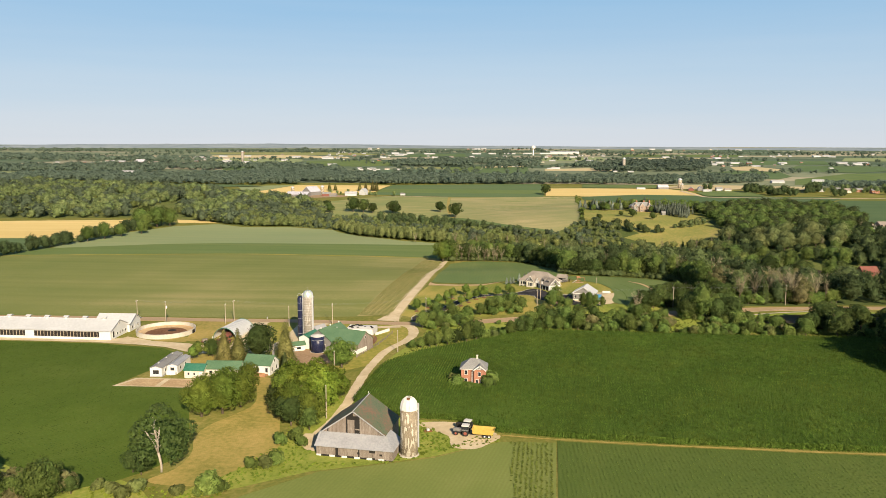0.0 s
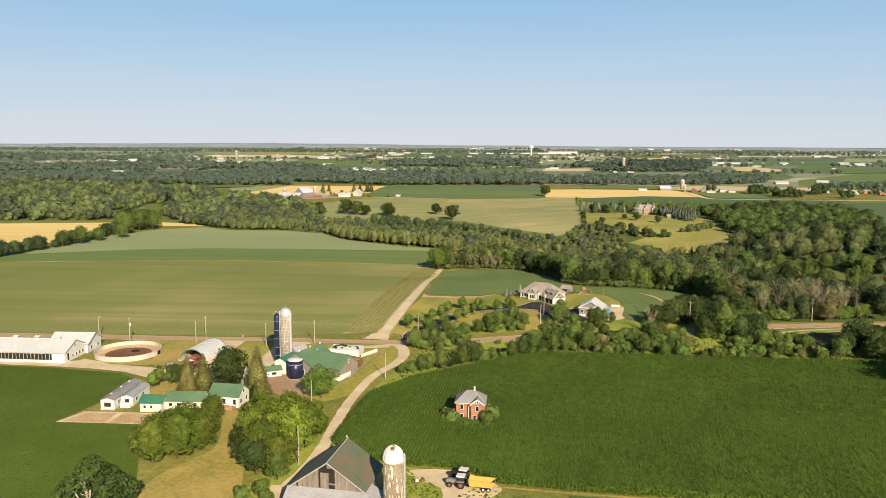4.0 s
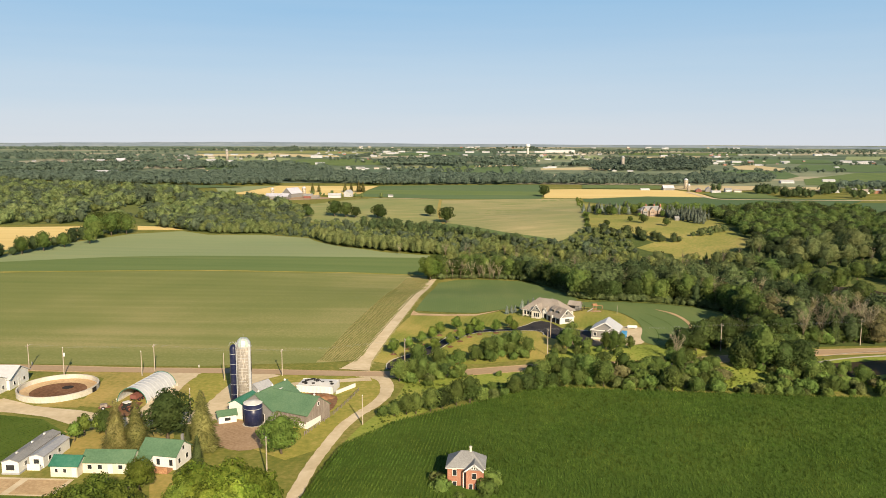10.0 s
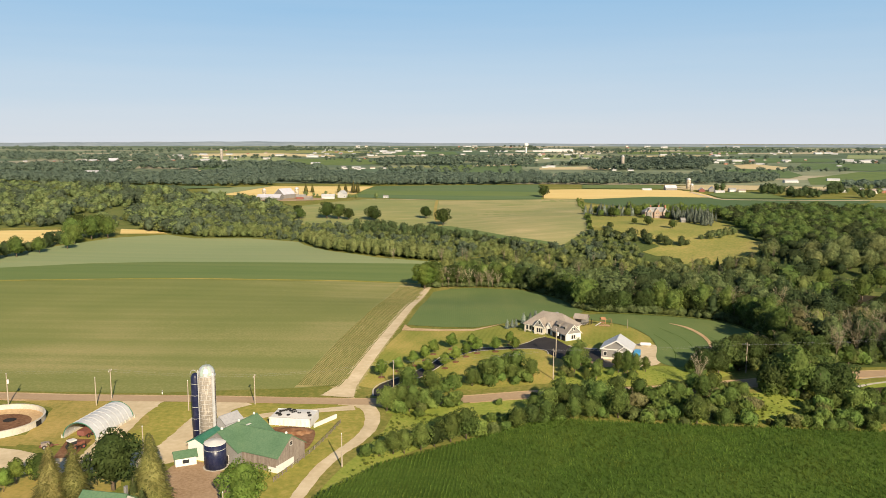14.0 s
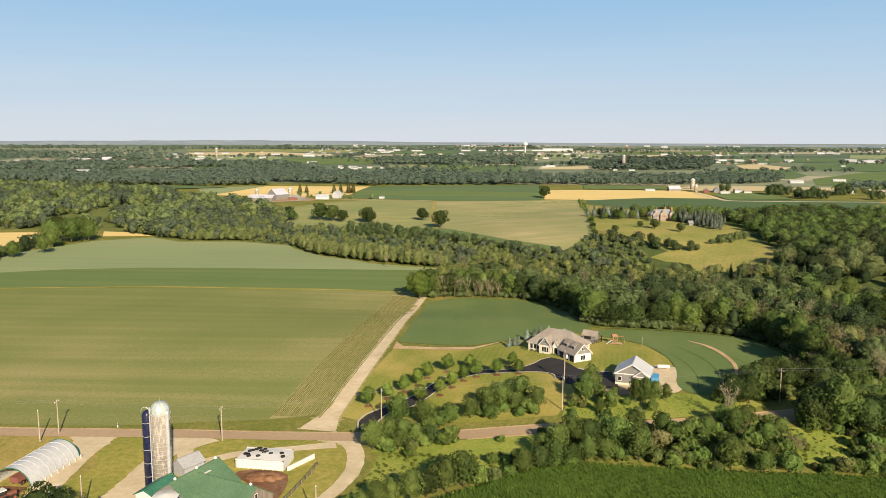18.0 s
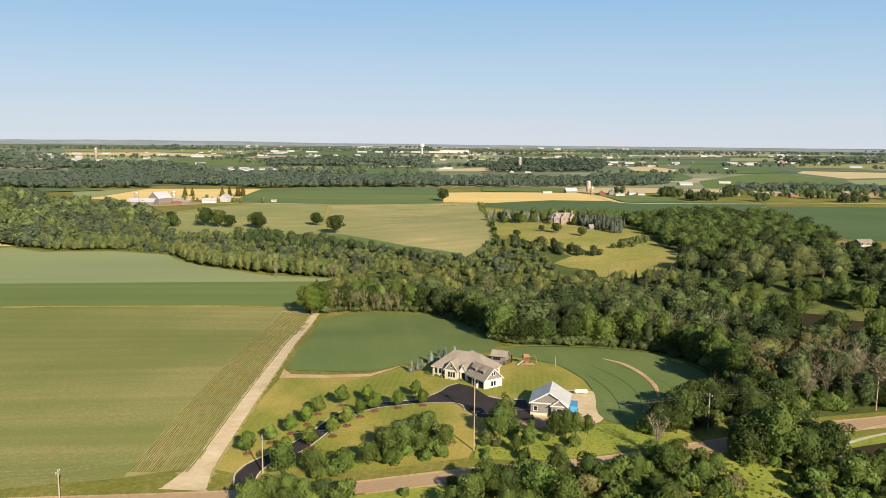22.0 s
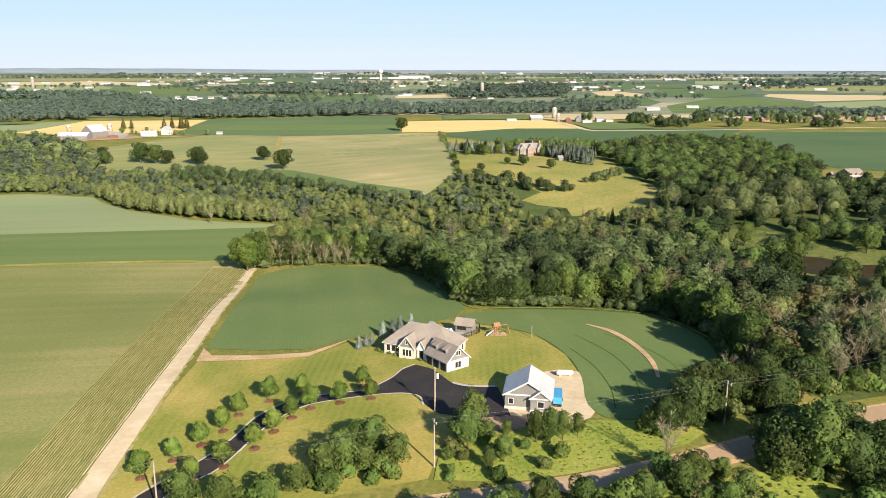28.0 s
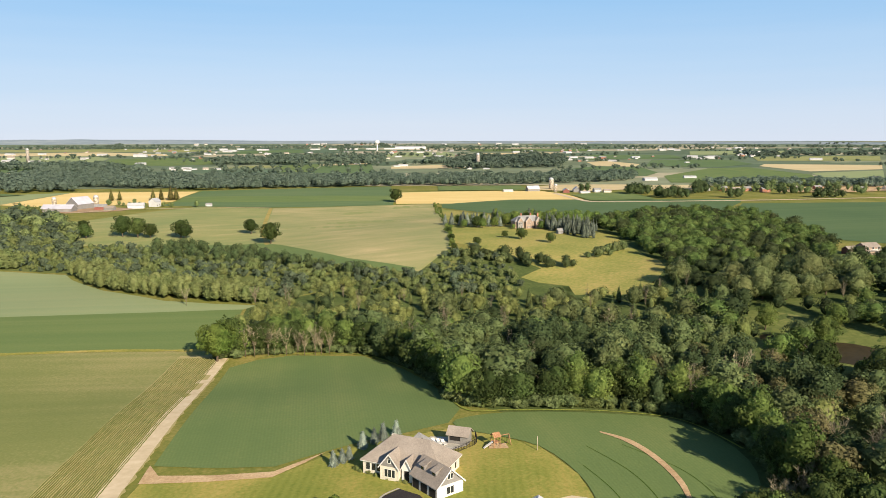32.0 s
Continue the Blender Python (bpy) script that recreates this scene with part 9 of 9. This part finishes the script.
for k, x, y, rz, s in (
        (4, -772, 1436, 4, 1.0), (2, -748, 1450, 4, 1.7), (2, -715, 1470, 10, 0.9), (0, -1090, 1990, 0, 1.6), (4, -1050, 1985, 3, 1.8), (2, -1010, 1990, 3, 1.4), (2, -740, 2080, 20, 1.6),
        (0, -600, 1825, 0, 1.5), (0, -575, 1830, 30, 1.4), (2, -480, 1980, 10, 1.5), (0, -367, 1780, 20, 1.5), (2, -340, 1785, 5, 1.2), (1, -300, 1765, 0, 1.4), (2, -278, 1760, 0, 1.0), (0, -320, 1712, 0, 1.3),
        (1, -42, 1960, 0, 1.5), (0, 23, 2050, 0, 1.5), (0, 36, 2052, 0, 1.4), (2, 86, 1875, 0, 1.3), (0, 190, 1835, 0, 1.4), (2, 214, 1840, 20, 1.2), (0, 250, 1838, 0, 1.4),
        (2, 432, 1357, 8, 0.9), (2, 517, 1411, -8, 0.8), (0, -355, 1743, 4, 1.3), (0, -327, 1722, 4, 1.6), (2, -322, 1762, 4, 0.8), (2, 72, 1858, 2, 0.9), (2, -74, 1986, 0, 0.8), (2, -11, 1984, 0, 0.9), (0, 209, 1739, 5, 1.4), (2, 242, 1737, 5, 0.8), (2, 517, 2177, 3, 1.2), (2, 591, 2231, 3, 1.6), (3, 446, 1144, 0, 1), (1, 452, 1122, 20, 1.1), (3, 472, 1134, 5, 1), (3, 484, 1113, 0, 1.1), (1, 541, 1148, 30, 1), (0, 423, 1142, 0, 1),
        (3, 573, 1150, 0, 1), (1, 633, 1211, 10, 1), (0, 610, 1120, 0, 1), (0, 694, 1213, 0, 1), (1, 660, 1140, 15, 1), (3, 740, 1190, 0, 1.1), (0, 282, 1130, 10, 0.9), (1, 292, 1122, 0, 0.8), (2, 262, 1112, 4, 0.5),
        (6, 208, 1150, 8, 0.9), (6, 258, 1134, 80, 0.85), (2, 176, 1142, 5, 0.5), (4, 243, 1126, 80, 0.8), (0, -150, 1012, 0, 0.6)):
    far(k, x, y, rz, s * (0.45 if y > 1600 else 0.7))
rr = random.Random(21)
for cx, cy, sx, sy, n in ((-900, 2350, 260, 300, 22), (-620, 2900, 300, 250, 18), (620, 2150, 180, 160, 14), (760, 2800, 160, 150, 10), (1350, 2900, 350, 350, 22), (500, 2650, 140, 140, 8), (-300, 3600, 700, 250, 20), (900, 3800, 700, 250, 20), (900, 1330, 120, 60, 6), (-200, 2250, 260, 120, 14), (300, 2350, 200, 200, 14), (1000, 2250, 260, 160, 16), (-1100, 1950, 200, 120, 10), (-450, 2600, 300, 150, 16), (150, 2720, 300, 120, 16), (1500, 2200, 300, 160, 14)):
    for _ in range(n):
        far(rr.choice((0, 0, 1, 2, 2, 3)), cx + rr.gauss(0, sx * 0.6), cy + rr.gauss(0, sy * 0.5), rr.uniform(-30, 30), rr.uniform(0.4, 0.85))
for x, y, sx in ((-166, 2998, 0.6), (-106, 3012, 0.5), (-40, 3030, 0.8), (28, 3040, 0.6), (100, 3055, 0.9), (-340, 2953, 0.7), (-436, 2860, 0.8), (540, 2760, 0.5), (1220, 2560, 0.5), (1740, 3720, 0.7)):
    far(5, x, y, rr.uniform(-4, 4), 0.5, sx)
for o, (x, y) in zip(FARKINDS, ((-930, 2240), (-880, 2290), (-600, 2420), (620, 2200), (-980, 2330), (170, 3075), (-1010, 2010))):
    o.matrix_world = pose(x, y, gz(x, y))
gable("hay_barn", -270, 1002, 64, 20, 15, 5, 6.5, GREYSIDING, BLUESTEEL, "large pale barn with a steep blue-grey metal roof", "barn")
gable("hay_barn", -280, 976, -4, 28, 13, 3.2, 3.2, GREYSIDING, BLUESTEEL, "long low grey shed with a lilac-grey metal roof", "barn")
gable("farm_shed", -247, 990, 18, 11, 7, 3.0, 2.2, FADEDRED, GREYSHINGLE, "small reddish shed in a far farmyard", "shed")
gable("farm_shed", -236, 982, -8, 9, 6, 2.6, 1.6, GREYSIDING, TAUPESHINGLE, "small brown-roofed shed in a far farmyard", "shed")
gable("farm_shed", -217, 1001, 6, 15, 8, 3.0, 2.2, FARWHITE, FARROOF, "white shed with a pale roof at a far farm", "shed")
gable("farmhouse", -203, 1015, 70, 9, 8, 5.2, 3.2, FARWHITE, FARROOF, "white gabled farmhouse among trees", "house", openings=[("S", -2, 0.9, 1.0, 1.4), ("S", 2, 0.9, 1.0, 1.4), ("E", 0, 3.0, 1.0, 1.2)])
field("far_farmyard", [(-304, 962), (-262, 958), (-226, 972), (-220, 996), (-250, 1012), (-262, 1018), (-300, 990)], YARDSOIL, 0.3, "brown trampled yard of a far farm", "yard", soft=2)
ribbon("far_farm_road", [(-268, 955), (-246, 970), (-214, 988), (-140, 994), (-86, 987)], 2.6, GRAVEL, 0.34, "pale track along a far farm")
xy_ = np.array([(-236, 1024), (-229, 1038), (-222, 1032), (-304, 994), (-318, 1002), (-330, 1012), (-210, 1006), (-194, 1012), (-252, 1030), (-243, 1034), (-190, 1020), (-226, 1012), (-184, 1004), (-160, 1003)], float)
woods("farmyard_trees", xy_[:, 0], xy_[:, 1], BACKTREES, (0.3, 0.7), WOODLEAF, 92, "leafy bushes and trees round a far farmyard")


def far_silo(x, y, r, h, mat, label):
    s = thing("far_silo", x, y, 0, label, "silo", "far silos")
    part("body", lathe(bmesh.new(), [(r, -1), (r, h)], 18), mat, s, smooth=True)
    part("dome", lathe(bmesh.new(), [(r * 1.02, h), (r * 0.85, h + r * 0.6), (r * 0.4, h + r * 0.95), (0.1, h + r)], 18), SILVER, s, smooth=True)


far_silo(238, 1180, 3.0, 12, STAVES, "brownish concrete silo with a silver dome")
far_silo(231, 1129, 2.2, 8, STAVES, "short weathered silo beside a taller one")
far_silo(240, 1838, 3.5, 26, STAVESTALL, "pale silo at a far farm")
far_silo(-756, 2085, 3.5, 30, STAVESTALL, "pale tall silo at a far farm")
far_silo(-258, 1012, 2.5, 10, STAVES, "weathered silo beside a big barn")
far_silo(-300, 1018, 2.2, 8, STAVES, "short weathered silo behind a long shed")
tw = thing("water_tower", 48, 2900, 0, "white water tower on a slim shaft", "water tower")
part("shaft", lathe(bmesh.new(), [(4, -1), (2.4, 5), (2.2, 22)], 16), TRIM, tw, smooth=True)
part("tank", lathe(bmesh.new(), [(2.2, 22), (7, 25), (8.5, 29), (7.5, 33), (4, 35.5), (0.2, 36)], 20), TRIM, tw, smooth=True)
MANORSTONE = material("brown_manor_stone", [(0.20, 0.145, 0.115), (0.28, 0.21, 0.165), (0.35, 0.275, 0.22)], 0.4, 3, 0.85, 0.3, 6)
mn = thing("manor", 119, 758, 12, "large brick and stone country manor with several gables", "house")
mn.scale = (0.8, 0.8, 0.8)
part("wall", boxes((-13, -5, -1, 13, 5, 6.5)), MANORSTONE, mn)
part("roof", hip(bmesh.new(), -13, -5, 13, 5, 6.5, 11, 5), GREYSHINGLE, mn)
for q, w_ in ((-9, 5), (-1, 6), (8, 5)):
    b_ = gable_block(mn, q - w_ / 2, -7.5, q + w_ / 2, 5, 6.5, 3.6, GREYSIDING if q < -5 else MANORSTONE, TAUPESHINGLE if q > 5 else MANORSTONE, TAUPESHINGLE)
    for u in (-1, 1):
        for z in (0.9, 4.0):
            window_part(mn, "S", q + u, z, 0.9, 1.4, 13, 7.5)
for q in (-6, 3, 10):
    part("chimney", boxes((q, 0, 8.5, q + 1.3, 1.2, 13)), REDBRICK, mn)
for kd, q, w_, s in (("spruce_blue", -60, 14, 2.0), ("spruce_blue", -55, 12, 2.3), ("oak", -51, 16, 0.6), ("spruce_blue", -48, 10, 2.1), ("spruce_blue", -43, 8, 2.3), ("oak", -44, -6, 0.5), ("spruce_blue", -38, -1, 2.0), ("spruce_blue", -34, 3, 1.7), ("oak", -31, -6, 0.6), ("spruce_blue", -27, 4, 2.1), ("oak", -23, 2, 0.6), ("spruce_blue", -19, 5, 1.8), ("oak", -15.5, 8, 0.75), ("oak", -8, 14, 0.85), ("maple", 0, 15, 0.9),
                     ("oak", 8, 14, 0.8), ("oak", 10, -10, 0.5), ("oak", 15, 2, 0.7), ("spruce_blue", 15.5, -9, 1.7), ("spruce_blue", 20, -8, 2.0), ("oak", 22, 4, 0.8), ("spruce_blue", 24, -6, 1.8), ("oak", -9, -10, 0.3)):
    tree(kd, 119 + 0.975 * q + 0.224 * w_, 758 - 0.224 * q + 0.975 * w_, s, group="trees round the manor")
gable("garden_pavilion", 134, 722, 10, 3.4, 3.4, 2.0, 1.5, GREYSIDING, GREYSHINGLE, "small grey garden pavilion on the meadow", "pavilion")
rh = gable("brick_villa", 276.5, 610, 8, 9.4, 7.4, 4.6, 1.8, MANORSTONE, TAUPESHINGLE, "brown brick house with a taupe roof and white balcony among trees", "house", openings=[("S", -3.5, 3.4, 1.4, 1.2), ("S", 0, 3.4, 1.4, 1.2), ("S", 3.5, 3.4, 1.4, 1.2), ("S", -3, 0.7, 2.0, 1.4), ("S", 2.5, 0.7, 2.0, 1.4)])
part("balcony", boxes((-4.6, -4.9, 2.5, 4.6, -3.72, 2.65), (-4.6, -4.9, 3.2, 4.6, -4.82, 3.4), *[(q, -4.9, 2.65, q + 0.1, -4.82, 3.2) for q in np.arange(-4.6, 4.6, 0.9)]), TRIM, rh, "white railed balcony")
gable("villa_garage", 267.5, 611, 8, 7, 6, 2.8, 1.6, FADEDRED, TAUPESHINGLE, "dark red garage with a brown roof beside the house", "garage", openings=[("S", -2, 0.1, 2.4, 2.2, "garage_door"), ("S", 2, 0.1, 2.4, 2.2, "garage_door")])
gable("white_hut", 133, 430, 15, 3.0, 2.8, 4.6, 1.0, WHITEPAINT, GREYSHINGLE, "narrow white hut half hidden in the woods", "hut", openings=[("S", 0, 2.8, 0.8, 1.0), ("S", 0, 0.8, 0.8, 1.0)])
gable("red_shed", 191, 431, 10, 9, 6, 4.2, 2.4, FADEDRED, FADEDRED, "faded red shed in the woods", "shed")
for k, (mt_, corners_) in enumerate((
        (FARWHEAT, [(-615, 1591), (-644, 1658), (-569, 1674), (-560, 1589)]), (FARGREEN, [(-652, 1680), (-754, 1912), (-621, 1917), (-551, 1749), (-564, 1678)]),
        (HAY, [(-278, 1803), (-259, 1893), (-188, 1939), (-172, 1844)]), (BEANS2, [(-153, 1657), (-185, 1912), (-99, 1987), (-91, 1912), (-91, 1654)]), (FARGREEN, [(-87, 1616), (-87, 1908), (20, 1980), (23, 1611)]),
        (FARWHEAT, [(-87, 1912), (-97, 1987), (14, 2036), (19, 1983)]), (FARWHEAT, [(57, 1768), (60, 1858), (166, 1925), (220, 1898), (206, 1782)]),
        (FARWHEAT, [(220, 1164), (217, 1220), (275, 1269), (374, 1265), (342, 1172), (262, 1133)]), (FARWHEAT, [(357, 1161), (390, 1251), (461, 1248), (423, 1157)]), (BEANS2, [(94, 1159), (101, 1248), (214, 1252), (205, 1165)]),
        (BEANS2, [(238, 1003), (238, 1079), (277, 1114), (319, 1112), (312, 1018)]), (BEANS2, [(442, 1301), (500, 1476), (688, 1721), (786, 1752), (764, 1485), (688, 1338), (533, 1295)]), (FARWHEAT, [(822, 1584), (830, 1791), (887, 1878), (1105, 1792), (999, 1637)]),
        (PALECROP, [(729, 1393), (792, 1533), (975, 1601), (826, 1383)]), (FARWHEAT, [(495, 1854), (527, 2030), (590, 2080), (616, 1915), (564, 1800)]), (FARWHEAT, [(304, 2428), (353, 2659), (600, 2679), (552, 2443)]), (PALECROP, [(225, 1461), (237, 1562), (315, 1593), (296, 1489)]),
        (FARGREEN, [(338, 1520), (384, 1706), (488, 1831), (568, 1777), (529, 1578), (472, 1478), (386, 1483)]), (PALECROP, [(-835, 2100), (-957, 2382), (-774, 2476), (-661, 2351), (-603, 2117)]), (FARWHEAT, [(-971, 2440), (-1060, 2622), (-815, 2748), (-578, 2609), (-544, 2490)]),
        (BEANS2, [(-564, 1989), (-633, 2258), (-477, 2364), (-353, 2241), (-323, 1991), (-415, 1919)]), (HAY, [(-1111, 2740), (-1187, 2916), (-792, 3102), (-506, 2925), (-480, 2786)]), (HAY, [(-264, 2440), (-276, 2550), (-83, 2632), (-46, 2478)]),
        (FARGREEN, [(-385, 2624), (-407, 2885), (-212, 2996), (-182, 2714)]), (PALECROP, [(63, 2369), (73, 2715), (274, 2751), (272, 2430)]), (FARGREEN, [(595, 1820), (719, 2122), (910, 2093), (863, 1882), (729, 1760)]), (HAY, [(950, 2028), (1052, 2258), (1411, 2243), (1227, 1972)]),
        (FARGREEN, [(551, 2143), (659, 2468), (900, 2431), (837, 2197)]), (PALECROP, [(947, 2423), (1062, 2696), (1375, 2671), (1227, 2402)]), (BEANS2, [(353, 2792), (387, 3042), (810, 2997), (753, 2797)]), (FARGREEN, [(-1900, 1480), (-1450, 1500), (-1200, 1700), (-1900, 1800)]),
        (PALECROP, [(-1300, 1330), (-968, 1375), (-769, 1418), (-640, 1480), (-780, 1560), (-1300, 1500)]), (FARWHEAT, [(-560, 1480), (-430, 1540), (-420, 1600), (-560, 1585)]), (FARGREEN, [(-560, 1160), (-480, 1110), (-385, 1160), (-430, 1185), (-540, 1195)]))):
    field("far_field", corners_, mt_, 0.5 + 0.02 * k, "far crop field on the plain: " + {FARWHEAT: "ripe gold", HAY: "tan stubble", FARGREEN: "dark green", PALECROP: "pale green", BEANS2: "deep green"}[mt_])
ribbon("far_road", [(226, 1110), (228, 1050), (231, 1012), (241, 992), (295, 989), (358, 992), (421, 995), (491, 1005), (576, 1016), (900, 1050)], 7, GRAVEL, 0.4, "pale far country road")
field("quarry", [(500, 1110), (560, 1090), (690, 1130), (700, 1200), (628, 1215), (529, 1165)], DIRT, 0.6, "bare tan earth works", "dirt")
# hedges and single trees on the plain
rr = np.random.default_rng(77)
x, y = [], []
for k in range(90):
    cx, cy = rr.uniform(-2000, 2200), rr.uniform(1460, 3600)
    a, n = rr.uniform(-0.35, 0.35) + (1.57 if rr.uniform() < 0.2 else 0), rr.integers(4, 26)
    u = (np.arange(n) - n / 2) * 11 * (1 + cy / 5000)
    x += list(cx + u * math.cos(a) + rr.normal(size=n) * 8)
    y += list(cy + u * math.sin(a) + rr.normal(size=n) * 8)
x, y = np.array(x), np.array(y)
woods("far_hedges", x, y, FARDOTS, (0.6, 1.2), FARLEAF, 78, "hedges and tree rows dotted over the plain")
x, y = scatter([(395, 1120), (430, 1190), (720, 1250), (760, 1160), (600, 1060), (430, 1090)], 24, 79)
woods("village_trees", x, y, WESTTREES, (0.45, 0.95), WOODDARK, 79, "trees between village houses")
spots = [scatter(q, st, 83 + k) for k, (q, st) in enumerate((([(256, 1118), (272, 1118), (274, 1142), (258, 1142)], 10), ([(306, 1080), (328, 1078), (336, 1110), (310, 1118)], 9), ([(312, 1026), (352, 1030), (372, 1070), (330, 1060)], 10), ([(388, 1094), (402, 1094), (436, 1160), (420, 1166)], 9), ([(396, 1024), (414, 1024), (418, 1046), (400, 1046)], 9), ([(482, 1070), (498, 1070), (500, 1090), (484, 1092)], 9), ([(488, 1017), (530, 1020), (532, 1034), (492, 1036)], 9)))]
woods("farm_trees", np.concatenate([q[0] for q in spots]), np.concatenate([q[1] for q in spots]), WESTTREES, (0.6, 1.15), WOODDARK, 86, "dark trees round the far farms")
x, y = scatter([(70, 780), (104, 800), (140, 790), (165, 740), (150, 690), (140, 705), (125, 770), (95, 790), (75, 770)], 6, 81)
woods("manor_conifers", x, y, MIDSPRUCE, (0.6, 1.0), GREYNEEDLES, 81, "grey-green conifers round the manor")
x, y = scatter([(66, 800), (175, 800), (175, 770), (150, 760), (120, 785), (80, 790)], 9, 82)
woods("manor_trees", x, y, MIDTREES, (0.6, 0.9), LEAF, 82, "leafy trees behind the manor")
for a, b, s in ((84, 761, 0.8), (72, 678, 0.5), (94, 706, 0.45), (103, 697, 0.7), (118, 681, 0.6), (61, 735, 0.4), (59, 700, 0.4), (57, 668, 0.4)):
    tree("maple", a, b, s, label="single round tree on the yellow meadow", group="meadow trees")
for a, b, s in ((150, 560, 0.9), (170, 524, 1.1), (196, 530, 1.2), (217, 535, 1.0), (164, 537, 1.0), (184, 545, 1.0), (206, 512, 0.9), (161, 519, 0.9), (173, 510, 0.8)):
    tree("willow", a, b, s, group="willows")
for a, b, s in ((-266, 1084, 1.05), (-222, 1082, 1.1), (-203, 1080, 1.35), (-214, 1084, 1.1), (-258, 1086, 0.95), (-198, 1083, 1.2)):
    tree("spruce_brown", a, b, s, label="tall brownish conifer beside a far farm", group="farm conifers")
for a, b, s in ((159, 458, 0.95), (152, 484, 0.8), (176, 478, 0.75), (190, 462, 0.9), (148, 452, 0.8)):
    tree("oak", a, b, s, label="broad leafy tree on the creek's bank", group="creek trees")
tree("maple", 36, 1010, 1.3, label="single dark tree at the wheat field's corner")
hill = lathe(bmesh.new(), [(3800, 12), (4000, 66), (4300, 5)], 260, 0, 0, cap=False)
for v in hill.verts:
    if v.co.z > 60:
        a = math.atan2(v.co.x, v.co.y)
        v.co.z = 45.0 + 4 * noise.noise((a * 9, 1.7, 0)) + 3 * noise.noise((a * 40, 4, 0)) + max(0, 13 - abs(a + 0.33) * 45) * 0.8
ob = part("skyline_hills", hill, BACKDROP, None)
tagged(ob, "low wooded hills on the skyline, haze painted in as blue-grey", "backdrop", kind="structure")
rr = np.random.default_rng(91)
u = np.linspace(0, 1, 60)
x, y = 57 + 18 * u + rr.normal(size=60) * 1.5, 668 + 316 * u
woods("fence_row", x, y, SCRUB, (0.25, 0.6), LEAF, 91, "bushy fence row between hay field and meadow")
